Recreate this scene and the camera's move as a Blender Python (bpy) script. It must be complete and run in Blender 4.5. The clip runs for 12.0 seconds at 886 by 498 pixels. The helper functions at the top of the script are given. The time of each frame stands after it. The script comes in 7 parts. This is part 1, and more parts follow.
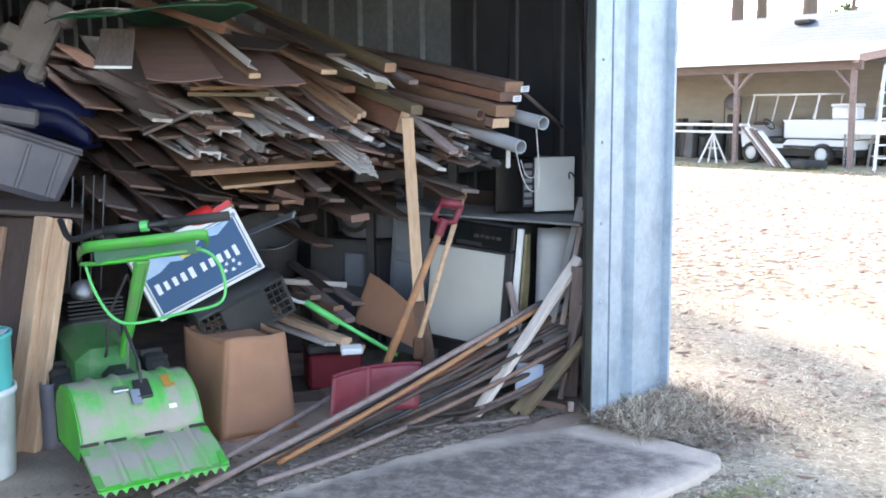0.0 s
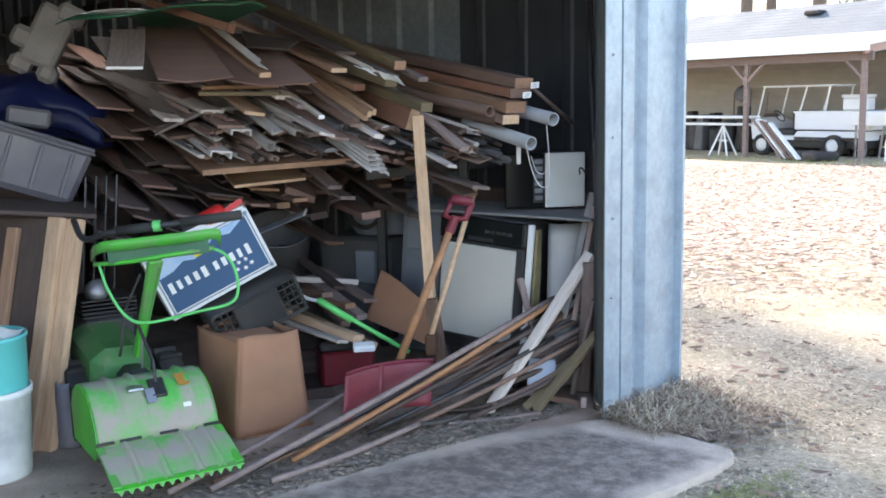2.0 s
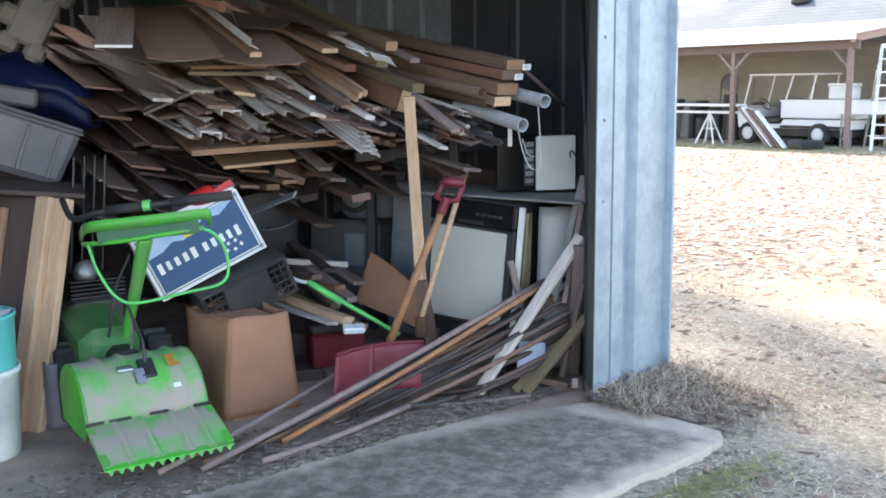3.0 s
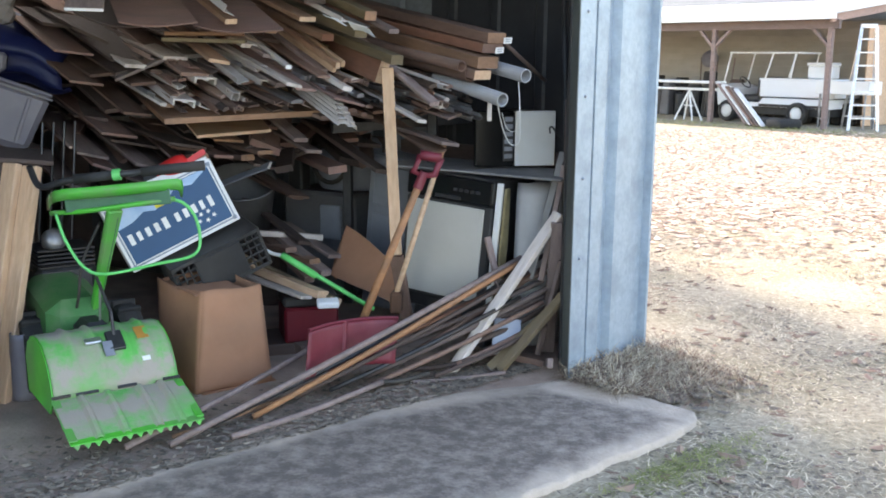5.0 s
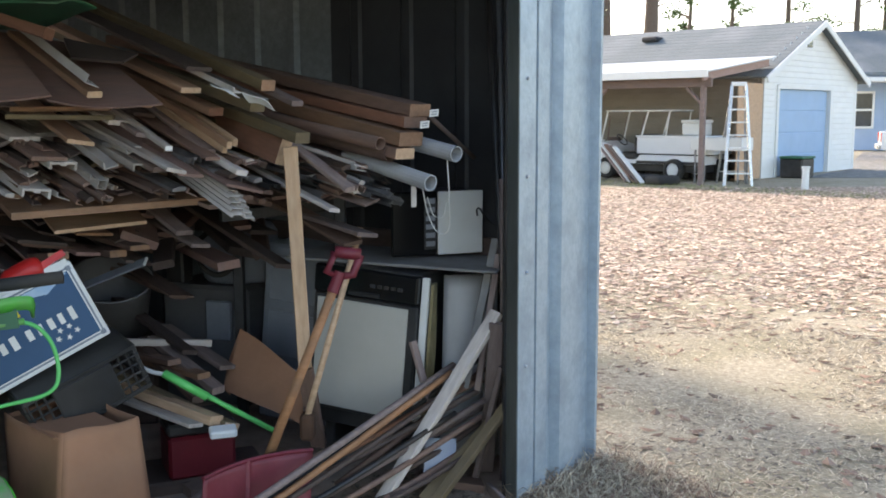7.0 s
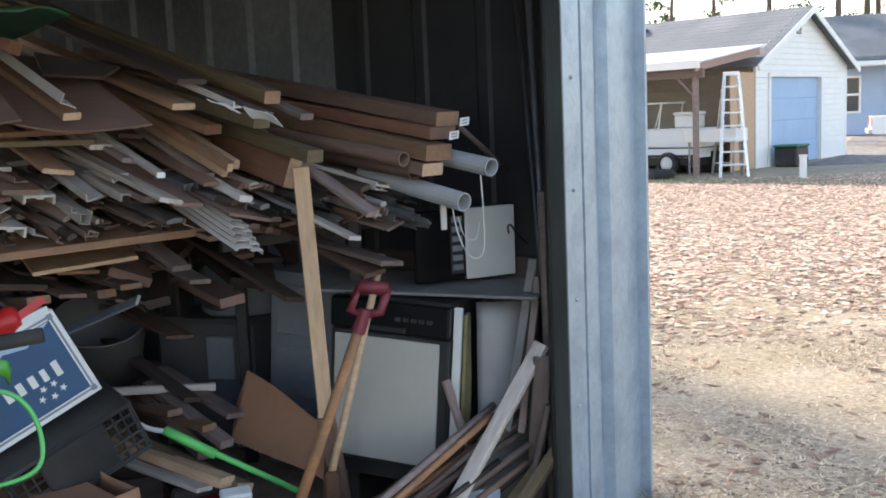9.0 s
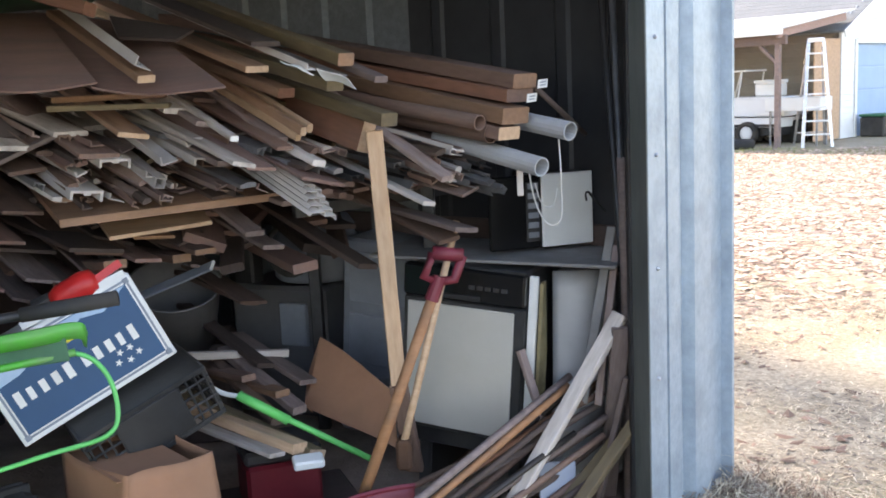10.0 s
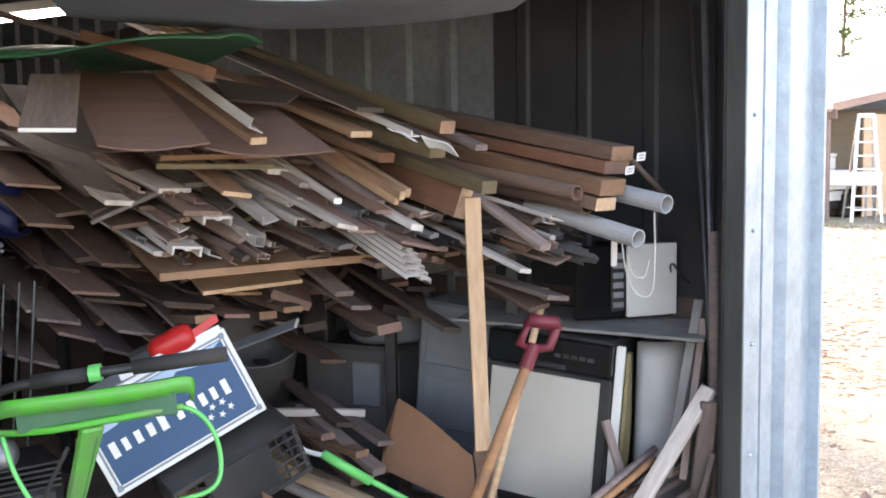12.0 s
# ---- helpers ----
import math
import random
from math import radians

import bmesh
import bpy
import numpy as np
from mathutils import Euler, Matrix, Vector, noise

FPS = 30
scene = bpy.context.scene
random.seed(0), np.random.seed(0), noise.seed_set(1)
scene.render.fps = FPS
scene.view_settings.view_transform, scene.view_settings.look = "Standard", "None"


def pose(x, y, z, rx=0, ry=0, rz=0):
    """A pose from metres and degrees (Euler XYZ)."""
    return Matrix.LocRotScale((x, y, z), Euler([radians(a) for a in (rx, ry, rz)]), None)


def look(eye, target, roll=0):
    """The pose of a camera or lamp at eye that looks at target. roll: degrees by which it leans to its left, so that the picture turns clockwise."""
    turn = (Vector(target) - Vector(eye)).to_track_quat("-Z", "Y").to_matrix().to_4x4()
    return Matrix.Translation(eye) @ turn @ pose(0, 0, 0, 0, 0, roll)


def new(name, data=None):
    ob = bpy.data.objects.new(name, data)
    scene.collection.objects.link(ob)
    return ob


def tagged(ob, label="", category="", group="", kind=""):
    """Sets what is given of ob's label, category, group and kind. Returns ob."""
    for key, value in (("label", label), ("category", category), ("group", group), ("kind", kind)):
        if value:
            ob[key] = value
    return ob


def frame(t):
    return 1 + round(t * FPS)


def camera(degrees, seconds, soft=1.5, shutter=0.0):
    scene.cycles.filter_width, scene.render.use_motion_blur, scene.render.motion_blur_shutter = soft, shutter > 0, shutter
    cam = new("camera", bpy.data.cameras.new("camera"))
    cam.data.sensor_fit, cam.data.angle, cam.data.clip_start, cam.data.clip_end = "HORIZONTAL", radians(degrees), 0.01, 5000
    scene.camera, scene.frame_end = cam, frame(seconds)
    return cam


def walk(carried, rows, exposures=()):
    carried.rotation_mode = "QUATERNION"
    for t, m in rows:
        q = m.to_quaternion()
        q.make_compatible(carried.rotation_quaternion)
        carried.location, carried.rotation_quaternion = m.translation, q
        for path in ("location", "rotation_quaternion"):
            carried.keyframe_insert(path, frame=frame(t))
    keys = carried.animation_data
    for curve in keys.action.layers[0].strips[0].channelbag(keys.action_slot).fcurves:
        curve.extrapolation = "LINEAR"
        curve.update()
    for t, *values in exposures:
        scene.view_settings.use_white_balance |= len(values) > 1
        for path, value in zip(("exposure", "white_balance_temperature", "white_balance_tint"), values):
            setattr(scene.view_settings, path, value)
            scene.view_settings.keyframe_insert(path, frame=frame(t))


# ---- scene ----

cam = camera(48.6, 12.0, soft=1.8)
PATH = [
    (0, (0.587, 0.31, 1.413), (0.257, 2.261, 1.123), -0.5),
    (0.5, (0.564, 0.312, 1.416), (0.235, 2.259, 1.099), 0.2),
    (1, (0.567, 0.305, 1.411), (0.225, 2.251, 1.1), -0.3),
    (1.5, (0.579, 0.303, 1.403), (0.234, 2.249, 1.101), -1.0),
    (2, (0.583, 0.301, 1.423), (0.233, 2.247, 1.123), -1.1),
    (2.5, (0.583, 0.296, 1.416), (0.236, 2.243, 1.117), -0.7),
    (3, (0.56, 0.3, 1.399), (0.239, 2.247, 1.073), -0.7),
    (3.5, (0.571, 0.315, 1.408), (0.241, 2.257, 1.061), -1.0),
    (5.5, (0.531, 0.409, 1.405), (0.271, 2.354, 1.019), 0.9),
    (5.8, (0.437, 0.475, 1.42), (0.231, 2.43, 1.055), 1.0),
    (6, (0.367, 0.488, 1.437), (0.271, 2.461, 1.127), 2.1),
    (6.5, (0.305, 0.771, 1.446), (0.246, 2.75, 1.164), 2.2),
    (6.7, (0.32, 0.91, 1.459), (0.27, 2.892, 1.192), 0.2),
    (8.3, (0.111, 1.328, 1.475), (0.162, 3.307, 1.187), 0.6),
    (8.5, (0.116, 1.412, 1.487), (0.072, 3.387, 1.177), -2.4),
    (9, (0.140, 1.515, 1.495), (0.141, 3.497, 1.229), -2.5),
    (9.5, (0.126, 1.543, 1.467), (0.001, 3.513, 1.146), -3.5),
    (10, (0.126, 1.587, 1.471), (-0.021, 3.556, 1.153), -2.7),
    (10.5, (0.111, 1.594, 1.464), (-0.064, 3.569, 1.201), -2.4),
    (11, (0.098, 1.633, 1.479), (-0.1, 3.606, 1.22), -2.1),
    (11.5, (0.086, 1.625, 1.477), (-0.135, 3.599, 1.243), -3.7),
    (12, (-0.056, 1.539, 1.497), (-0.271, 3.518, 1.304), -0.9),
]
EXPOSURES = [(0.0, 2.85, 7000, 18), (0.4, 2.6, 6900, 17), (1.0, 2.5, 7000, 17), (3.5, 2.6, 7200, 17), (5.5, 2.5, 7500, 16), (6.0, 2.25, 7500, 15),
             (6.5, 1.95, 7400, 14), (8.5, 1.8, 7400, 16), (9.5, 2.2, 7500, 19), (10.5, 2.75, 7900, 22), (12.0, 3.0, 8100, 23)]
walk(cam, [(t, look(eye, target, roll)) for t, eye, target, roll in PATH], EXPOSURES)

# ---- light: low winter sun from behind the barn, clear sky; unseen pines added behind the barn shade the near lawn ----
SUN_TO = Vector((-0.46, 0.735, 0.50)).normalized()
world = bpy.data.worlds.new("sky")
scene.world = world
world.use_nodes = True
wn = world.node_tree.nodes
sky = wn.new("ShaderNodeTexSky")
sky.sky_type = "NISHITA"
sky.sun_disc = False
sky.sun_elevation = math.asin(SUN_TO.z)
sky.sun_rotation = math.atan2(SUN_TO.x, SUN_TO.y)
world.node_tree.links.new(sky.outputs[0], wn["Background"].inputs[0])
wn["Background"].inputs[1].default_value = 0.15
sun = new("sun", bpy.data.lights.new("sun", "SUN"))
sun.data.energy = 2.4
sun.data.angle = radians(2.0)
sun.data.color = (1.0, 0.95, 0.87)
sun.matrix_world = look(SUN_TO * 50, (0, 0, 0))


# ---- materials ----
def mat(name, colour, rough=0.7, metal=0.0, second=None, scale=6.0, stretch=(1, 1, 1), amount=0.5,
        bump=0.15, bump_scale=60.0, dirt=None, dirt_amount=0.35, dirt_scale=2.5, vary=0.0, coords="Object", spec=0.4):
    """Two-scale procedural surface: grain between two colours, blotches of dirt, fine relief, and some change from piece to piece."""
    m = bpy.data.materials.new(name)
    m.use_nodes = True
    nt = m.node_tree
    n, link = nt.nodes, nt.links.new
    b = n["Principled BSDF"]
    b.inputs["Roughness"].default_value = rough
    b.inputs["Metallic"].default_value = metal
    b.inputs["Specular IOR Level"].default_value = spec
    tc = n.new("ShaderNodeTexCoord")
    mp = n.new("ShaderNodeMapping")
    mp.inputs["Scale"].default_value = stretch
    link(tc.outputs[coords], mp.inputs[0])
    info = n.new("ShaderNodeObjectInfo")
    shift = n.new("ShaderNodeVectorMath")
    shift.operation = "MULTIPLY_ADD"
    shift.inputs[1].default_value = (37, 19, 53)
    link(info.outputs["Random"], shift.inputs[0])
    link(mp.outputs[0], shift.inputs[2])
    grain = n.new("ShaderNodeTexNoise")
    grain.inputs["Scale"].default_value = scale
    grain.inputs["Detail"].default_value = 6
    grain.inputs["Roughness"].default_value = 0.65
    link(shift.outputs[0], grain.inputs["Vector"])
    ramp = n.new("ShaderNodeValToRGB")
    ramp.color_ramp.elements[0].position = 0.5 - 0.35 * amount
    ramp.color_ramp.elements[1].position = 0.5 + 0.35 * amount
    c2 = second or tuple(c * 0.7 for c in colour)
    ramp.color_ramp.elements[0].color = (*c2, 1)
    ramp.color_ramp.elements[1].color = (*colour, 1)
    link(grain.outputs["Fac"], ramp.inputs[0])
    col = ramp.outputs[0]
    big = n.new("ShaderNodeTexNoise")
    big.inputs["Scale"].default_value = dirt_scale
    big.inputs["Detail"].default_value = 4
    link(shift.outputs[0], big.inputs["Vector"])
    if dirt:
        r2 = n.new("ShaderNodeMapRange")
        r2.inputs["From Min"].default_value = 0.45
        r2.inputs["From Max"].default_value = 0.7
        r2.inputs["To Max"].default_value = dirt_amount
        link(big.outputs["Fac"], r2.inputs["Value"])
        mix = n.new("ShaderNodeMix")
        mix.data_type = "RGBA"
        link(r2.outputs[0], mix.inputs["Factor"])
        link(col, mix.inputs["A"])
        mix.inputs["B"].default_value = (*dirt, 1)
        col = mix.outputs["Result"]
    if vary:
        hsv = n.new("ShaderNodeHueSaturation")
        r3 = n.new("ShaderNodeMapRange")
        r3.inputs["To Min"].default_value = 1 - vary
        r3.inputs["To Max"].default_value = 1 + vary
        link(info.outputs["Random"], r3.inputs["Value"])
        link(r3.outputs[0], hsv.inputs["Value"])
        link(col, hsv.inputs["Color"])
        col = hsv.outputs[0]
    link(col, b.inputs["Base Color"])
    if bump:
        fine = n.new("ShaderNodeTexNoise")
        fine.inputs["Scale"].default_value = bump_scale
        fine.inputs["Detail"].default_value = 4
        link(shift.outputs[0], fine.inputs["Vector"])
        bp = n.new("ShaderNodeBump")
        bp.inputs["Strength"].default_value = bump
        bp.inputs["Distance"].default_value = 0.01
        link(fine.outputs["Fac"], bp.inputs["Height"])
        link(bp.outputs[0], b.inputs["Normal"])
        rr = n.new("ShaderNodeMapRange")
        rr.inputs["To Min"].default_value = max(rough - 0.12, 0.03)
        rr.inputs["To Max"].default_value = min(rough + 0.12, 1)
        link(big.outputs["Fac"], rr.inputs["Value"])
        link(rr.outputs[0], b.inputs["Roughness"])
    return m


def wood(name, colour, second=None, vary=0.2, dirt=(0.10, 0.085, 0.07), dirt_amount=0.35):
    return mat(name, colour, 0.75, 0, second, 5, (2.2, 14, 14), 0.8, 0.25, 40, dirt, dirt_amount, 1.2, vary)


PINE = wood("pine", (0.37, 0.21, 0.13), (0.25, 0.135, 0.08), 0.3)
FRESH = wood("fresh_pine", (0.63, 0.43, 0.285), (0.45, 0.275, 0.165), 0.15, dirt_amount=0.25)
OLIVE = wood("treated_pine", (0.20, 0.145, 0.08), (0.125, 0.09, 0.05))
BROWN = wood("brown_board", (0.235, 0.14, 0.105), (0.14, 0.082, 0.062), 0.35)
REDWOOD = wood("red_cedar", (0.27, 0.125, 0.08), (0.18, 0.08, 0.05))
GREYWOOD = wood("weathered_wood", (0.285, 0.21, 0.19), (0.16, 0.112, 0.098), 0.35)
DARKWOOD = wood("dark_stained_wood", (0.10, 0.066, 0.055), (0.06, 0.04, 0.034))
MASONITE = wood("hardboard", (0.275, 0.16, 0.128), (0.21, 0.12, 0.098), 0.2, (0.17, 0.125, 0.11), 0.5)
WHITEWOOD = wood("white_painted_wood", (0.62, 0.55, 0.50), (0.42, 0.36, 0.315), 0.2, (0.22, 0.17, 0.13), 0.6)
PINKTRIM = wood("faded_brown_trim", (0.34, 0.235, 0.205), (0.23, 0.15, 0.125), 0.35)
HANDLE = wood("ash_handle", (0.44, 0.215, 0.105), (0.31, 0.14, 0.065), 0.1)
VINYL = mat("white_vinyl", (0.64, 0.59, 0.56), 0.45, 0, (0.48, 0.43, 0.40), 4, bump=0.05, dirt=(0.24, 0.20, 0.17), dirt_amount=0.6, vary=0.15)
PVC = mat("grey_white_pvc", (0.44, 0.445, 0.455), 0.45, 0, (0.34, 0.34, 0.345), 5, bump=0.04, dirt=(0.3, 0.27, 0.23), dirt_amount=0.3)
ALU = mat("dull_aluminium", (0.36, 0.36, 0.375), 0.4, 0.6, (0.19, 0.185, 0.19), 8, bump=0.1, dirt=(0.07, 0.065, 0.06), dirt_amount=0.5, vary=0.25)
DARKMETAL = mat("dark_metal", (0.06, 0.06, 0.065), 0.5, 0.5, (0.035, 0.035, 0.035), 8, bump=0.1, dirt=(0.09, 0.06, 0.04), dirt_amount=0.4, vary=0.2)
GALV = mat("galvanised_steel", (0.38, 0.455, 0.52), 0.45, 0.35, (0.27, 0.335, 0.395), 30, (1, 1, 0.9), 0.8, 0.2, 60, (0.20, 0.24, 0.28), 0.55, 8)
# same steel seen from inside, with the barn's shade put into its colour
GALV_SHADED = mat("galvanised_inside_shaded", (0.205, 0.225, 0.24), 0.5, 0.2, (0.13, 0.145, 0.155), 30, amount=0.6, bump=0.1, dirt=(0.13, 0.14, 0.14), dirt_amount=0.5)
BLACKFOIL = mat("black_wall_paper", (0.035, 0.036, 0.04), 0.6, 0, (0.022, 0.022, 0.025), 5, bump=0.2, bump_scale=15)
WHITEPAINT = mat("white_enamel", (0.72, 0.72, 0.70), 0.35, 0, (0.66, 0.65, 0.62), 3, bump=0.04, dirt=(0.36, 0.32, 0.26), dirt_amount=0.45, dirt_scale=3)
CREAM = mat("cream_enamel", (0.49, 0.465, 0.42), 0.45, 0, (0.43, 0.41, 0.365), 3, bump=0.04, dirt=(0.42, 0.38, 0.31), dirt_amount=0.4)
GREYBOX = mat("dull_grey_plastic", (0.17, 0.165, 0.165), 0.6, 0, (0.12, 0.115, 0.115), 5, bump=0.1, dirt=(0.09, 0.08, 0.075), dirt_amount=0.5)
# white enamel under dust, greyed further to hold the corner's shade in its colour
SHADED_ENAMEL = mat("shaded_dusty_enamel", (0.44, 0.435, 0.43), 0.5, 0, (0.37, 0.36, 0.35), 4, bump=0.05, dirt=(0.22, 0.20, 0.18), dirt_amount=0.6, dirt_scale=3)
BLACKGLASS = mat("black_glass", (0.008, 0.008, 0.009), 0.2, 0, (0.006, 0.006, 0.006), 4, bump=0)
BLACKPLASTIC = mat("black_plastic", (0.028, 0.028, 0.03), 0.45, 0, (0.02, 0.02, 0.02), 12, bump=0.1, dirt=(0.11, 0.10, 0.09), dirt_amount=0.4)
RUBBER = mat("rubber", (0.03, 0.03, 0.03), 0.8, 0, (0.02, 0.02, 0.02), 12, bump=0.2, dirt=(0.12, 0.10, 0.08), dirt_amount=0.5)
CARD = mat("cardboard", (0.41, 0.205, 0.12), 0.88, 0, (0.34, 0.165, 0.095), 5, (1, 1, 1), 0.6, 0.08, 50, (0.20, 0.125, 0.08), 0.4, 3, 0.1)
GREEN = mat("green_enamel", (0.055, 0.33, 0.06), 0.4, 0, (0.045, 0.42, 0.035), 5, bump=0.05, dirt=(0.20, 0.22, 0.13), dirt_amount=0.6, dirt_scale=5)
DUSTGREEN = mat("dusty_green_enamel", (0.34, 0.30, 0.245), 0.8, 0, (0.075, 0.40, 0.075), 5.5, (1, 1, 1), 0.25, bump=0.25, bump_scale=80, dirt=(0.33, 0.285, 0.235), dirt_amount=0.95, dirt_scale=5)
GREENTUBE = mat("green_tube", (0.10, 0.50, 0.15), 0.4, 0, (0.08, 0.5, 0.12), 8, bump=0)
DARKGREEN = mat("dark_green_sheet", (0.035, 0.17, 0.085), 0.5, 0, (0.025, 0.11, 0.06), 4, bump=0.1, dirt=(0.12, 0.13, 0.10), dirt_amount=0.4)
# cowl green: real dust, plus shade painted in as a darker base
SHADED_COWL = mat("dusty_shaded_green", (0.05, 0.20, 0.055), 0.6, 0, (0.035, 0.13, 0.04), 6, bump=0.1, dirt=(0.16, 0.15, 0.11), dirt_amount=0.7, dirt_scale=6)
# red of the floor box, lowered so the colour itself carries its shade
SHADED_RED = mat("shaded_red_metal", (0.17, 0.010, 0.018), 0.5, 0, (0.12, 0.008, 0.014), 6, bump=0.05, dirt=(0.1, 0.03, 0.03), dirt_amount=0.4)
RED = mat("red_plastic", (0.62, 0.03, 0.025), 0.4, 0, (0.5, 0.02, 0.02), 6, bump=0.05)
MAROON = mat("faded_red_plastic", (0.19, 0.02, 0.034), 0.5, 0, (0.12, 0.014, 0.022), 5, bump=0.1, dirt=(0.15, 0.05, 0.055), dirt_amount=0.5, dirt_scale=5)
BLUE = mat("blue_tarp", (0.010, 0.017, 0.085), 0.5, 0, (0.007, 0.012, 0.06), 5, bump=0.3, bump_scale=25)
LABELBLUE = mat("label_blue", (0.015, 0.078, 0.175), 0.5, 0, (0.012, 0.066, 0.15), 4, bump=0)
LABELSKY = mat("label_pale_blue", (0.42, 0.55, 0.66), 0.4, 0, (0.25, 0.4, 0.58), 9, bump=0)
LABELWHITE = mat("label_white", (0.76, 0.76, 0.74), 0.5, 0, (0.70, 0.70, 0.68), 5, bump=0.03, dirt=(0.5, 0.47, 0.42), dirt_amount=0.3)
PALEBLUE = mat("pale_blue_card", (0.40, 0.45, 0.56), 0.6, 0, (0.34, 0.39, 0.5), 4, bump=0.03, dirt=(0.3, 0.28, 0.26), dirt_amount=0.4)
LABELGREY = mat("label_grey", (0.25, 0.28, 0.33), 0.5, 0, bump=0)
YELLOW = mat("label_yellow", (0.75, 0.62, 0.04), 0.5, 0, (0.6, 0.5, 0.03), bump=0)
ORANGE = mat("orange_sticker", (0.55, 0.26, 0.05), 0.6, 0, bump=0)
AQUA = mat("aqua_plastic", (0.10, 0.52, 0.50), 0.4, 0, (0.08, 0.45, 0.43), 4, bump=0.03)
TUB = mat("white_plastic_bucket", (0.70, 0.72, 0.70), 0.45, 0, (0.6, 0.6, 0.57), 5, bump=0.05, dirt=(0.34, 0.35, 0.36), dirt_amount=0.7, dirt_scale=6)
TOTE = mat("grey_plastic_tote", (0.15, 0.14, 0.165), 0.5, 0, (0.11, 0.105, 0.125), 4, bump=0.05, dirt=(0.3, 0.28, 0.26), dirt_amount=0.35)
FOAM = mat("white_foam", (0.28, 0.25, 0.245), 0.9, 0, (0.20, 0.18, 0.175), 6, bump=0.3, bump_scale=120, dirt=(0.22, 0.19, 0.17), dirt_amount=0.6)
DUSTGREY = mat("dusty_grey_board", (0.30, 0.285, 0.275), 0.9, 0, (0.21, 0.195, 0.185), 7, bump=0.2, dirt=(0.15, 0.135, 0.12), dirt_amount=0.5)
INSUL = mat("yellow_insulation", (0.27, 0.22, 0.12), 0.95, 0, (0.18, 0.145, 0.075), 14, bump=0.6, bump_scale=60)
SLATE = mat("grey_metal_panel", (0.27, 0.285, 0.315), 0.5, 0.0, (0.21, 0.22, 0.245), 4, bump=0.06, dirt=(0.11, 0.105, 0.10), dirt_amount=0.4)
GREYGREEN = mat("grey_green_steel", (0.16, 0.175, 0.165), 0.55, 0.0, (0.095, 0.108, 0.10), 12, (1, 1, 0.3), bump=0.1, dirt=(0.10, 0.10, 0.095), dirt_amount=0.5)
APRON = mat("worn_apron_concrete", (0.64, 0.52, 0.415), 0.92, 0, (0.41, 0.325, 0.25), 11, amount=0.9, bump=0.6, bump_scale=70, dirt=(0.25, 0.22, 0.185), dirt_amount=0.6, dirt_scale=3)


def add_stain(m, colour, second):
    """Mixes a dark speckled stain into a surface where its mesh carries one."""
    n, link = m.node_tree.nodes, m.node_tree.links.new
    b = n["Principled BSDF"]
    under = b.inputs["Base Color"].links[0].from_socket
    at = n.new("ShaderNodeAttribute")
    at.attribute_name = "stain"
    tc = n.new("ShaderNodeTexCoord")
    speck = n.new("ShaderNodeTexNoise")
    speck.inputs["Scale"].default_value = 13
    speck.inputs["Detail"].default_value = 8
    speck.inputs["Roughness"].default_value = 0.75
    link(tc.outputs["Object"], speck.inputs["Vector"])
    ramp = n.new("ShaderNodeValToRGB")
    ramp.color_ramp.elements[0].position, ramp.color_ramp.elements[1].position = 0.42, 0.72
    ramp.color_ramp.elements[0].color, ramp.color_ramp.elements[1].color = (*colour, 1), (*second, 1)
    link(speck.outputs["Fac"], ramp.inputs[0])
    mix = n.new("ShaderNodeMix")
    mix.data_type = "RGBA"
    link(at.outputs["Fac"], mix.inputs["Factor"])
    link(under, mix.inputs["A"])
    link(ramp.outputs[0], mix.inputs["B"])
    link(mix.outputs["Result"], b.inputs["Base Color"])


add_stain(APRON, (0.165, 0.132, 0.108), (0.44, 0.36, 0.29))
# blotchy drive concrete, darkened in its colour to stand for shade
SHADED_CONCRETE = mat("shaded_concrete", (0.22, 0.205, 0.185), 0.88, 0, (0.10, 0.094, 0.086), 11, amount=0.9, bump=0.5, bump_scale=90, dirt=(0.36, 0.34, 0.31), dirt_amount=0.7, dirt_scale=4)
DIRT = mat("dusty_floor", (0.54, 0.40, 0.315), 0.95, 0, (0.29, 0.205, 0.16), 7, amount=0.9, bump=0.6, bump_scale=50, dirt=(0.20, 0.175, 0.15), dirt_amount=0.7, dirt_scale=3)
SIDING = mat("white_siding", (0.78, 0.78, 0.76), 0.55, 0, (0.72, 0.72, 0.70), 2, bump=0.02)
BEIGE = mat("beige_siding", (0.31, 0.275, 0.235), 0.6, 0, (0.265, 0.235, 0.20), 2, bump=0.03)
SHINGLE = mat("grey_shingle", (0.165, 0.19, 0.20), 0.9, 0, (0.10, 0.115, 0.12), 14, amount=0.9, bump=0.3, bump_scale=40, dirt=(0.25, 0.26, 0.27), dirt_amount=0.6, dirt_scale=0.6)
ROOFWHITE = mat("pale_metal_roof", (0.66, 0.67, 0.68), 0.4, 0.1, (0.58, 0.59, 0.60), 2, bump=0.02)
DOORBLUE = mat("blue_roller_door", (0.32, 0.47, 0.66), 0.5, 0, (0.29, 0.43, 0.61), 2, bump=0.02)
HOUSEBLUE = mat("pale_blue_siding", (0.36, 0.46, 0.62), 0.6, 0, (0.32, 0.42, 0.57), 2, bump=0.02)
BARK = mat("bark", (0.16, 0.12, 0.095), 0.95, 0, (0.09, 0.07, 0.055), 8, (3, 3, 1), 0.9, 0.6, 15)
NEEDLES = mat("pine_needles", (0.07, 0.12, 0.03), 0.7, 0, (0.04, 0.08, 0.02), 2, bump=0)
CARWHITE = mat("white_car_paint", (0.75, 0.76, 0.77), 0.2, 0, (0.72, 0.73, 0.74), 2, bump=0)
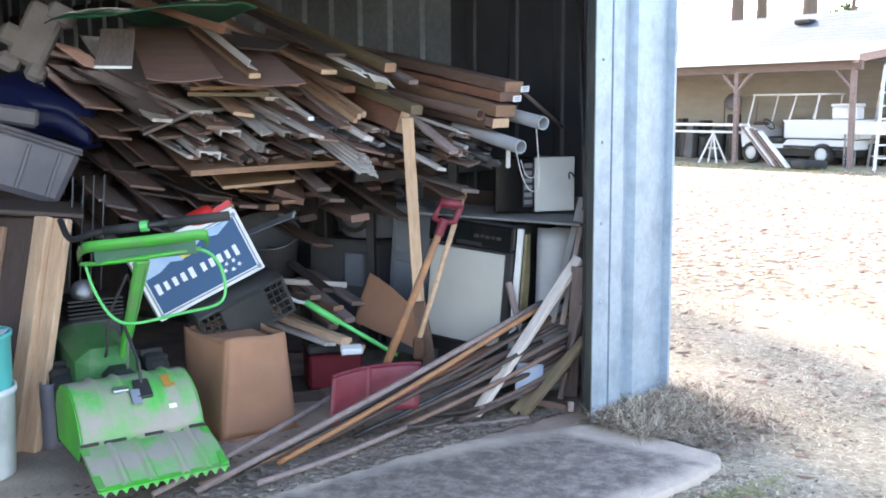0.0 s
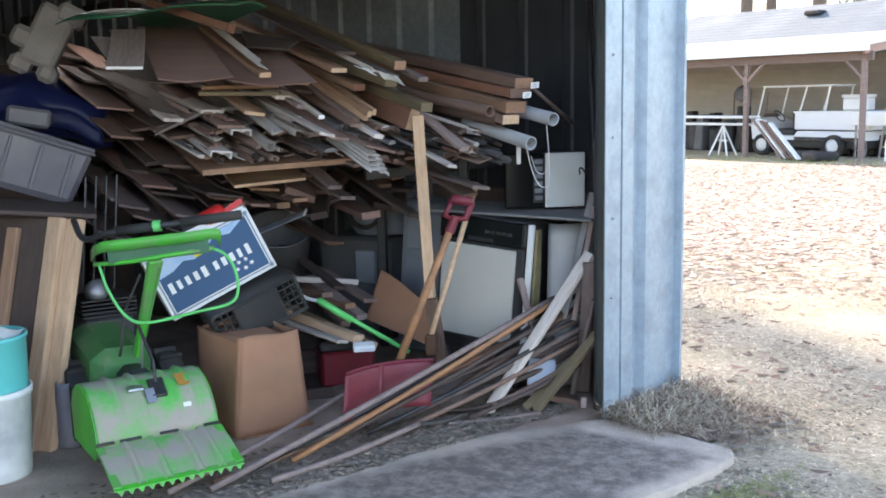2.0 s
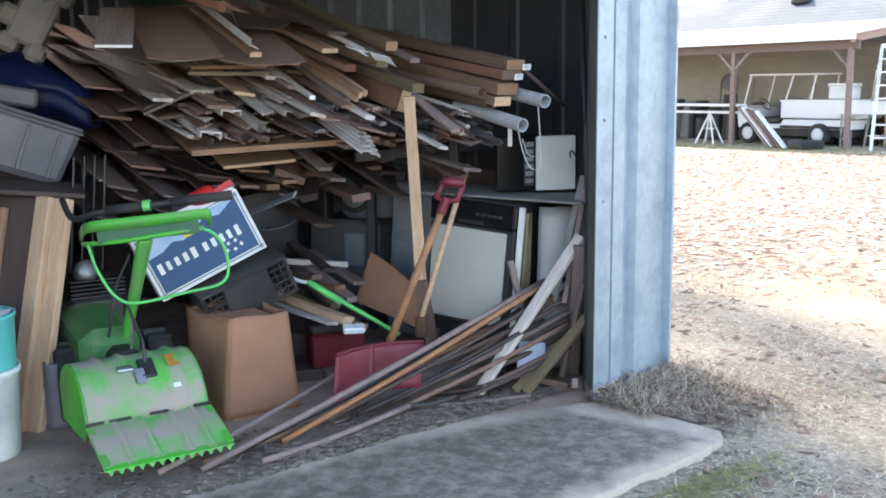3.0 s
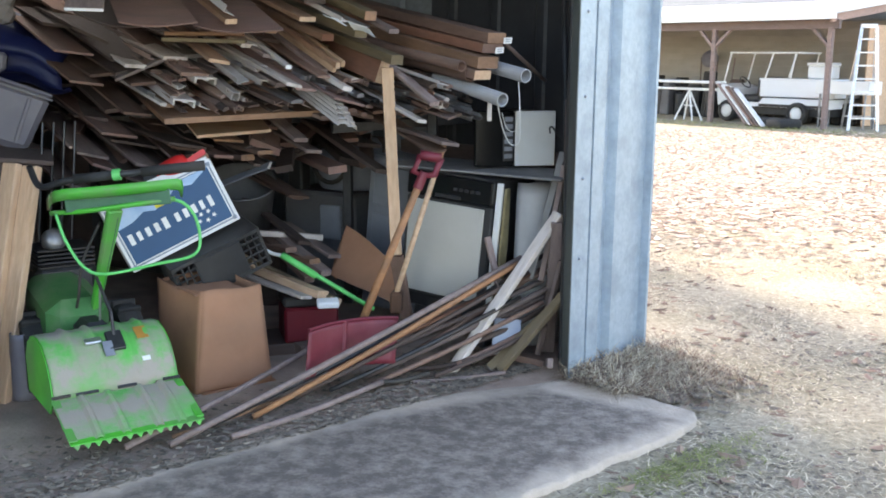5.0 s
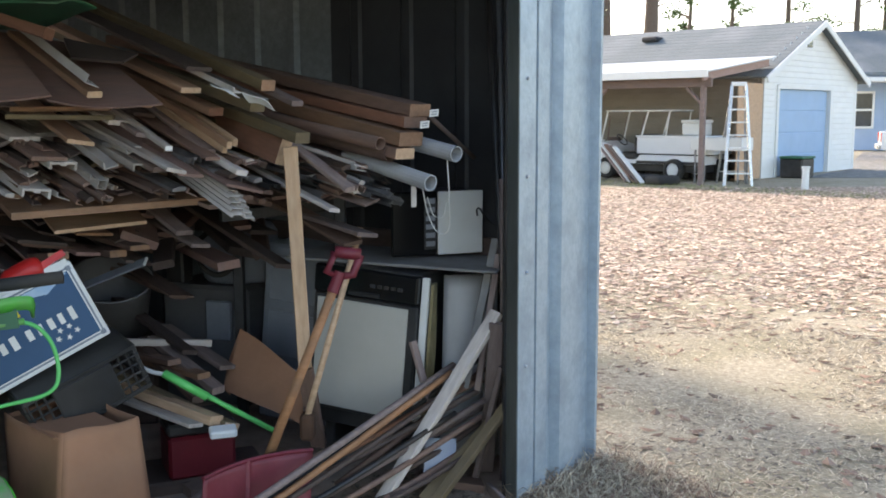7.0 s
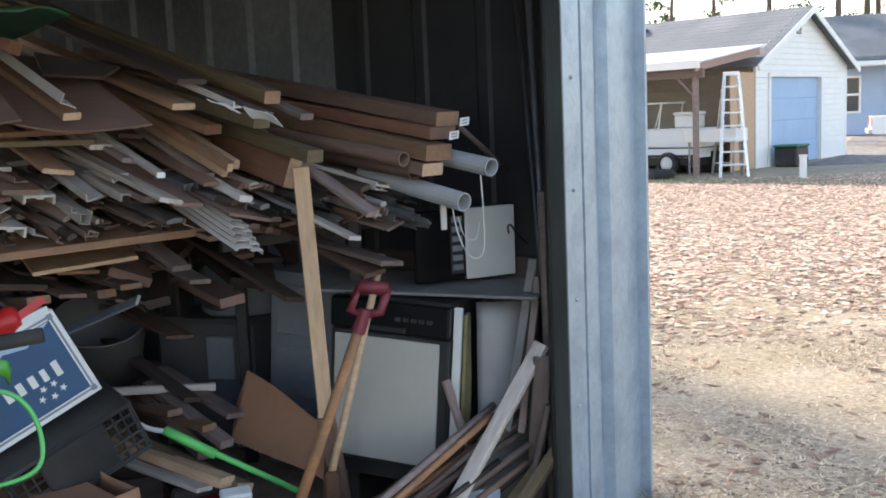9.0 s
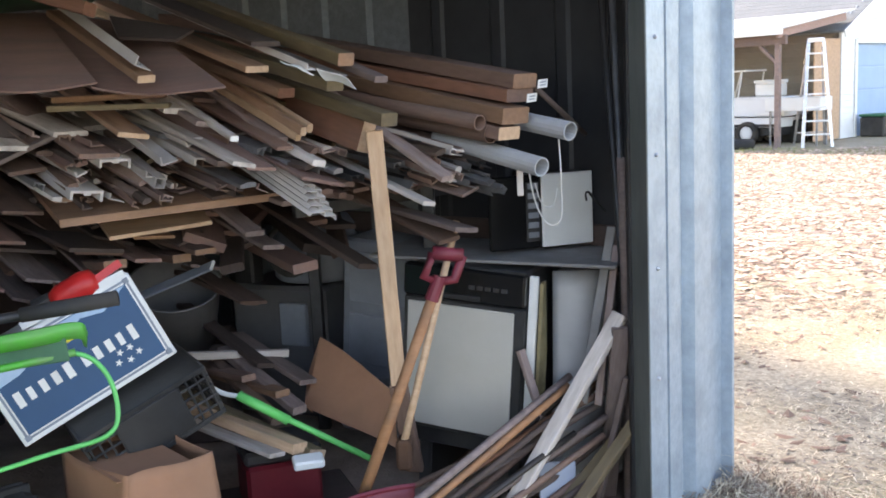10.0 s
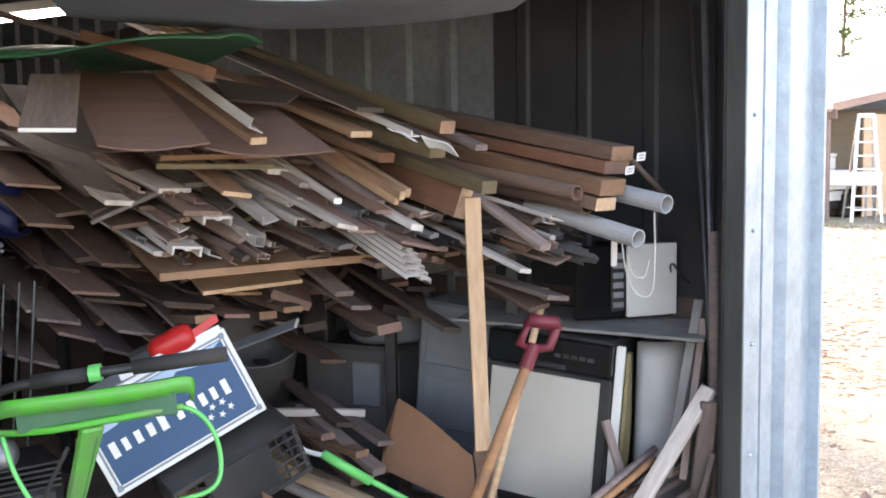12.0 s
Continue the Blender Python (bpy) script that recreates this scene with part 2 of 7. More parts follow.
GLASS = mat("dark_glass", (0.04, 0.05, 0.06), 0.08, 0, bump=0)
STEEL = mat("bright_steel", (0.55, 0.55, 0.56), 0.3, 0.9, (0.4, 0.4, 0.41), 9, bump=0.03)
RUST = mat("rusty_iron", (0.16, 0.075, 0.04), 0.9, 0.1, (0.08, 0.045, 0.03), 8, amount=0.9, bump=0.4, bump_scale=50)
GROUND = mat("dry_grass_soil", (0.54, 0.46, 0.335), 1.0, 0, (0.17, 0.135, 0.09), 38, amount=0.7, bump=0.9, bump_scale=70, dirt=(0.20, 0.18, 0.09), dirt_amount=0.5, dirt_scale=1.3)


def island_mat(name, a, b, rough=0.85):
    """Loose small pieces in one mesh: each island takes its own shade between two colours."""
    m = bpy.data.materials.new(name)
    m.use_nodes = True
    n, link = m.node_tree.nodes, m.node_tree.links.new
    g = n.new("ShaderNodeNewGeometry")
    r = n.new("ShaderNodeValToRGB")
    r.color_ramp.elements[0].color = (*a, 1)
    r.color_ramp.elements[1].color = (*b, 1)
    link(g.outputs["Random Per Island"], r.inputs[0])
    link(r.outputs[0], n["Principled BSDF"].inputs["Base Color"])
    n["Principled BSDF"].inputs["Roughness"].default_value = rough
    return m


STRAW = island_mat("straw", (0.26, 0.20, 0.13), (0.78, 0.66, 0.48))
LEAVES = island_mat("fallen_leaves", (0.16, 0.085, 0.055), (0.82, 0.62, 0.47))
BROWNSTEMS = island_mat("brown_stems", (0.10, 0.06, 0.04), (0.36, 0.23, 0.16))
CHIPS = island_mat("litter", (0.10, 0.08, 0.06), (0.32, 0.26, 0.20))
MOSS = island_mat("green_grass", (0.14, 0.17, 0.04), (0.36, 0.35, 0.13))

# ---- mesh helpers ----
def empty(name, at, label, category, group="", kind="", turn=0):
    ob = new(name)
    ob.empty_display_size = 0.1
    ob.matrix_basis = pose(*at, 0, 0, turn)
    return tagged(ob, label, category, group, kind)


def part(name, bm, material, parent=None, label="", m=None, smooth=False, kind=""):
    """Links a bmesh as one mesh object under a thing or a part."""
    me = bpy.data.meshes.new(name)
    for f in bm.faces:
        f.smooth = smooth
    bm.to_mesh(me)
    bm.free()
    me.materials.append(material)
    ob = new(name, me)
    if parent is not None:
        ob.parent = parent
    if m is not None:
        ob.matrix_basis = m
    return tagged(ob, label, kind=kind)


def box(sx, sy, sz, at=(0, 0, 0), bevel=0.003, m=None, bm=None):
    """A bevelled block centred on at."""
    one = bm is None
    bm = bm or bmesh.new()
    r = bmesh.ops.create_cube(bm, size=1)
    vs = r["verts"]
    mm = Matrix.Translation(at) @ (m or Matrix()) @ Matrix.Diagonal((sx, sy, sz, 1))
    bmesh.ops.transform(bm, matrix=mm, verts=vs)
    if bevel:
        es = list({e for v in vs for e in v.link_edges})
        bmesh.ops.bevel(bm, geom=es, offset=min(bevel, 0.45 * min(sx, sy, sz)), segments=1, affect="EDGES")
    return bm


def frame_of(a, b, roll=0):
    """A pose at a whose x axis points to b; z stays as upright as it can, turned by roll."""
    x = (Vector(b) - Vector(a)).normalized()
    y = Vector((0, 0, 1)).cross(x)
    y = y.normalized() if y.length > 1e-4 else Vector((0, 1, 0))
    z = x.cross(y)
    r = Matrix((x, y, z)).transposed().to_4x4()
    return Matrix.Translation(a) @ r @ pose(0, 0, 0, roll)


def sweep(points, radius, sides=8, closed=False, bm=None):
    """A round bar along a line of points; radius may be one number or one a point."""
    bm = bm or bmesh.new()
    pts = [Vector(p) for p in points]
    radii = radius if isinstance(radius, (list, tuple)) else [radius] * len(pts)
    rings, ref = [], Vector((0.13, 0.31, 0.94))
    for i, p in enumerate(pts):
        q0, q1 = pts[max(i - 1, 0)], pts[min(i + 1, len(pts) - 1)]
        if closed:
            q0, q1 = pts[i - 1], pts[(i + 1) % len(pts)]
        t = (q1 - q0).normalized()
        u = t.cross(ref)
        if u.length < 0.05:
            u = t.cross(Vector((1, 0, 0)))
        u.normalize()
        w = t.cross(u)
        rings.append([bm.verts.new(p + (u * math.cos(k * math.tau / sides) + w * math.sin(k * math.tau / sides)) * radii[i]) for k in range(sides)])
    n = len(rings)
    for i in range(n if closed else n - 1):
        a, b = rings[i], rings[(i + 1) % n]
        for k in range(sides):
            bm.faces.new((a[k], a[(k + 1) % sides], b[(k + 1) % sides], b[k]))
    if not closed:
        bm.faces.new(rings[0][::-1])
        bm.faces.new(rings[-1])
    return bm


def smooth_line(points, steps=6):
    """Points on a soft curve through the given ones."""
    p = [Vector(q) for q in points]
    p = [p[0] * 2 - p[1], *p, p[-1] * 2 - p[-2]]
    out = []
    for i in range(1, len(p) - 2):
        for s in range(steps):
            t = s / steps
            a, b, c, d = p[i - 1:i + 3]
            out.append(0.5 * (2 * b + (c - a) * t + (2 * a - 5 * b + 4 * c - d) * t * t + (3 * b - a - 3 * c + d) * t ** 3))
    return out + [p[-2]]


def tube(length, r0, r1, sides=16):
    """An open pipe with wall thickness along x from 0 to length."""
    bm = bmesh.new()
    rings = []
    for x, r in ((0, r0), (length, r0), (length, r1), (0, r1)):
        rings.append([bm.verts.new((x, r * math.cos(k * math.tau / sides), r * math.sin(k * math.tau / sides))) for k in range(sides)])
    for i in range(4):
        a, b = rings[i], rings[(i + 1) % 4]
        for k in range(sides):
            bm.faces.new((a[k], b[k], b[(k + 1) % sides], a[(k + 1) % sides]))
    bmesh.ops.recalc_face_normals(bm, faces=bm.faces)
    return bm


def lathe(profile, sides=24, bm=None, close=False):
    """Turns (radius, height) pairs about z."""
    bm = bm or bmesh.new()
    rings = [[bm.verts.new((r * math.cos(k * math.tau / sides), r * math.sin(k * math.tau / sides), z)) for k in range(sides)] for r, z in profile]
    for a, b in zip(rings, rings[1:]):
        for k in range(sides):
            bm.faces.new((a[k], a[(k + 1) % sides], b[(k + 1) % sides], b[k]))
    if close:
        bm.faces.new(rings[0][::-1])
        bm.faces.new(rings[-1])
    return bm


def extrude(profile, length, bm=None):
    """A closed (y, z) outline drawn out along x from 0 to length."""
    bm = bm or bmesh.new()
    a = [bm.verts.new((0, y, z)) for y, z in profile]
    b = [bm.verts.new((length, y, z)) for y, z in profile]
    n = len(profile)
    for i in range(n):
        bm.faces.new((a[i], a[(i + 1) % n], b[(i + 1) % n], b[i]))
    bm.faces.new(a[::-1])
    bm.faces.new(b)
    bmesh.ops.recalc_face_normals(bm, faces=bm.faces)
    return bm


def sheet_bm(nx, ny, at, thick):
    """A bent slab with thickness: at(u, v) gives the mid place for u, v from 0 to 1."""
    bm = bmesh.new()
    top = [[None] * (ny + 1) for _ in range(nx + 1)]
    bot = [[None] * (ny + 1) for _ in range(nx + 1)]
    e = 1e-3
    for i in range(nx + 1):
        for j in range(ny + 1):
            u, v = i / nx, j / ny
            q = Vector(at(u, v))
            n = (Vector(at(u + e, v)) - q).cross(Vector(at(u, v + e)) - q).normalized() * thick / 2
            top[i][j], bot[i][j] = bm.verts.new(q + n), bm.verts.new(q - n)
    for i in range(nx):
        for j in range(ny):
            bm.faces.new((top[i][j], top[i + 1][j], top[i + 1][j + 1], top[i][j + 1]))
            bm.faces.new((bot[i][j], bot[i][j + 1], bot[i + 1][j + 1], bot[i + 1][j]))
    for i in range(nx):
        bm.faces.new((top[i][0], bot[i][0], bot[i + 1][0], top[i + 1][0]))
        bm.faces.new((top[i][ny], top[i + 1][ny], bot[i + 1][ny], bot[i][ny]))
    for j in range(ny):
        bm.faces.new((top[0][j], top[0][j + 1], bot[0][j + 1], bot[0][j]))
        bm.faces.new((top[nx][j], bot[nx][j], bot[nx][j + 1], top[nx][j + 1]))
    bmesh.ops.recalc_face_normals(bm, faces=bm.faces)
    return bm


def scatter(name, count, place, size, material, label, category, blade=False, seed=1, lift=0.8, thick=0.045):
    """Many loose flat bits or thin stalks lying on the ground, one mesh."""
    rnd = random.Random(seed)
    verts, faces = [], []
    for _ in range(count):
        spot = place(rnd)
        if spot is None:
            continue
        x, y, z = spot
        a, s = rnd.uniform(0, math.tau), size * rnd.uniform(0.5, 1.5)
        c, d = math.cos(a) * s, math.sin(a) * s
        i = len(verts)
        if blade:
            up, w, k = rnd.uniform(0.02, lift) * s, size * thick, rnd.uniform(-0.45, 0.45)
            ox, oy = -d / s * w, c / s * w
            mx, my, mz = x + 0.5 * c - d * k * 0.5, y + 0.5 * d + c * k * 0.5, z + up
            verts += [(x + ox, y + oy, z), (x - ox, y - oy, z), (mx - ox, my - oy, mz), (mx + ox, my + oy, mz), (x + c, y + d, z + up * rnd.uniform(0.3, 1.3))]
            faces += [(i, i + 1, i + 2, i + 3), (i + 3, i + 2, i + 4)]
        else:
            t1, t2 = rnd.uniform(0, 0.35) * s, rnd.uniform(0, 0.35) * s
            verts += [(x - c, y - d, z + 0.004 + t1), (x + d * 0.6, y - c * 0.6, z + 0.004), (x + c, y + d, z + 0.004 + t2), (x - d * 0.6, y + c * 0.6, z + 0.006)]
            faces += [(i, i + 1, i + 2), (i, i + 2, i + 3)]
    me = bpy.data.meshes.new(name)
    me.from_pydata(verts, [], faces)
    me.materials.append(material)
    return tagged(new(name, me), label, category, kind="stuff")

# ---- plan of the barn ----
CORNER = Vector((0.905, 5.045))
FRONT = Vector((-0.67, -0.742)).normalized()   # along the front, away from the corner
SIDE = Vector((-0.82, 0.572)).normalized()     # along the side wall, into the barn
IN = Vector((FRONT.y, -FRONT.x)) if Vector((FRONT.y, -FRONT.x)).dot(SIDE) > 0 else Vector((-FRONT.y, FRONT.x))
BASE = Vector((0.53, 4.555))                     # the jamb at the opening
PANEL_END = Vector((0.883, 5.06))                # the outer corner of the panel beside it


def spot(along, into, z=0.0):
    q = CORNER + FRONT * along + IN * into
    return Vector((q.x, q.y, z))


def ribbed_wall(name, a, b, z0, z1, pitch, depth, material, label, thick=0.0015):
    """A sheet of ribbed steel between two plan points, ribs upright."""
    length = (b - a).length
    prof = []
    x = 0.0
    while x < length - 1e-6:
        for s, d in ((0.0, 0), (0.76, 0), (0.81, 1), (0.95, 1)):
            prof.append((min(x + s * pitch, length), d * depth))
        x += pitch
    prof.append((length, 0))
    bm = bmesh.new()
    lo = [bm.verts.new((x, y, z0)) for x, y in prof]
    hi = [bm.verts.new((x, y, z1)) for x, y in prof]
    for i in range(len(prof) - 1):
        if prof[i + 1][0] - prof[i][0] > 1e-6:
            bm.faces.new((lo[i], lo[i + 1], hi[i + 1], hi[i]))
    ob = part(name, bm, material)
    d = (b - a).normalized()
    ob.matrix_basis = Matrix(((d.x, -d.y, 0, a.x), (d.y, d.x, 0, a.y), (0, 0, 1, 0), (0, 0, 0, 1)))
    sol = ob.modifiers.new("thickness", "SOLIDIFY")
    sol.thickness = thick
    return tagged(ob, label, "wall", kind="structure")


TOP = 3.3
far_side = CORNER + SIDE * 7.5
outer = Vector((-SIDE.y, SIDE.x))
if outer.dot(IN) < 0 and outer.dot(-FRONT) < 0:
    outer = -outer
if outer.dot(FRONT) > 0:
    outer = -outer
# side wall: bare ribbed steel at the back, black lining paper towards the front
wall_side = ribbed_wall("wall_side", CORNER + SIDE * 1.42 - outer * 0.05, far_side - outer * 0.05, 0, TOP, 0.27, 0.028, GALV_SHADED, "bare galvanised ribbed steel side wall of the barn")
wall_lined = ribbed_wall("wall_lined", CORNER + SIDE * 0.10 - outer * 0.05, CORNER + SIDE * 1.42 - outer * 0.05, 0, TOP, 0.30, 0.010, BLACKFOIL, "dark lined ribbed side wall near the barn corner")
wall_skin = ribbed_wall("wall_outer", PANEL_END + SIDE * 0.005, far_side + (PANEL_END - CORNER), 0, TOP, 0.185, 0.02, GALV, "galvanised ribbed steel outside of the barn")
# front: a narrow stub beside the opening, then the opening, then the rest of the front
left_jamb = CORNER + FRONT * 5.3
front_end = CORNER + FRONT * 6.6
wall_rest = ribbed_wall("wall_front", left_jamb, front_end, 0, TOP, 0.185, 0.02, GALV, "galvanised ribbed steel front wall of the barn")
back_a = far_side
back_b = far_side + FRONT * 6.6
wall_back = ribbed_wall("wall_back", back_a, back_b, 0, TOP, 0.185, -0.02, GALV_SHADED, "ribbed steel back wall of the barn, darkened for shade")
wall_left = ribbed_wall("wall_left", front_end, back_b, 0, TOP, 0.185, 0.02, GALV_SHADED, "ribbed steel far wall of the barn, darkened for shade")


def flat(name, pts, z, thick, material, label, category, kind="structure"):
    bm = bmesh.new()
    f = bm.faces.new([bm.verts.new((q[0], q[1], z)) for q in pts])
    r = bmesh.ops.extrude_face_region(bm, geom=[f])
    bmesh.ops.translate(bm, vec=(0, 0, -thick), verts=[v for v in r["geom"] if isinstance(v, bmesh.types.BMVert)])
    bmesh.ops.recalc_face_normals(bm, faces=bm.faces)
    return tagged(part(name, bm, material), label, category, kind=kind)


flat("ceiling", [CORNER + outer * 0.3 - FRONT * 0.2 - IN * 0.25, far_side + outer * 0.3, back_b + FRONT * 0.2, front_end + FRONT * 0.2 - IN * 0.25], TOP + 0.04, 0.03, GALV_SHADED, "ribbed steel underside of the barn roof", "ceiling")
flat("floor", [spot(0.05, 0.0), far_side, back_b, front_end], 0.008, 0.12, DIRT, "dusty concrete barn floor with dirt and litter", "floor")


def jamb_stub():
    """Corner stub: steel angle post with outward ribbed sheet from the jamb to the corner."""
    a, b = BASE, PANEL_END
    length = (b - a).length
    n = Vector((b.y - a.y, a.x - b.x)) / length
    st = empty("corner_panel", (0, 0, 0), "blue-grey galvanised steel corner panel beside the barn opening", "wall panel", kind="structure")
    prof = [(0, 0), (0.113, 0), (0.115, -0.010), (0.121, -0.010), (0.123, 0.003), (0.205, 0.003), (0.25, -0.026), (0.282, -0.028), (0.298, 0.010), (0.42, 0.012), (0.47, -0.022), (0.59, -0.024), (0.598, 0.012), (length, 0.012)]
    prof = [q for q in prof if q[0] <= length]
    back = [(x, y - 0.004) for x, y in prof]
    bm = bmesh.new()
    z0, z1 = 0.01, TOP
    loops = []
    for z in (z0, 0.35, 0.9, 1.5, 2.2, z1):
        loops.append([bm.verts.new((x, y, z)) for x, y in prof + back[::-1]])
    m = len(loops[0])
    for lo, hi in zip(loops, loops[1:]):
        for i in range(m):
            bm.faces.new((lo[i], lo[(i + 1) % m], hi[(i + 1) % m], hi[i]))
    bmesh.ops.recalc_face_normals(bm, faces=bm.faces)
    d = (b - a).normalized()
    mm = Matrix(((d.x, n.x, 0, a.x), (d.y, n.y, 0, a.y), (0, 0, 1, 0), (0, 0, 0, 1)))
    part("ribbed_sheet", bm, GALV, st, m=mm)
    # jamb angle turning into the opening and the dark channel behind it
    jm = frame_of((a.x - 0.003, a.y, 0), (a.x - 0.037, a.y + 0.14, 0))
    part("jamb_angle", box(0.135, 0.004, TOP, (0.068, 0, TOP / 2), 0.001), GREYGREEN, st, "grey-green jamb angle", m=jm)
    part("door_channel", box(0.03, 0.02, TOP, (0.15, 0, TOP / 2), 0.004), DARKMETAL, st, "dark steel door channel", m=jm)
    part("corner_post", box(0.09, 0.09, TOP, (0.18, -0.09, TOP / 2), 0.004), DARKWOOD, st, m=mm)
    for k, z in enumerate((0.55, 0.9, 1.25, 1.6, 1.95, 2.3)):
        bm = bmesh.new()
        bmesh.ops.create_uvsphere(bm, u_segments=8, v_segments=4, radius=0.007)
        part("screw", bm, STEEL, st, m=mm @ pose(0.05, 0.003, z))
    return st


jamb_stub()
# header over the opening, with the raised door's grey bottom edge
header = empty("header", (0, 0, 0), "galvanised steel sheet over the barn opening", "header", kind="structure")
hm = frame_of(spot(0.5, 0.0, 2.75), spot(4.3, 0.0, 2.75))
part("front_sheet", box(5.2, 0.02, 1.10, (2.5, 0, 0), 0.004), GALV, header, m=hm)

# ---- ground ----
def ground_z(x, y):
    t = min(max((y - 6) / 16, 0), 1)
    return -0.02 - 0.10 * t * t * (3 - 2 * t)


def ground():
    xs = [-400, -120, -40, -15, -8, -4] + [-2 + 0.25 * i for i in range(41)] + [9, 10.5, 12, 15, 20, 30, 60, 150, 400]
    ys = [-200, -60, -20, -8, -4, -2] + [-1 + 0.25 * i for i in range(57)] + [14, 16, 18, 20, 22, 24, 27, 30, 36, 50, 100, 250, 600]
    bm = bmesh.new()
    grid = []
    for x in xs:
        row = []
        for y in ys:
            near = -2 <= x <= 8 and -1 <= y <= 13
            w = 0.018 * noise.noise(Vector((x * 1.3, y * 1.3, 0))) if near else 0
            row.append(bm.verts.new((x, y, ground_z(x, y) + w)))
        grid.append(row)
    for i in range(len(xs) - 1):
        for j in range(len(ys) - 1):
            bm.faces.new((grid[i][j], grid[i + 1][j], grid[i + 1][j + 1], grid[i][j + 1]))
    return tagged(part("ground", bm, GROUND, smooth=True), "dry winter lawn with straw-coloured grass and bare soil", "ground", kind="structure")


ground()


def apron_edges(a):
    """Inner and outer reach of the apron (into the barn positive) at a place along the front."""
    f = min(max((a - 0.52) / 0.11, 0), 1)
    inner = -0.62 + 0.60 * f ** 0.6 + 0.24 * min(max((a - 0.63) / 0.7, 0), 1)
    g = min(max((a - 0.52) / 0.25, 0), 1)
    outer_edge = -0.66 - 0.08 * math.sqrt(g) - 0.045 * min(max(a - 0.8, 0), 2)
    n = Vector((a * 3.1, 2.7, 0))
    return inner, min(outer_edge + 0.022 * noise.noise(n * 2) + 0.012 * noise.noise(n * 7), inner - 0.02)


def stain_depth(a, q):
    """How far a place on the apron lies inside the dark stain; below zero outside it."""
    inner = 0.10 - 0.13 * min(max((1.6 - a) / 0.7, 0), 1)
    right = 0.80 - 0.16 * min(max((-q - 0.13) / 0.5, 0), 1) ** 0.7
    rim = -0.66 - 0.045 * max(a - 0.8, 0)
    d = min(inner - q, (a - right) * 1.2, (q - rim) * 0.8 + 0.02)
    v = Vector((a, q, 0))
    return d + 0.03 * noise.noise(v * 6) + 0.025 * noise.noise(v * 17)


def apron():
    """One worn slab before the opening, pointed at the corner; the dark stain is worn into its surface."""
    na, nq = 200, 40
    bm = bmesh.new()
    layer = bm.verts.layers.float.new("stain")
    top, low = [], []
    for i in range(na + 1):
        a = 0.52 + 3.8 * i / na
        e0, e1 = apron_edges(a)
        row = []
        for j in range(nq + 1):
            q = e0 + (e1 - e0) * j / nq
            sp = spot(a, q)
            edge = min(j, nq - j) / nq
            z = 0.013 - 0.009 * max(0, 1 - edge * 14) + 0.003 * noise.noise(Vector((a * 8, q * 8, 1)))
            v = bm.verts.new((sp.x, sp.y, z))
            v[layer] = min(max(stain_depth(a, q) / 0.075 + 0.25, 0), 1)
            row.append(v)
        top.append(row)
        low.append([bm.verts.new((row[k].co.x, row[k].co.y, -0.08)) for k in (0, nq)])
    for i in range(na):
        for j in range(nq):
            bm.faces.new((top[i][j], top[i][j + 1], top[i + 1][j + 1], top[i + 1][j]))
        bm.faces.new((top[i][0], top[i + 1][0], low[i + 1][0], low[i][0]))
        bm.faces.new((top[i][nq], low[i][1], low[i + 1][1], top[i + 1][nq]))
    bmesh.ops.recalc_face_normals(bm, faces=bm.faces)
    ob = part("apron", bm, APRON, smooth=True)
    tagged(ob, "worn pale concrete apron with a broad dark stain", "pavement", kind="structure")


apron()


def on_lawn(x, y):
    """Clear of barn floor and apron."""
    q = Vector((x, y)) - CORNER
    into, along = q.dot(IN), q.dot(FRONT)
    if along > 0.53 and into > apron_edges(along)[1] + 0.03:
        return along < 0.63 and into > apron_edges(along)[0] and into < -0.02
    if along > -0.02 and into > -0.02:
        return False
    if q.dot(outer) < 0.04 and into > 0:
        return False
    return True


def lawn_spot(x0, x1, y0, y1, fade=0.0):
    def pick(rnd):
        x, y = rnd.uniform(x0, x1), y0 + (y1 - y0) * rnd.random() ** (1 + fade)
        if not on_lawn(x, y):
            return None
        return x, y, ground_z(x, y) - 0.004
    return pick


scatter("dry_grass", 75000, lawn_spot(0.6, 5.0, 2.8, 10, 0.4), 0.055, STRAW, "matted dry straw-coloured lawn grass", "grass", True, 3, 0.22)
scatter("dry_grass", 14000, lawn_spot(1.5, 9, 9, 22), 0.07, STRAW, "matted dry straw-coloured lawn grass further off", "grass", True, 4, 0.3)


def tuft_spot(rnd):
    along = 0.60 - 0.68 * rnd.random() ** 1.1
    out = abs(rnd.gauss(0.0, 0.17)) * (1.3 if along > -0.15 else 1.0) + 0.5 * max(0, -along - 0.02)
    if along > 0.5:
        out = min(out, 0.3)
    q = spot(along, -out - 0.02)
    return q.x, q.y, -0.005 + 0.06 * rnd.random() ** 2 * max(0, 1 - out / 0.35)


scatter("dead_weeds", 3000, tuft_spot, 0.11, STRAW, "tangled dead weeds at the foot of the corner panel", "weeds", True, 5, 0.5, 0.014)
scatter("brown_weeds", 3600, tuft_spot, 0.10, BROWNSTEMS, "rusty brown dead stems at the foot of the corner panel", "weeds", True, 25, 0.45, 0.016)
scatter("weed_litter", 2200, tuft_spot, 0.024, CHIPS, "brown leaf litter caught in the dead weeds", "litter", False, 15)
scatter("green_blades", 700, lambda r: (lambda a, q: (*spot(a, q).xy, -0.015))(r.gauss(0.95, 0.22), -0.86 - abs(r.gauss(0, 0.09))), 0.04, MOSS, "few fresh green grass blades beside the apron", "grass", True, 6, 0.3)


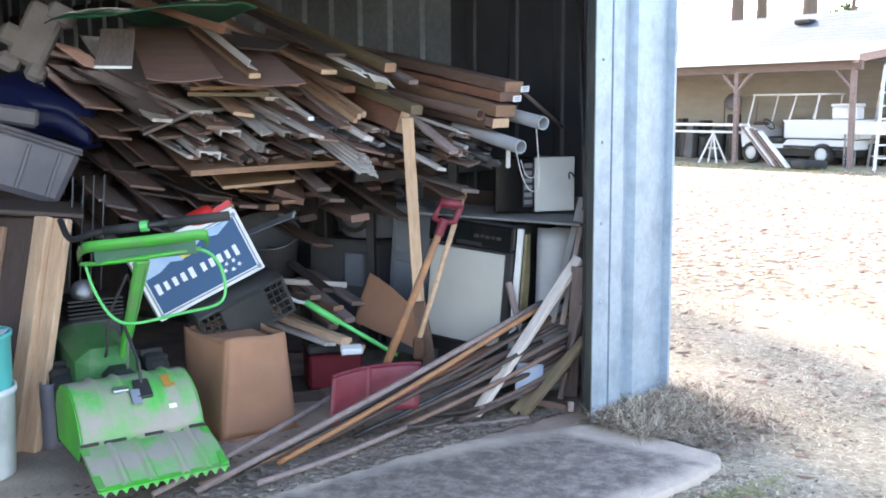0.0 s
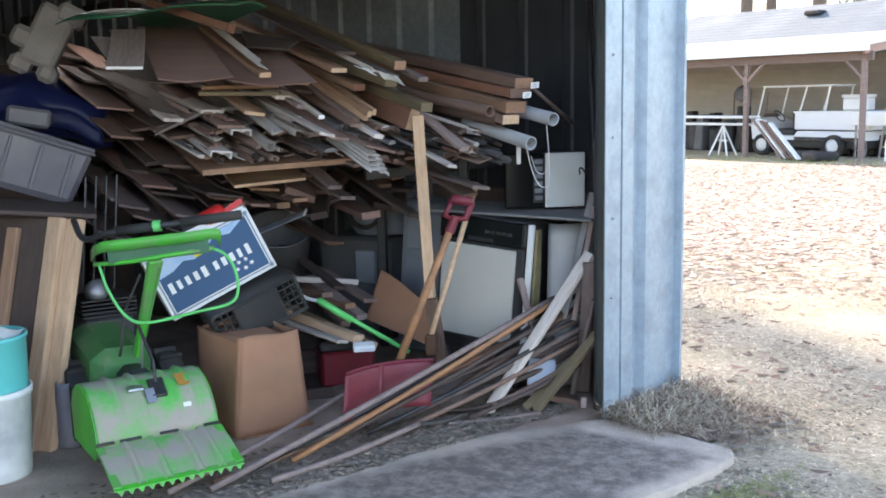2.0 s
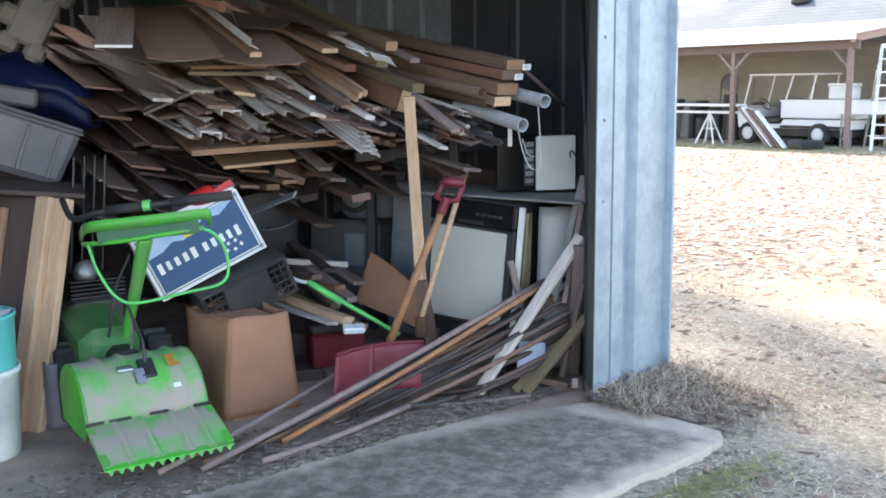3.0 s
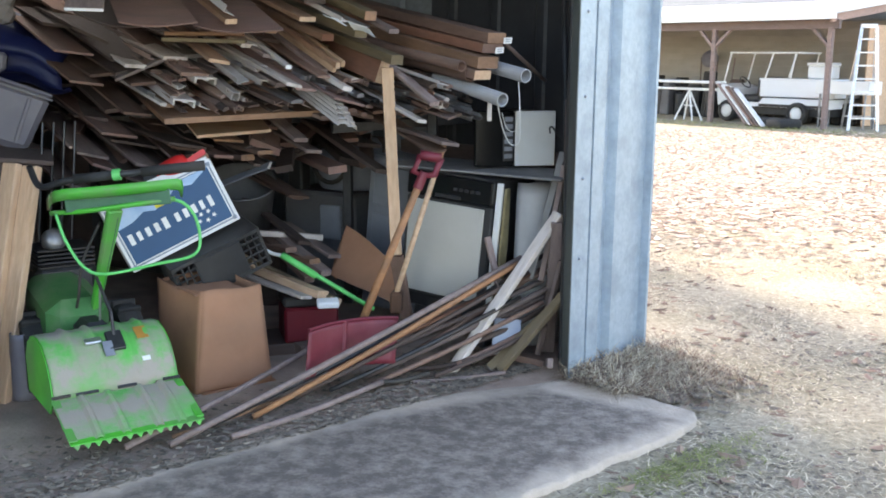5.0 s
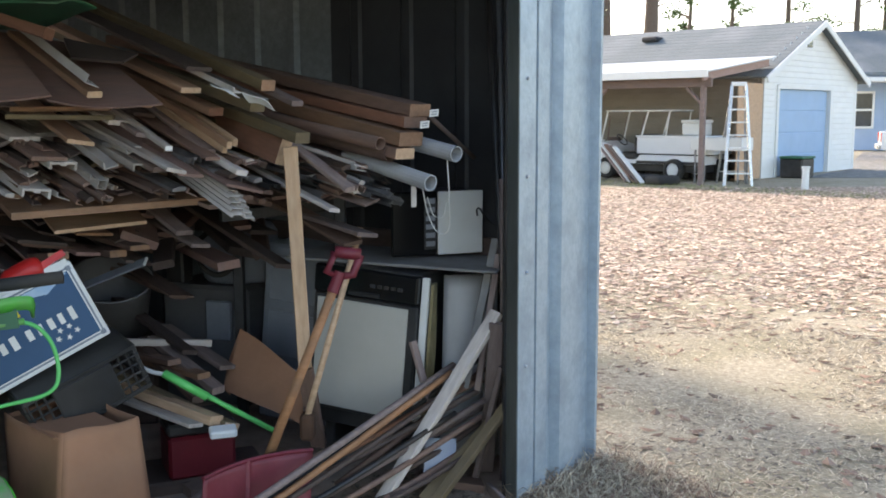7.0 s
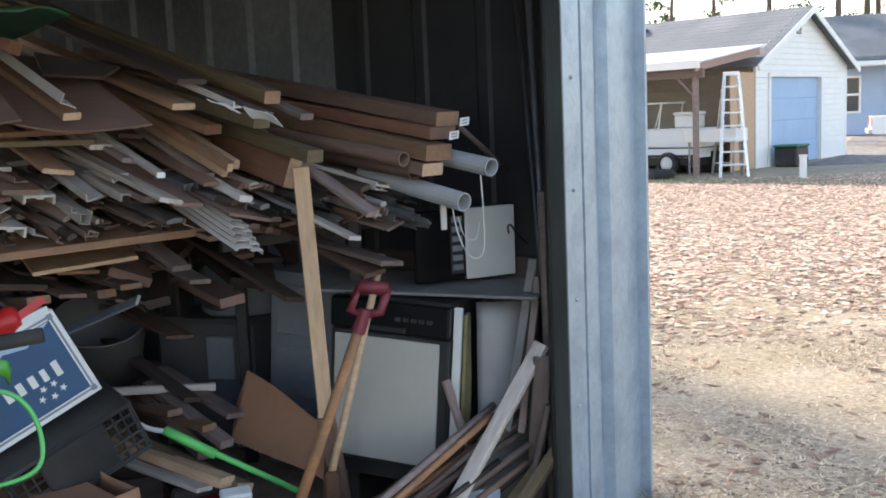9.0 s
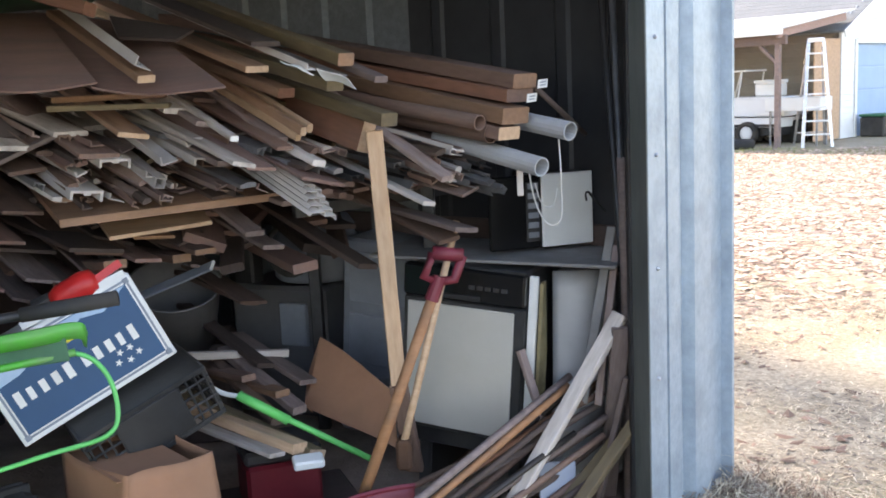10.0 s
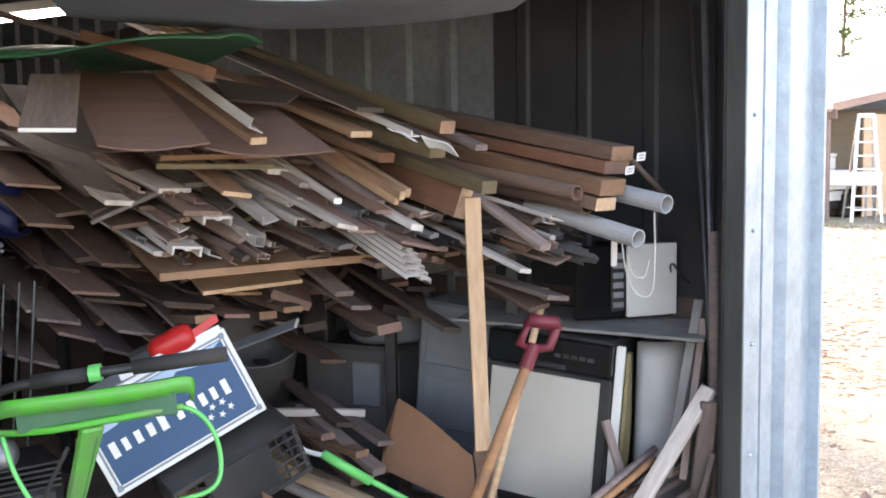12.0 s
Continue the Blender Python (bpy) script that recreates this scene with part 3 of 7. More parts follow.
def leaf_spot(rnd):
    y = 7.0 + 16.0 * rnd.random() ** 0.85
    if y < 10.5 and rnd.random() > ((y - 7.0) / 3.5) ** 1.6 + 0.25 * noise.noise(Vector((y, 2 * rnd.random(), 4))):
        return None
    x = rnd.uniform(0.1 * y - 0.5, 0.55 * y + 1)
    return (x, y, ground_z(x, y)) if on_lawn(x, y) else None


scatter("fallen_leaves", 60000, leaf_spot, 0.038, LEAVES, "carpet of dry fallen leaves on the lawn", "leaves", False, 7)
scatter("leaf_bits", 26000, lawn_spot(0.5, 5.5, 2.8, 11, 0.3), 0.013, CHIPS, "scattered dark leaf bits on the near lawn", "leaves", False, 8)
scatter("scattered_leaves", 2600, lawn_spot(0.5, 6, 2.8, 12), 0.034, BROWNSTEMS, "single curled brown leaves lying on the near lawn", "leaves", False, 9)

# ---- the garage with its lean-to carport ----
G1, G2 = Vector((0.74, -0.673)), Vector((0.673, 0.74))
G0 = Vector((5.95, 23.7))
GM = Matrix(((G1.x, G2.x, 0, G0.x), (G1.y, G2.y, 0, G0.y), (0, 0, 1, -0.12), (0, 0, 0, 1)))
LONG = -14.0


def boards(parent, name, material, x0, x1, z0, z1, face, course, m):
    """Lapped siding boards along x, each a part."""
    bm = extrude([(0, 0), (-0.022, 0.004), (-0.006, course), (0, course)], x1 - x0)
    me = bpy.data.meshes.new(name)
    bm.to_mesh(me)
    bm.free()
    me.materials.append(material)
    k = 0
    while z0 + (k + 1) * course <= z1 + 1e-6:
        ob = new(name, me)
        ob.parent = parent
        ob.matrix_basis = m @ pose(x0, face, z0 + k * course)
        k += 1


def garage():
    g = empty("garage", (0, 0, 0), "white gabled garage with grey shingle roof and blue roller door", "garage")
    y0, y1, peak, eave = 2.95, 9.26, 4.05, 2.62
    mid = (y0 + y1) / 2
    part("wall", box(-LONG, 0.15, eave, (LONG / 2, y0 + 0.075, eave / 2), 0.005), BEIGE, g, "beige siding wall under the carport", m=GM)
    part("wall", box(-LONG, 0.15, eave, (LONG / 2, y1 - 0.075, eave / 2), 0.005), SIDING, g, m=GM)
    # gable wall with the opening cut through
    bm = bmesh.new()
    d0, d1, dt = 3.95, 7.25, 2.27
    quads = [((y0, 0), (d0, 0), (d0, dt), (y0, dt)), ((d1, 0), (y1, 0), (y1, dt), (d1, dt)), ((y0, dt), (y1, dt), (y1, eave), (y0, eave)), ((y0, eave), (y1, eave), (mid, peak))]
    for q in quads:
        f = bm.faces.new([bm.verts.new((-0.02, a, b)) for a, b in q])
        r = bmesh.ops.extrude_face_region(bm, geom=[f])
        bmesh.ops.translate(bm, vec=(-0.15, 0, 0), verts=[v for v in r["geom"] if isinstance(v, bmesh.types.BMVert)])
    bmesh.ops.recalc_face_normals(bm, faces=bm.faces)
    gable = part("gable_wall", bm, SIDING, g, m=GM)
    for za, zb, ya, yb in ((0, dt, y0, d0 - 0.12), (0, dt, d1 + 0.12, y1)):
        k = za
        while k < zb:
            part("siding_board", extrude([(0, 0), (-0.02, 0.004), (-0.004, 0.15), (0, 0.15)], yb - ya), SIDING, gable, m=pose(-0.02, ya, k, 0, 0, 90))
            k += 0.15
    k = dt
    while k < peak - 0.15:
        w = (y1 - y0) / 2 if k < eave else (peak - k) / (peak - eave) * (y1 - y0) / 2
        part("siding_board", extrude([(0, 0), (-0.02, 0.004), (-0.004, 0.15), (0, 0.15)], 2 * w - 0.1), SIDING, gable, m=pose(-0.02, mid - w + 0.05, k, 0, 0, 90))
        k += 0.15
    # roller door of horizontal sections
    door = part("roller_door", box(0.04, d1 - d0, dt, (-0.12, (d0 + d1) / 2, dt / 2), 0.004), DOORBLUE, g, "pale blue sectional roller door, shut", m=GM)
    for k in range(4):
        part("panel", box(0.02, d1 - d0 - 0.02, dt / 4 - 0.03, (-0.095, (d0 + d1) / 2, dt * (k + 0.5) / 4), 0.006), DOORBLUE, door)
    for ya in (d0 - 0.06, d1 + 0.06):
        part("door_trim", box(0.04, 0.12, dt + 0.1, (0.012, ya, dt / 2 + 0.05), 0.004), SIDING, g, m=GM)
    part("door_trim", box(0.042, d1 - d0, 0.12, (0.012, (d0 + d1) / 2, dt + 0.06), 0.004), SIDING, g, m=GM)
    # roof slopes with overhang, barge boards and a ridge vent
    run = (y1 - y0) / 2 + 0.3
    pitch = math.atan2(peak - eave, (y1 - y0) / 2)
    for s in (-1, 1):
        rm = GM @ Matrix.Translation((LONG / 2 + 0.15, mid, peak + 0.04)) @ pose(0, 0, 0, -s * math.degrees(pitch))
        roof = part("roof", box(-LONG + 0.2, run / math.cos(pitch), 0.06, (0, s * run / math.cos(pitch) / 2, 0), 0.01), SHINGLE, g, m=rm)
        part("barge_board", box(0.04, run / math.cos(pitch), 0.16, (-LONG / 2 + 0.12, s * run / math.cos(pitch) / 2, -0.06), 0.004), SIDING, g, m=rm)
        if s < 0:
            for k in range(14):
                part("shingle_course", box(-LONG + 0.2, 0.02, 0.006, (0, -0.25 * (k + 0.5), 0.031), 0.002), SHINGLE, roof)
    part("roof_vent", box(0.5, 0.4, 0.14, (-4.6, mid - 0.75, peak - 0.22), 0.03), DARKMETAL, g, m=GM)
    part("gable_vent", box(0.03, 0.3, 0.22, (0.0, mid - 0.35, peak - 0.55), 0.01), GLASS, g, m=GM)
    return g


garage()


def carport():
    c = empty("carport", (0, 0, 0), "lean-to carport with pale metal roof on timber posts", "carport")
    slope = math.degrees(math.atan2(0.42, 3.2))
    part("roof_sheet", box(-LONG + 0.3, 3.5, 0.04, (LONG / 2 + 0.1, 1.45, 2.80), 0.006, pose(0, 0, 0, slope)), ROOFWHITE, c, m=GM)
    part("fascia", box(-LONG + 0.3, 0.04, 0.18, (LONG / 2 + 0.1, -0.28, 2.53), 0.006), SIDING, c, m=GM)
    part("beam", box(-LONG + 0.2, 0.10, 0.20, (LONG / 2 + 0.1, 0, 2.34), 0.006), GREYWOOD, c, m=GM)
    part("end_rafter", box(0.06, 3.3, 0.17, (0.10, 1.40, 2.67), 0.006, pose(0, 0, 0, slope)), PINKTRIM, c, "faded red end rafter", m=GM)
    x = 0.0
    while x > LONG:
        post = part("post", box(0.11, 0.11, 2.30, (x, 0, 1.13), 0.006), GREYWOOD, c, m=GM)
        for s in (-1, 1):
            if x == 0 and s > 0:
                continue
            a, b = Vector((x + 0.45 * s, 0, 2.26)), Vector((x, 0, 1.82))
            part("brace", box((a - b).length, 0.07, 0.07, ((a - b).length / 2, 0, 0), 0.004), GREYWOOD, post, m=frame_of(b, a))
        x -= 3.05
    part("end_panel", box(0.03, 1.3, 2.35, (0.02, 2.3, 1.2), 0.004), FRESH, c, "bare plywood end panel", m=GM)
    k = 0.1
    while k < 2.5:
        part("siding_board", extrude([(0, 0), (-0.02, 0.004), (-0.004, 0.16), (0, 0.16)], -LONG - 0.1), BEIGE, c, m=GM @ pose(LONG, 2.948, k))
        k += 0.16
    return c


carport()


def wheel_parts(parent, at, r, w, m):
    ty = part("tyre", lathe([(r * 0.62, -w / 2), (r * 0.93, -w / 2), (r, -w * 0.3), (r, w * 0.3), (r * 0.93, w / 2), (r * 0.62, w / 2), (r * 0.62, -w / 2)], 20), RUBBER, parent, m=m @ Matrix.Translation(at) @ pose(0, 0, 0, 90), smooth=True)
    part("rim", lathe([(0.001, -w * 0.42), (r * 0.3, -w * 0.46), (r * 0.62, -w * 0.4), (r * 0.62, w * 0.4), (r * 0.3, w * 0.46), (0.001, w * 0.42)], 20), LABELWHITE, ty, smooth=True)


def utility_cart():
    c = empty("utility_cart", (0, 0, 0), "white utility cart with a bare roof frame parked under the carport", "cart")
    m = GM @ Matrix.Translation((0, 1.0, 0))
    body = extrude([(-3.55, 0.40), (-0.5, 0.40), (-0.5, 0.62), (-2.25, 0.62), (-2.35, 0.5), (-3.0, 0.5), (-3.1, 0.85), (-3.4, 0.95), (-3.6, 0.8)], 1.1)
    part("body", body, CARWHITE, c, m=m @ pose(0, 1.1, 0, 0, 0, -90))
    part("chassis", box(2.9, 0.9, 0.20, (-2.0, 0.56, 0.30), 0.02), BLACKPLASTIC, c, "black chassis and underside", m=m)
    part("side_stripe", box(1.85, 0.01, 0.07, (-1.42, -0.006, 0.44), 0.002), DARKMETAL, c, m=m)
    bed = part("cargo_box", box(2.0, 1.2, 0.42, (-1.35, 0.6, 0.86), 0.02), CARWHITE, c, m=m)
    part("bed_rim", box(2.04, 1.24, 0.05, (-1.35, 0.6, 1.08), 0.01), CARWHITE, bed)
    part("seat", box(0.5, 1.0, 0.16, (-2.65, 0.58, 0.6), 0.04), BLACKPLASTIC, c, m=m)
    part("seat_back", box(0.14, 1.0, 0.45, (-2.4, 0.58, 0.9), 0.04), BLACKPLASTIC, c, m=m)
    for y in (0.05, 1.1):
        part("roof_post", sweep([(-3.45, y, 0.9), (-3.25, y, 1.72)], 0.022), LABELWHITE, c, m=m)
        part("roof_post", sweep([(-2.3, y, 0.9), (-2.05, y, 1.72)], 0.022), LABELWHITE, c, m=m)
        part("roof_post", sweep([(-1.55, y, 1.1), (-1.45, y, 1.72)], 0.02), LABELWHITE, c, m=m)
        part("roof_rail", sweep([(-3.3, y, 1.72), (-1.4, y, 1.72)], 0.022), LABELWHITE, c, m=m)
    for x in (-3.25, -1.4):
        part("roof_rail", sweep([(x, 0.05, 1.72), (x, 1.1, 1.72)], 0.022), LABELWHITE, c, m=m)
    part("steering_wheel", sweep([(0.17 * math.cos(k * math.tau / 16), 0.17 * math.sin(k * math.tau / 16), 0) for k in range(16)], 0.015, 6, True), BLACKPLASTIC, c, m=m @ pose(-3.0, 0.35, 0.98, 0, 50))
    for x in (-3.2, -1.25):
        for y in (0.05, 1.1):
            wheel_parts(c, (x, y - 0.08 if y < 0.5 else y, 0.27), 0.27, 0.2, m)
    return c


utility_cart()
cooler = empty("cooler", (0, 0, 0), "white plastic cooler box on the cart bed", "cooler")
part("body", box(0.62, 0.4, 0.30, (-0.95, 1.5, 1.26), 0.03), LABELWHITE, cooler, m=GM)
part("lid", box(0.66, 0.44, 0.08, (-0.95, 1.5, 1.45), 0.02), LABELWHITE, cooler, m=GM)
bench = empty("work_table", (0, 0, 0), "pale folding table with boards at the carport end", "table")
part("tabletop", box(1.3, 0.6, 0.30, (0.0, 0.95, 0.93), 0.01), LABELWHITE, bench, m=GM)
for x in (-0.55, 0.55):
    for y in (0.72, 1.18):
        part("leg", box(0.04, 0.04, 0.80, (x, y, 0.40), 0.004), ALU, bench, m=GM)


def step_ladder():
    """A-shaped ladder, rungs between tapering rails."""
    ld = empty("step_ladder", (0, 0, 0), "tall silver aluminium stepladder standing open", "ladder")
    m = GM @ Matrix.Translation((0.75, 0.3, 0)) @ pose(0, 0, 0, 0, 0, 35)
    h = 2.3
    part("top_cap", box(0.34, 0.16, 0.09, (0, 0.28, h), 0.01), LABELWHITE, ld, m=m)
    for s in (-1, 1):
        part("front_rail", box(h, 0.07, 0.04, (h / 2, 0, 0), 0.004), STEEL, ld, m=m @ frame_of((s * 0.30, -0.1, 0.01), (s * 0.15, 0.24, h)))
        part("rear_rail", box(h, 0.05, 0.03, (h / 2, 0, 0), 0.004), STEEL, ld, m=m @ frame_of((s * 0.33, 0.95, 0.01), (s * 0.14, 0.32, h)))
    for k in range(1, 8):
        t = k / 8
        part("step", box(0.60 - 0.30 * t, 0.09, 0.035, (0, -0.1 + 0.34 * t, h * t), 0.004), LABELWHITE, ld, m=m)
        if k % 2:
            part("rear_bar", box(0.66 - 0.36 * t, 0.025, 0.025, (0, 0.95 - 0.63 * t, h * t), 0.003), STEEL, ld, m=m)
    return ld


step_ladder()
bin_ = empty("storage_bin", (0, 0, 0), "dark green plastic bin beside the garage door", "bin")
part("body", box(0.6, 0.75, 0.5, (0.45, 4.2, 0.25), 0.04), BLACKPLASTIC, bin_, m=GM)
part("lid", box(0.64, 0.79, 0.06, (0.45, 4.2, 0.52), 0.02), DARKGREEN, bin_, m=GM)
stub = empty("post_stub", (0, 0, 0), "short white pipe stub standing in the grass", "pipe")
part("pipe", sweep([(7.85, 22.3, -0.13), (7.85, 22.3, 0.33)], 0.075, 12), LABELWHITE, stub)
part("cap", sweep([(7.85, 22.3, 0.33), (7.85, 22.3, 0.38)], 0.09, 12), LABELWHITE, stub)
rack = empty("pipe_rack", (0, 0, 0), "long white pipes lying on trestles under the carport", "rack")
for y, z in ((0.1, 0.98), (0.35, 0.98), (0.2, 0.80)):
    part("long_pipe", sweep([(-6.5, y, z), (-2.9, y, z)], 0.035), LABELWHITE, rack, m=GM)
for x in (-5.8, -3.9):
    for s in (-1, 1):
        part("trestle_leg", sweep([(x, 0.25, 0.78), (x + s * 0.28, 0.25 + s * 0.2, 0.0)], 0.025), LABELWHITE, rack, m=GM)
        part("trestle_leg", sweep([(x, 0.25, 0.78), (x + s * 0.28, 0.25 - s * 0.2, 0.0)], 0.025), LABELWHITE, rack, m=GM)
    part("trestle_bar", sweep([(x - 0.14, 0.25, 0.38), (x + 0.14, 0.25, 0.38)], 0.02), LABELWHITE, rack, m=GM)
for k in range(5):
    pl = part("leaning_plank", box(1.5, 0.12, 0.035, (0.75, 0, 0), 0.004), (GREYWOOD, LABELWHITE, BROWN)[k % 3], None, m=GM @ frame_of((-1.75 + 0.14 * k, -0.35 - 0.05 * k, 0.03), (-2.75 + 0.1 * k, -0.02, 0.85)))
    tagged(pl, "weathered plank leaning at the carport post", "plank", "leaning planks")
tyre = part("old_tyre", lathe([(0.2, 0.0), (0.36, 0.0), (0.40, 0.06), (0.40, 0.16), (0.36, 0.2), (0.2, 0.2), (0.2, 0.0)], 24), RUBBER, None, m=GM @ pose(-0.85, -0.25, 0.0), smooth=True)
tagged(tyre, "black tyre lying flat on the grass", "tyre")
tyre2 = part("old_tyre", lathe([(0.2, 0.0), (0.36, 0.0), (0.40, 0.06), (0.40, 0.16), (0.36, 0.2), (0.2, 0.2), (0.2, 0.0)], 24), RUBBER, None, m=GM @ pose(-1.5, -0.05, 0.0), smooth=True)
tagged(tyre2, "black tyre lying flat on the grass", "tyre")


def clutter():
    """Dark odds and ends along the garage wall: each a tapered block, drum or coil."""
    rnd = random.Random(11)
    for k in range(34):
        x = -7.4 + 0.21 * k + rnd.uniform(-0.1, 0.1)
        h = rnd.uniform(0.6, 1.4)
        mt = rnd.choice((BLACKPLASTIC, DARKMETAL, RUBBER, BLACKPLASTIC, DARKWOOD, GREYBOX))
        if k % 3 == 0:
            ob = part("drum", lathe([(0.01, 0), (0.19, 0), (0.21, 0.05), (0.2, h * 0.7), (0.16, h * 0.75), (0.01, h * 0.75)], 14), mt, None, m=GM @ pose(x, 2.2 + rnd.uniform(-0.4, 0.2), 0))
            tagged(ob, "dark drum against the garage wall", "drum", "stored things")
        else:
            bm = box(0.3, 0.35, h, (0, 0, h / 2), 0.03)
            for v in bm.verts:
                if v.co.z > h / 2:
                    v.co.x = v.co.x * 0.7 + 0.05
            ob = part("machine", bm, mt, None, m=GM @ pose(x, 2.2 + rnd.uniform(-0.3, 0.3), 0, 0, 0, rnd.uniform(-20, 20)))
            tagged(ob, "dark garden machine stored against the garage wall", "machine", "stored things")
    for k in range(5):
        ob = part("garden_rake", sweep([(0, 0, 0), (0.1 * (k - 2), 0.25, 1.6)], 0.02, 6), GREYWOOD, None, m=GM @ pose(-5.2 + 0.45 * k, 2.5, 0))
        tagged(ob, "long-handled garden tool leaning on the garage wall", "tool", "leaning tools")


clutter()
dish = tagged(part("satellite_dish", lathe([(0.001, 0.0), (0.12, 0.012), (0.24, 0.05), (0.245, 0.055), (0.12, 0.02), (0.001, 0.008)], 20), TOTE, m=GM @ pose(-4.95, 2.55, 1.55, 75, 0, 20), smooth=True), "grey metal dish hung on the garage wall", "dish")


def verge_spot(rnd):
    q = GM @ Vector((rnd.uniform(-7, 7), rnd.uniform(-1.6, -0.2), 0))
    return q.x, q.y, ground_z(q.x, q.y)


scatter("verge_grass", 5000, verge_spot, 0.07, MOSS, "thin green grass along the carport", "grass", True, 16)

# ---- the house and pickup beyond, trees on the skyline ----
house = empty("house", (0, 0, 0), "pale blue house with white trim beyond the garage", "house")
HM = Matrix.Translation((17.4, 46.0, 0)) @ pose(0, 0, 0, 0, 0, -12)
part("wall", box(16, 8, 3.4, (8.4, 4, 1.6), 0.02), HOUSEBLUE, house, m=HM)
bm = extrude([(-0.5, 3.2), (4, 5.3), (8.5, 3.2), (8.5, 3.35), (4, 5.5), (-0.5, 3.35)], 17)
part("roof", bm, SHINGLE, house, m=HM)
for x, w in ((1.2, 0.9), (3.4, 1.1)):
    win = part("window", box(w, 0.08, 1.5, (x, -0.02, 1.7), 0.01), GLASS, house, m=HM)
    for s in (-1, 1):
        part("frame", box(0.1, 0.14, 1.6, (x + s * w / 2, -0.03, 1.7), 0.01), SIDING, win)
    for z in (0.92, 1.7, 2.48):
        part("frame", box(w + 0.1, 0.142, 0.1, (x, -0.03, z), 0.01), SIDING, win)
part("porch_post", box(0.14, 0.14, 3.0, (0.3, -1.2, 1.4), 0.01), SIDING, house, m=HM)
part("porch_roof", box(6, 1.8, 0.2, (3, -0.8, 3.0), 0.02), SIDING, house, m=HM)


def pickup():
    c = empty("pickup_truck", (0, 0, 0), "white pickup truck parked before the house", "truck")
    m = Matrix.Translation((15.2, 36.0, -0.1)) @ pose(0, 0, 0, 0, 0, -20)
    prof = [(0, 0.45), (0.02, 1.0), (1.9, 1.02), (2.0, 1.65), (3.1, 1.68), (3.7, 1.1), (5.2, 1.0), (5.3, 0.5), (5.2, 0.4), (0.1, 0.4)]
    bm = extrude([(x, z) for x, z in prof], 1.8)
    part("body", bm, CARWHITE, c, m=m @ pose(0, 0, 0, 0, 0, -90))
    part("bumper", box(0.1, 1.8, 0.18, (-0.06, -0.9, 0.5), 0.03), STEEL, c, m=m)
    for y in (-0.12, -1.68):
        part("tail_lamp", box(0.03, 0.14, 0.32, (-0.005, y, 0.82), 0.01), RED, c, m=m)
    for x in (1.0, 4.2):
        for y in (-0.1, -1.7):
            wheel_parts(c, (x, y, 0.36), 0.36, 0.22, m)


pickup()
drive = flat("driveway", [(9.2, 26.3), (13.2, 26.2), (40, 40), (40, 46), (18, 44), (11.5, 29.6)], -0.112, 0.05, SHADED_CONCRETE, "grey concrete drive before the garage and house", "pavement")


def pine_tree(x, y, h, r, seed, low=0.28, limbs_count=16, reach=1.0, tufts=46, leaf=1.0):
    """Tall bare trunk with short limbs and a ragged, open crown of needle tufts."""
    rnd = random.Random(seed)
    t = empty("pine_tree", (x, y, -0.3), "tall pine with a bare trunk and thin ragged crown", "tree", "pines on the skyline")
    bend = rnd.uniform(-0.4, 0.4)
    line = [(bend * (k / 6) ** 2, 0, h * k / 6) for k in range(7)]
    part("trunk", sweep(line, [r * (1 - 0.8 * k / 6) for k in range(7)], 8), BARK, t, smooth=True)
    verts, faces = [], []
    limbs = bmesh.new()
    for k in range(limbs_count):
        z = h * rnd.uniform(low, 0.98)
        a = rnd.uniform(0, math.tau)
        ln = reach * (rnd.uniform(0.8, 2.4) * (1.15 - z / h) + 0.5)
        base = Vector((bend * (z / h) ** 2, 0, z))
        tip = base + Vector((math.cos(a) * ln, math.sin(a) * ln, ln * rnd.uniform(0.0, 0.5)))
        sweep([base, (base + tip) / 2 + Vector((0, 0, 0.1)), tip], [0.05, 0.03, 0.012], 5, bm=limbs)
        for _ in range(tufts):
            c = base.lerp(tip, rnd.uniform(0.35, 1.05)) + Vector((rnd.gauss(0, 0.22), rnd.gauss(0, 0.22), rnd.gauss(0.05, 0.16)))
            d = Vector((rnd.gauss(0, 1), rnd.gauss(0, 1), rnd.gauss(0.3, 0.7))).normalized() * rnd.uniform(0.12, 0.28) * leaf
            n = d.cross(Vector((rnd.gauss(0, 1), rnd.gauss(0, 1), rnd.gauss(0, 1)))).normalized() * 0.05 * leaf
            i = len(verts)
            verts += [c - n, c + n, c + d]
            faces.append((i, i + 1, i + 2))
    part("limbs", limbs, BARK, t)
    me = bpy.data.meshes.new("crown")
    me.from_pydata(verts, [], faces)
    me.materials.append(NEEDLES)
    crown = new("crown", me)
    crown.parent = t


for k, (x, y, h, r) in enumerate(((6.5, 50, 15, 0.3), (8.0, 52, 16, 0.26), (9.6, 49, 14, 0.34), (13.5, 58, 12, 0.2), (16.5, 60, 13, 0.2), (20.5, 62, 15, 0.26), (23, 58, 17, 0.24), (25.5, 60, 16, 0.28), (28, 64, 18, 0.25), (4, 60, 15, 0.25))):
    if k in (3, 4, 5, 6, 7, 8):
        pine_tree(x, y, h, r, 20 + k, 0.12, 26, 1.15, 60, 1.3)
    else:
        pine_tree(x, y, h, r * 1.5, 20 + k, 0.2, 14, 1.3, 8)

# dense pines added out of view behind the barn, only to shade the near lawn
for k, (x, y, h) in enumerate(((-7.3, 20.5, 21.0), (-9.0, 19.5, 19.5), (-10.8, 18.5, 22.0), (-13.6, 16.6, 20.0))):
    pine_tree(x, y, h, 0.3, 60 + k, 0.16, 70, 1.7, 19, 2.2)

# ---- the lumber pile on its rack along the side wall ----
PILE = "lumber pile"


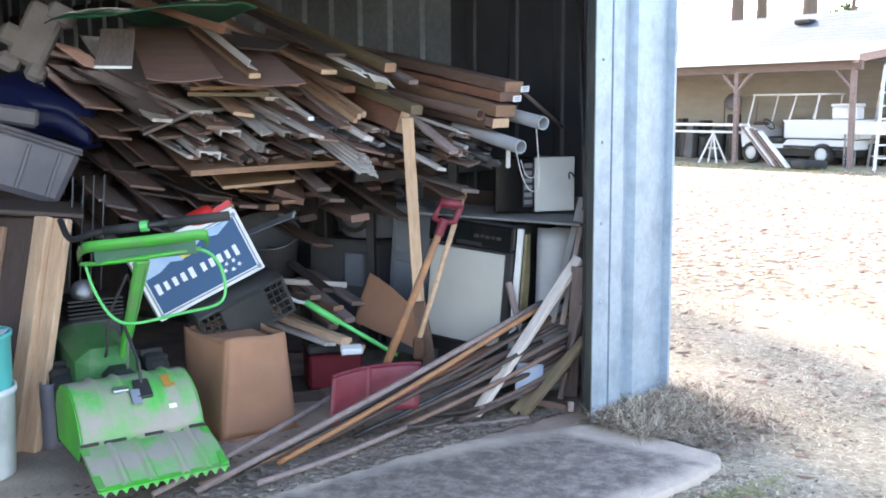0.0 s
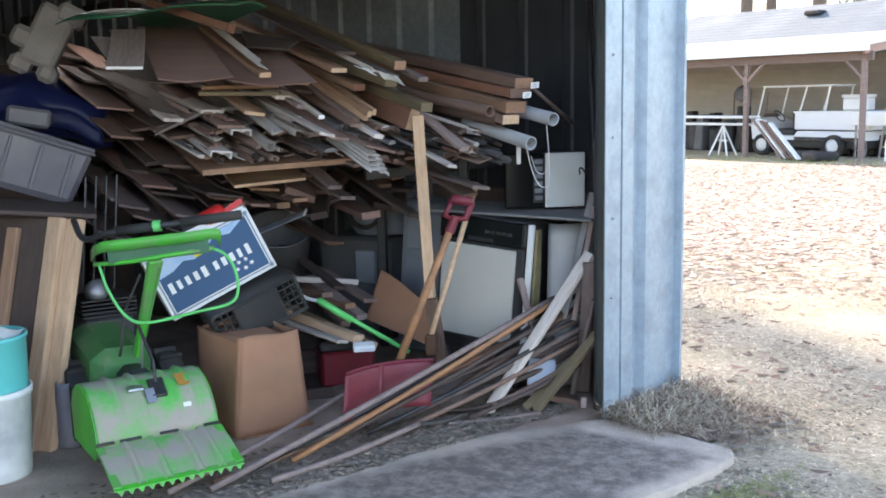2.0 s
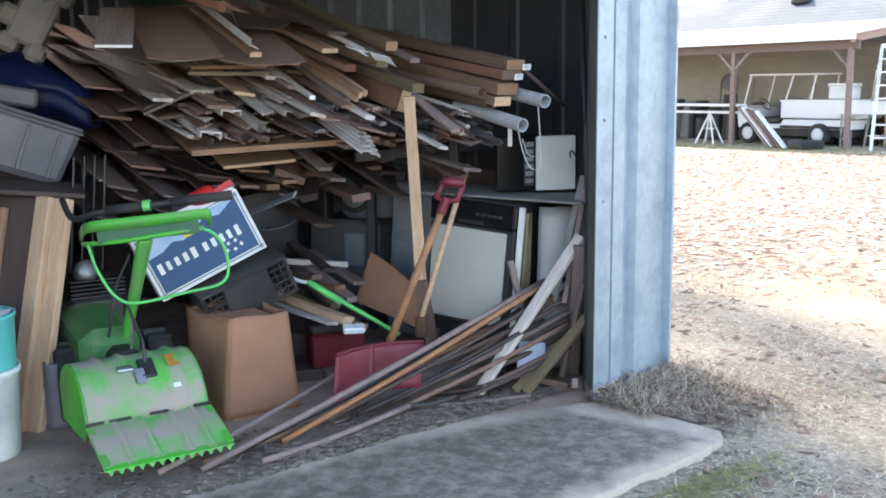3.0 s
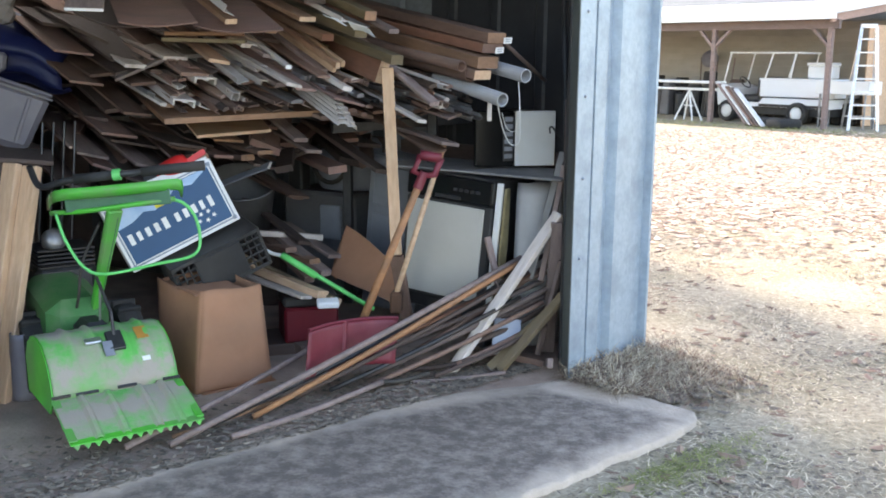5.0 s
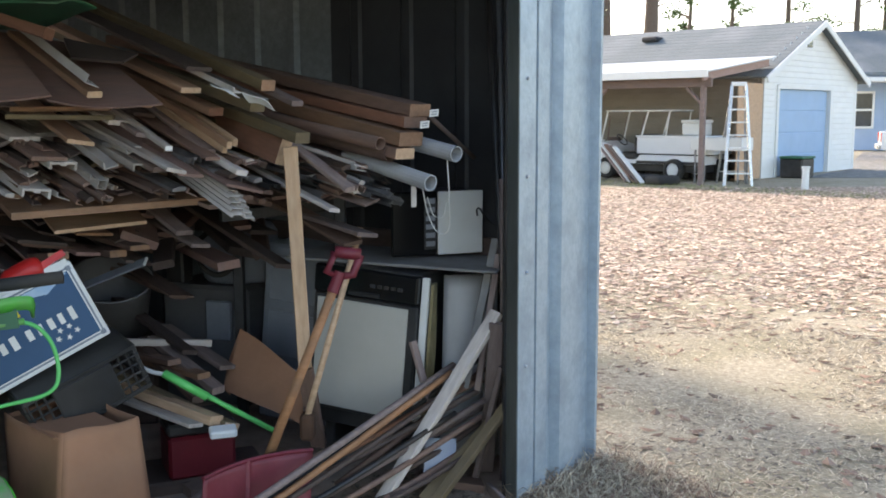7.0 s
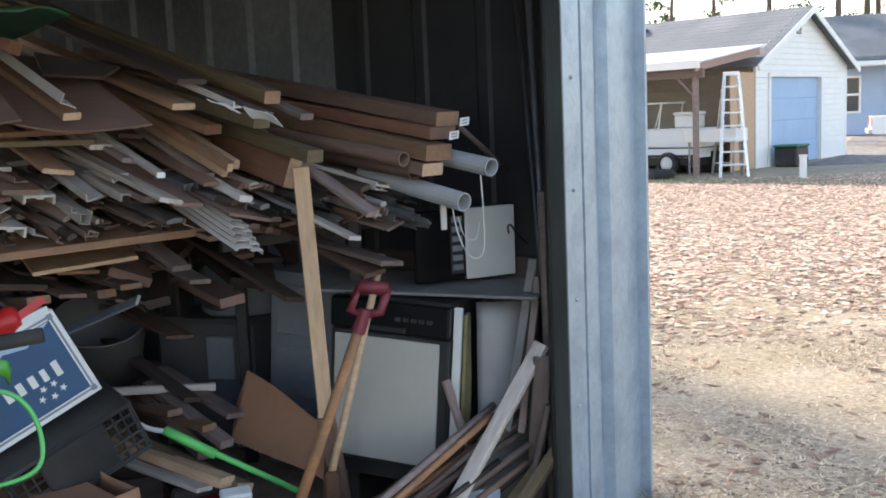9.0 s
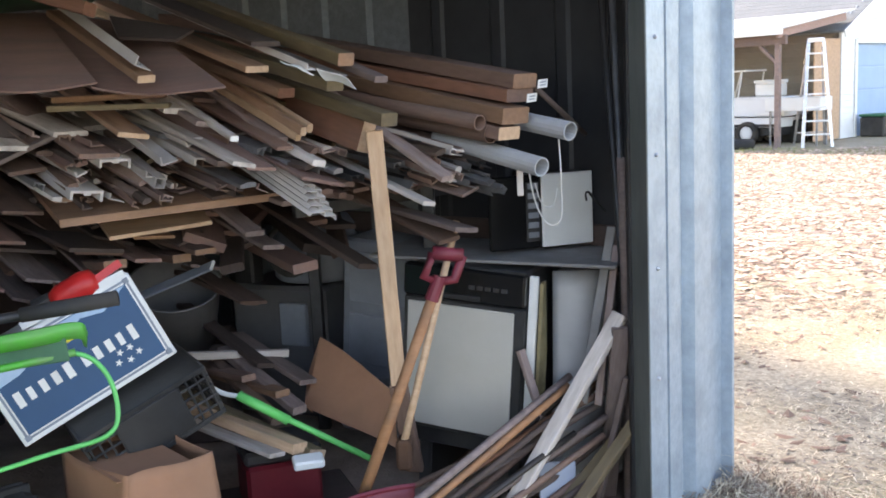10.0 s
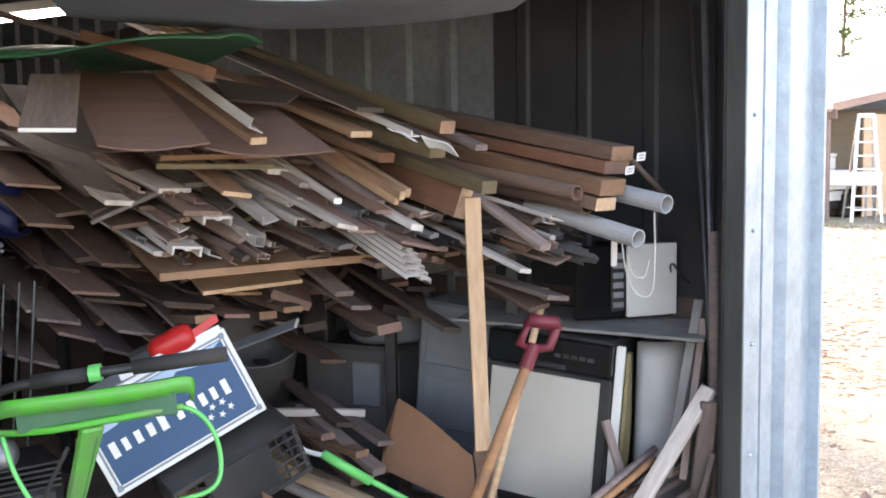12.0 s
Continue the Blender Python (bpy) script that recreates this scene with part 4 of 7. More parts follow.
def plank(a, b, length, w, t, material, label, roll=0, name="plank", tip=None):
    """A sawn board whose near end is at a and which runs towards b, slightly bowed, edges eased."""
    seed = a[0] * 7.1 + a[2] * 3.3
    n = 5
    bm = bmesh.new()
    e = min(0.003, t * 0.25)
    ring = [(-w / 2 + e, -t / 2), (w / 2 - e, -t / 2), (w / 2, -t / 2 + e), (w / 2, t / 2 - e), (w / 2 - e, t / 2), (-w / 2 + e, t / 2), (-w / 2, t / 2 - e), (-w / 2, -t / 2 + e)]
    rows = []
    for k in range(n):
        x = length * k / (n - 1)
        bow = 0.006 * math.sin(math.pi * k / (n - 1)) * length * noise.noise(Vector((seed, k, 1)))
        cut = 0.0 if k else 0.012 * noise.noise(Vector((seed, 5, 2)))
        rows.append([bm.verts.new((x + cut * y / max(w, 0.01) * 2, y, z + bow)) for y, z in ring])
    for r0, r1 in zip(rows, rows[1:]):
        for i in range(8):
            bm.faces.new((r0[i], r0[(i + 1) % 8], r1[(i + 1) % 8], r1[i]))
    near_end = bm.faces.new(rows[0][::-1])
    bm.faces.new(rows[-1])
    bmesh.ops.recalc_face_normals(bm, faces=bm.faces)
    ob = part(name, bm, material, m=frame_of(a, b, roll))
    if tip is not None:
        ob.data.materials.append(tip)
        ob.data.polygons[-2].material_index = 1
    return tagged(ob, label, "board", PILE)


def pipe(a, b, length, r, material, label, wall=0.004, name="pipe"):
    return tagged(part(name, tube(length, r, r - wall), material, m=frame_of(a, b), smooth=False), label, "pipe", PILE)


def profile(a, b, length, outline, material, label, roll=0, name="trim_strip"):
    return tagged(part(name, extrude(outline, length), material, m=frame_of(a, b, roll)), label, "trim", PILE)


def c_trim(w=0.075, h=0.03, t=0.006):
    """Door-frame moulding: a wide web with a stop and two legs."""
    return [(-w / 2, 0), (-w / 2 + t, 0), (-w / 2 + t, h - t), (-w * 0.12, h - t), (-w * 0.12, h * 0.55), (w * 0.08, h * 0.55), (w * 0.08, h - t), (w / 2 - t, h - t), (w / 2 - t, 0.004), (w / 2, 0.004), (w / 2, h), (-w / 2, h)]


def ell(w=0.05, h=0.03, t=0.004):
    return [(-w / 2, 0), (w / 2, 0), (w / 2, h), (w / 2 - t, h), (w / 2 - t, t), (-w / 2, t)]


def square_tube(a, b, length, w, material, label):
    ob = part("square_tube", tube(length, w * 0.7, w * 0.6, 4), material, m=frame_of(a, b, 45 + 8))
    return tagged(ob, label, "tube", PILE)


def sheet(name, c0, c1, c2, c3, thick, sag, material, label, wave=0.0, category="sheet"):
    """A limp board between four corners: c0-c1 the near edge, c3-c2 the far one."""
    c = [Vector(q) for q in (c0, c1, c2, c3)]

    def at(u, v):
        q = c[0].lerp(c[1], u).lerp(c[3].lerp(c[2], u), v)
        q.z -= sag * 4 * u * (1 - u) * (1 - 0.5 * v) + wave * math.sin(5 * u + 3 * v)
        return q
    return tagged(part(name, sheet_bm(12, 8, at, thick), material, smooth=False), label, category, PILE)


# rack arms that carry the pile, in the dark behind
lumber_rack = empty("lumber_rack", (0, 0, 0), "dark steel rack arms carrying the lumber along the wall", "rack")
for x, y in ((-2.35, 5.9), (-1.55, 5.45), (-0.75, 5.75), (-0.2, 5.3)):
    up = part("upright", box(0.05, 0.05, 1.25, (x, y, 0.625), 0.004), DARKMETAL, lumber_rack)
    part("arm", box(1.0, 0.05, 0.05, (0.5, 0, 0), 0.004), DARKMETAL, up, m=frame_of((x - 0.5, y - 0.1, 1.05), (x + 1, y + 0.8, 1.14)))

RISE = Vector((-0.66, 0.71, 0.165))


def heap():
    """The anonymous middle of the pile: boards, strips and trims laid the same way."""
    rnd = random.Random(41)
    kinds = ((BROWN, "brown stained board"), (PINE, "pine board"), (GREYWOOD, "weathered grey board"), (MASONITE, "brown hardboard strip"), (DARKWOOD, "dark stained board"), (OLIVE, "greenish treated board"), (WHITEWOOD, "white painted trim board"), (PINKTRIM, "faded brown trim board"))
    for k in range(190):
        u = rnd.random()
        x = -1.42 + 1.47 * u
        low, high = 1.09 + 0.06 * u, 1.56 - 0.18 * u
        z = rnd.uniform(low, high)
        y = 4.80 + 0.10 * (z - low) / 0.4 + rnd.uniform(-0.03, 0.35) - 0.06 * u
        d = (RISE + Vector((rnd.gauss(0, 0.06), rnd.gauss(0, 0.05), rnd.gauss(-0.01, 0.025)))).normalized()
        mt, lab = kinds[rnd.choice((0, 0, 1, 2, 3, 3, 4, 4, 5, 6, 7, 7))]
        a = Vector((x, y, z))
        plank(a, a + d, rnd.uniform(0.9, 1.9), rnd.choice((0.03, 0.045, 0.06, 0.09, 0.13)), rnd.choice((0.006, 0.010, 0.014, 0.018)), mt, lab + " lying in the pile", rnd.gauss(0, 12))
    for k in range(30):
        x = rnd.uniform(-2.6, -1.35)
        z = rnd.uniform(1.0, 1.7)
        a = Vector((x, 5.25 + 0.25 * rnd.random() - 0.1 * (x + 2), z))
        d = (RISE + Vector((rnd.gauss(0, 0.08), rnd.gauss(0, 0.06), rnd.gauss(0.0, 0.03)))).normalized()
        mt, lab = kinds[rnd.choice((0, 4, 4))]
        plank(a, a + d, rnd.uniform(0.9, 1.6), rnd.uniform(0.08, 0.26), rnd.choice((0.006, 0.012, 0.018)), mt, lab + " at the shadowed end of the pile", rnd.gauss(0, 14))
    for k in range(30):
        x = rnd.uniform(-2.1, -0.5)
        z = rnd.uniform(0.80, 1.07)
        a = Vector((x, 5.10 + 0.5 * rnd.random(), z))
        d = (RISE + Vector((rnd.gauss(0.2, 0.22), rnd.gauss(0, 0.1), rnd.gauss(0.0, 0.06)))).normalized()
        mt, lab = kinds[rnd.choice((0, 3, 4, 4, 4))]
        plank(a, a + d, rnd.uniform(0.5, 1.2), rnd.uniform(0.07, 0.22), rnd.choice((0.012, 0.02, 0.036)), mt, lab + " hanging under the pile", rnd.gauss(0, 18))


heap()

# long beams at the wall side
plank((0.174, 4.66, 1.489), (-0.422, 5.301, 1.627), 2.6, 0.10, 0.045, BROWN, "long brown beam with a white paper tag on its end", 0, "beam", PINE)
plank((0.157, 4.66, 1.446), (-0.421, 5.281, 1.571), 2.5, 0.11, 0.04, REDWOOD, "long reddish brown beam in the pile", 0, "beam", BROWN)
plank((0.142, 4.62, 1.385), (-0.346, 5.145, 1.505), 2.4, 0.11, 0.05, PINE, "long brown timber with a pale sawn end", 0, "beam", PINE)
plank((0.12, 4.62, 1.333), (-0.3, 5.071, 1.44), 2.2, 0.09, 0.04, BROWN, "brown timber with a stamped pale end", 0, "beam", FRESH)
for a in ((0.197, 4.62, 1.484), (0.163, 4.62, 1.443)):
    tag = part("paper_tag", box(0.002, 0.062, 0.026, (0, 0, 0), 0.0005), LABELWHITE, m=frame_of(a, Vector(a) + RISE) @ pose(-0.03, -0.012, 0, 0, 0, 18))
    tagged(tag, "white paper tag stapled to a beam end", "tag")
    for k, dz in enumerate((0.005, -0.004)):
        part("print_bar", box(0.001, 0.036, 0.004, (-0.0015, 0.002, dz), 0), LABELGREY, tag)
plank((-0.37, 4.62, 1.579), (-0.71, 4.985, 1.709), 2.2, 0.06, 0.04, OLIVE, "greenish treated stud with a pale end", 0, "stud", PINE)
plank((-0.391, 4.52, 1.505), (-1.132, 5.316, 1.728), 2.3, 0.06, 0.04, OLIVE, "yellowish treated timber with torn paper on its end", 0, "stud", OLIVE)
plank((-0.235, 4.52, 1.393), (-0.603, 4.915, 1.501), 2.2, 0.06, 0.04, OLIVE, "yellowish treated timber in the pile", 0, "stud", OLIVE)
plank((-0.263, 4.6, 1.514), (-0.538, 4.895, 1.629), 2.0, 0.05, 0.02, GREYWOOD, "rounded grey batten on the pile")
profile((-0.457, 4.5, 1.549), (-1.03, 5.116, 1.777), 1.9, ell(0.03, 0.02), VINYL, "thin pale metal edging on the pile", name="edging")
profile((-0.362, 4.5, 1.527), (-1.164, 5.361, 1.835), 1.6, ell(0.03, 0.012), ALU, "dull metal edging on the pile", name="edging")
plank((-0.611, 4.6, 1.637), (-1.062, 5.084, 1.816), 1.6, 0.10, 0.015, DARKWOOD, "dark board on top of the pile")
for px in range(2):
    rag = sheet("torn_paper", ((-0.534, 4.44, 1.578), (-0.434, 4.46, 1.553))[px], ((-0.472, 4.45, 1.543), (-0.342, 4.46, 1.514))[px], ((-0.448, 4.5, 1.537), (-0.325, 4.5, 1.491))[px], ((-0.517, 4.5, 1.568), (-0.414, 4.5, 1.516))[px], 0.002, -0.006, LABELWHITE, "torn white paper wrap on a timber end", 0.004, "paper")

# big reddish beam end over the prop
plank((-0.322, 4.66, 1.353), (-0.589, 4.947, 1.436), 1.9, 0.05, 0.13, REDWOOD, "wide red-brown beam resting on the prop", 14, "beam", FRESH)
# brown tubes
pipe((0.032, 4.6, 1.37), (-0.23, 4.882, 1.419), 1.8, 0.024, BROWN, "brown plastic tube in the pile", 0.003)
pipe((0.065, 4.64, 1.333), (-0.214, 4.939, 1.382), 1.8, 0.03, BROWN, "brown plastic tube in the pile", 0.003)
# white pipes sticking out
pipe((0.306, 4.62, 1.331), (0.161, 4.775, 1.365), 0.55, 0.030, PVC, "white plastic drain pipe sticking out of the pile")
pipe((0.214, 4.55, 1.231), (0.084, 4.689, 1.265), 0.5, 0.030, PVC, "white plastic drain pipe sticking out of the pile")
tagged(part("paint_stick", box(0.02, 0.006, 0.085, (0.148, 4.66, 1.177), 0.003), VINYL), "short white stick hanging under the pipes", "stick")
# perforated strip
strip = profile((-0.033, 4.5, 1.293), (-0.301, 4.787, 1.36), 0.75, ell(0.055, 0.012), VINYL, "perforated white metal strip in the pile", 12, name="perforated_strip")
for k in range(9):
    part("hole", lathe([(0.001, 0.0062), (0.005, 0.0062), (0.005, 0.004), (0.001, 0.004)], 8), BLACKPLASTIC, strip, m=pose(0.04 + 0.06 * k, -0.012, 0))
# grey boards right of the prop
plank((-0.067, 4.48, 1.214), (-0.257, 4.684, 1.334), 1.0, 0.05, 0.018, GREYWOOD, "weathered batten beside the prop")
plank((-0.128, 4.52, 1.137), (-0.276, 4.68, 1.192), 1.1, 0.05, 0.014, VINYL, "pale flat strip under the pile", 10)
plank((-0.027, 4.7, 1.027), (-0.195, 4.88, 1.055), 0.9, 0.10, 0.016, GREYWOOD, "grey board hanging below the pile", 8)
plank((-0.088, 4.75, 0.988), (-0.32, 4.999, 1.08), 0.9, 0.09, 0.016, BROWN, "brown board hanging below the pile", -6)


def metal_bundle():
    """Dull aluminium window profiles, bundled."""
    rnd = random.Random(5)
    base = Vector((-0.006, 4.62, 1.179))
    for k in range(46):
        a = base + Vector((rnd.uniform(-0.24, 0.10), rnd.uniform(0.06, 0.22), rnd.uniform(-0.06, 0.09)))
        a.z -= 0.25 * (a.x - base.x)
        d = RISE + Vector((rnd.gauss(0, 0.04), rnd.gauss(0, 0.04), rnd.gauss(-0.03, 0.02)))
        w = rnd.uniform(0.02, 0.045)
        shape = ell(w, rnd.uniform(0.015, 0.03), 0.002) if k % 2 else c_trim(w, 0.022, 0.002)
        profile(a, a + d, rnd.uniform(0.9, 1.6), shape, ALU if k % 3 else DARKMETAL, "dull aluminium window profile in a bundle", rnd.uniform(-60, 60), "metal_profile")


metal_bundle()
for dx, dz in ((0, 0), (-0.10, 0.03), (-0.2, 0.055), (-0.29, 0.1)):
    a = Vector((-0.362, 4.62, 1.198)) + Vector((dx, 0.03, dz))
    profile(a, a + RISE, 1.4, c_trim(0.05, 0.024, 0.002), ALU if dx else DARKMETAL, "dull metal track in the pile", 25 * dx, "metal_profile")

# white vinyl siding offcuts, nested
def siding_profile(w=0.10):
    top = [(-w / 2, 0), (-w / 2 + 0.006, 0.014), (-0.004, 0.006), (0.0, 0.02), (w / 2 - 0.004, 0.010), (w / 2, 0.0)]
    return top + [(y, z - 0.0025) for y, z in top[::-1]]


for k in range(5):
    a = Vector((-0.459, 4.55, 1.113)) + Vector((-0.008 * k, 0.004 * k, 0.021 * k - 0.01))
    profile(a, a + RISE + Vector((0, 0, 0.14)), 0.9 - 0.05 * k, siding_profile(0.10 - 0.006 * k), VINYL, "white vinyl siding offcut nested with others", 14 + 3 * k, "vinyl_siding")

# trims in the middle of the pile
profile((-1.234, 4.62, 1.175), (-1.569, 4.979, 1.284), 1.2, c_trim(0.105, 0.035, 0.008), VINYL, "white moulded door-frame trim", 6)
profile((-0.825, 4.6, 1.271), (-1.107, 4.903, 1.364), 1.2, c_trim(0.09, 0.03, 0.007), WHITEWOOD, "white moulded trim, dusty", 4)
profile((-1.112, 4.58, 1.279), (-1.383, 4.871, 1.369), 1.1, c_trim(0.10, 0.03, 0.008), WHITEWOOD, "white grooved trim strip, dusty", 2)
square_tube((-0.98, 4.6, 1.225), (-1.121, 4.752, 1.289), 1.0, 0.036, VINYL, "pale square plastic tube in the pile")
profile((-0.929, 4.56, 1.288), (-1.154, 4.801, 1.389), 1.0, ell(0.055, 0.03, 0.005), VINYL, "white L-shaped plastic trim", -14)
plank((-0.689, 4.45, 1.36), (-0.85, 4.622, 1.437), 1.0, 0.026, 0.018, WHITEWOOD, "narrow white painted batten", 0, "batten", LABELWHITE)
plank((-0.651, 4.4, 1.285), (-0.914, 4.683, 1.372), 1.1, 0.075, 0.014, WHITEWOOD, "white painted trim board", 12)
plank((-0.467, 4.58, 1.268), (-0.736, 4.868, 1.375), 1.2, 0.05, 0.02, VINYL, "white plastic trim strip", 10)
plank((-0.574, 4.6, 1.318), (-0.76, 4.8, 1.394), 1.1, 0.06, 0.012, BROWN, "narrow brown trim strip in the pile")
plank((-0.453, 4.56, 1.212), (-0.736, 4.864, 1.317), 1.1, 0.16, 0.010, MASONITE, "wide brown hardboard offcut", 14)
plank((-0.628, 4.5, 1.264), (-0.816, 4.702, 1.342), 1.0, 0.10, 0.010, MASONITE, "brown hardboard offcut in the pile", 6)
LATH = "thin bright pine lath in the pile"
plank((-0.505, 4.66, 1.374), (-0.793, 4.969, 1.52), 1.2, 0.022, 0.028, FRESH, LATH, 0, "lath", FRESH)
plank((-0.518, 4.62, 1.366), (-0.805, 4.928, 1.508), 1.2, 0.022, 0.028, PINE, LATH, 0, "lath", FRESH)
plank((-0.539, 4.64, 1.35), (-0.831, 4.953, 1.489), 1.2, 0.02, 0.028, FRESH, LATH, 0, "lath", FRESH)
plank((-0.571, 4.66, 1.487), (-0.674, 4.771, 1.521), 1.2, 0.06, 0.03, PINE, "pine stud with a reddish end", 0, "stud", REDWOOD)
plank((-0.609, 4.7, 1.34), (-0.881, 4.993, 1.489), 1.2, 0.05, 0.018, GREYWOOD, "grey lath in the pile")
plank((-0.754, 4.55, 1.282), (-1.028, 4.845, 1.366), 1.0, 0.05, 0.02, GREYWOOD, "weathered batten in the pile")
plank((-0.809, 4.6, 1.512), (-1.056, 4.866, 1.619), 1.0, 0.05, 0.02, PINE, "pine batten under the hardboard")
plank((-0.631, 4.55, 1.561), (-0.871, 4.809, 1.651), 1.4, 0.08, 0.02, PINE, "pine board on top of the pile", 0, "plank", FRESH)
plank((-0.913, 4.62, 1.447), (-1.123, 4.845, 1.529), 1.0, 0.09, 0.018, WHITEWOOD, "pale painted board in the pile", 6)
plank((-1.043, 4.58, 1.378), (-1.317, 4.875, 1.497), 1.1, 0.10, 0.016, PINE, "pine board with a fresh cut end", 8, "plank", FRESH)
plank((-1.15, 4.56, 1.32), (-1.481, 4.916, 1.439), 1.1, 0.13, 0.016, BROWN, "brown stained board in the pile", 4)
plank((-0.805, 4.55, 1.403), (-0.999, 4.759, 1.483), 1.0, 0.06, 0.016, GREYWOOD, "grey batten in the pile", 10)
plank((-1.315, 4.68, 1.178), (-1.781, 5.18, 1.305), 1.2, 0.10, 0.016, PINE, "worn pine board over the plywood", 3)
plank((-1.457, 4.7, 1.273), (-1.876, 5.15, 1.395), 1.2, 0.12, 0.014, BROWN, "brown board at the end of the pile", -4)
plank((-0.542, 4.62, 1.235), (-0.753, 4.846, 1.295), 1.0, 0.05, 0.014, REDWOOD, "reddish lath in the pile", 5)
# short cross pieces
tagged(part("plank", box(0.36, 0.09, 0.018, (0, 0, 0), 0.003), OLIVE, m=frame_of((-1.224, 4.55, 1.461), (-1, 4.6, 1.457)) @ pose(0.12, 0, 0.01)), "short yellowish board lying across the pile", "board", PILE)
tagged(part("plank", box(0.34, 0.09, 0.018, (0, 0, 0), 0.003), PINE, m=frame_of((-1.242, 4.6, 1.488), (-1.017, 4.66, 1.49)) @ pose(0.12, 0, 0.01)), "short pine board lying across the pile", "board", PILE)
tagged(part("plank", box(0.26, 0.12, 0.014, (0, 0, 0), 0.003), GREYWOOD, m=frame_of((-1.507, 4.62, 1.32), (-1.356, 4.66, 1.387)) @ pose(0.08, 0.04, 0, 12)), "grey offcut lying across the pile", "board", PILE)

# the plywood shelf that carries the middle of the pile
sheet("plywood_sheet", (-1.319, 4.6, 1.109), (-0.641, 4.84, 1.147), (-1.206, 5.9, 1.361), (-1.97, 5.6, 1.229), 0.026, 0.0, PINE, "thick plywood sheet under the lumber pile")
sheet("plywood_sheet", (-1.255, 4.82, 1.025), (-0.935, 4.95, 1.051), (-1.258, 5.6, 1.132), (-1.644, 5.5, 1.095), 0.014, 0.0, FRESH, "fresh plywood offcut below the pile")
plank((-0.771, 4.9, 1.013), (-0.905, 5.044, 1.076), 0.7, 0.07, 0.02, GREYWOOD, "grey board hanging under the plywood", 0)

# hardboard and panels on top
sheet("hardboard_sheet", (-1.368, 4.3, 1.537), (-1.041, 4.34, 1.535), (-1.454, 4.9, 1.799), (-1.728, 4.85, 1.802), 0.006, 0.012, MASONITE, "brown hardboard sheet sagging over the pile", 0.004)
sheet("hardboard_sheet", (-1.066, 4.36, 1.526), (-0.671, 4.34, 1.506), (-1.128, 4.95, 1.752), (-1.504, 4.94, 1.803), 0.006, 0.015, MASONITE, "brown hardboard sheet sagging over the pile", 0.004)
sheet("hardboard_sheet", (-1.594, 4.36, 1.58), (-1.216, 4.38, 1.528), (-1.737, 5, 1.769), (-2.005, 4.9, 1.768), 0.008, 0.03, DARKWOOD, "dark hardboard sheet bent over the pile", 0.006)
plank((-1.413, 4.1, 1.578), (-1.635, 4.6, 1.794), 0.5, 0.148, 0.012, GREYWOOD, "grey painted shelf board with a pale edge", 0, "shelf_board", LABELWHITE)
plank((-0.889, 4.32, 1.542), (-1.241, 4.698, 1.719), 0.75, 0.055, 0.022, PINE, "pine batten under a perforated bead", 0, "batten", FRESH)
bead = profile((-0.898, 4.32, 1.572), (-1.172, 4.614, 1.716), 0.62, ell(0.05, 0.03, 0.003), VINYL, "perforated white corner bead on the pile", 20, "corner_bead")
for k in range(11):
    part("hole", lathe([(0.001, 0.0052), (0.004, 0.0052), (0.004, 0.003), (0.001, 0.003)], 6), BLACKPLASTIC, bead, m=pose(0.03 + 0.05 * k, -0.005, 0))
sheet("dark_sheet", (-1.05, 4.55, 1.674), (-0.856, 4.5, 1.654), (-0.862, 4.7, 1.696), (-1.213, 4.9, 1.77), 0.008, 0.0, DARKWOOD, "dark panel with a pale rim on the pile")
plank((-1.002, 4.25, 1.733), (-1.444, 4.45, 1.865), 0.52, 0.055, 0.036, REDWOOD, "red-stained stud on top of the pile", 12, "stud", REDWOOD)


def green_hull():
    """Upturned dark green moulded sheet, keeled to a point."""
    a, b = Vector((-0.907, 4.25, 1.821)), Vector((-1.833, 4.75, 1.815))

    def at(u, v):
        q = a.lerp(b, u)
        w = 0.30 * math.sin(math.pi * min(u * 0.62 + 0.06, 1)) ** 0.8
        side = Vector((0.5, 0.85, 0))
        s = v * 2 - 1
        return q + side * (w * s) + Vector((0, 0, 0.055 * (1 - s * s) * (0.3 + u) - 0.02 * u + 0.01 * math.sin(9 * u)))
    ob = part("green_sled", sheet_bm(18, 10, at, 0.006), DARKGREEN, smooth=True)
    tagged(ob, "dark green plastic hull lying upturned on the pile", "sled")


green_hull()

# darker panels at the far end of the pile
sheet("panel_board", (-1.570, 4.660, 1.316), (-1.401, 4.780, 1.369), (-1.929, 5.348, 1.501), (-2.098, 5.228, 1.448), 0.014, 0.0, DARKWOOD, "dark panel with a pale worn edge in the pile")
sheet("panel_board", (-1.767, 4.800, 1.303), (-1.659, 4.860, 1.316), (-2.187, 5.428, 1.448), (-2.295, 5.368, 1.435), 0.014, 0.0, BROWN, "dusty brown panel at the pile's end")
sheet("panel_board", (-1.803, 4.720, 1.527), (-1.618, 4.700, 1.454), (-2.080, 5.197, 1.569), (-2.265, 5.217, 1.642), 0.014, 0.0, DARKWOOD, "dark panel lying under the grey shelf board")
sheet("panel_board", (-2.029, 4.860, 1.547), (-1.863, 4.860, 1.530), (-2.259, 5.286, 1.629), (-2.425, 5.286, 1.646), 0.014, 0.0, DARKWOOD, "dusty dark panel at the pile's end")
sheet("panel_board", (-1.970, 5.000, 1.102), (-1.793, 5.000, 1.083), (-2.255, 5.497, 1.199), (-2.432, 5.497, 1.217), 0.014, 0.0, DARKWOOD, "dark board under the wide panels")
plank((-1.442, 4.600, 1.354), (-2.072, 5.310, 1.519), 0.5, 0.10, 0.016, WHITEWOOD, "whitish painted board end in the pile", 4)
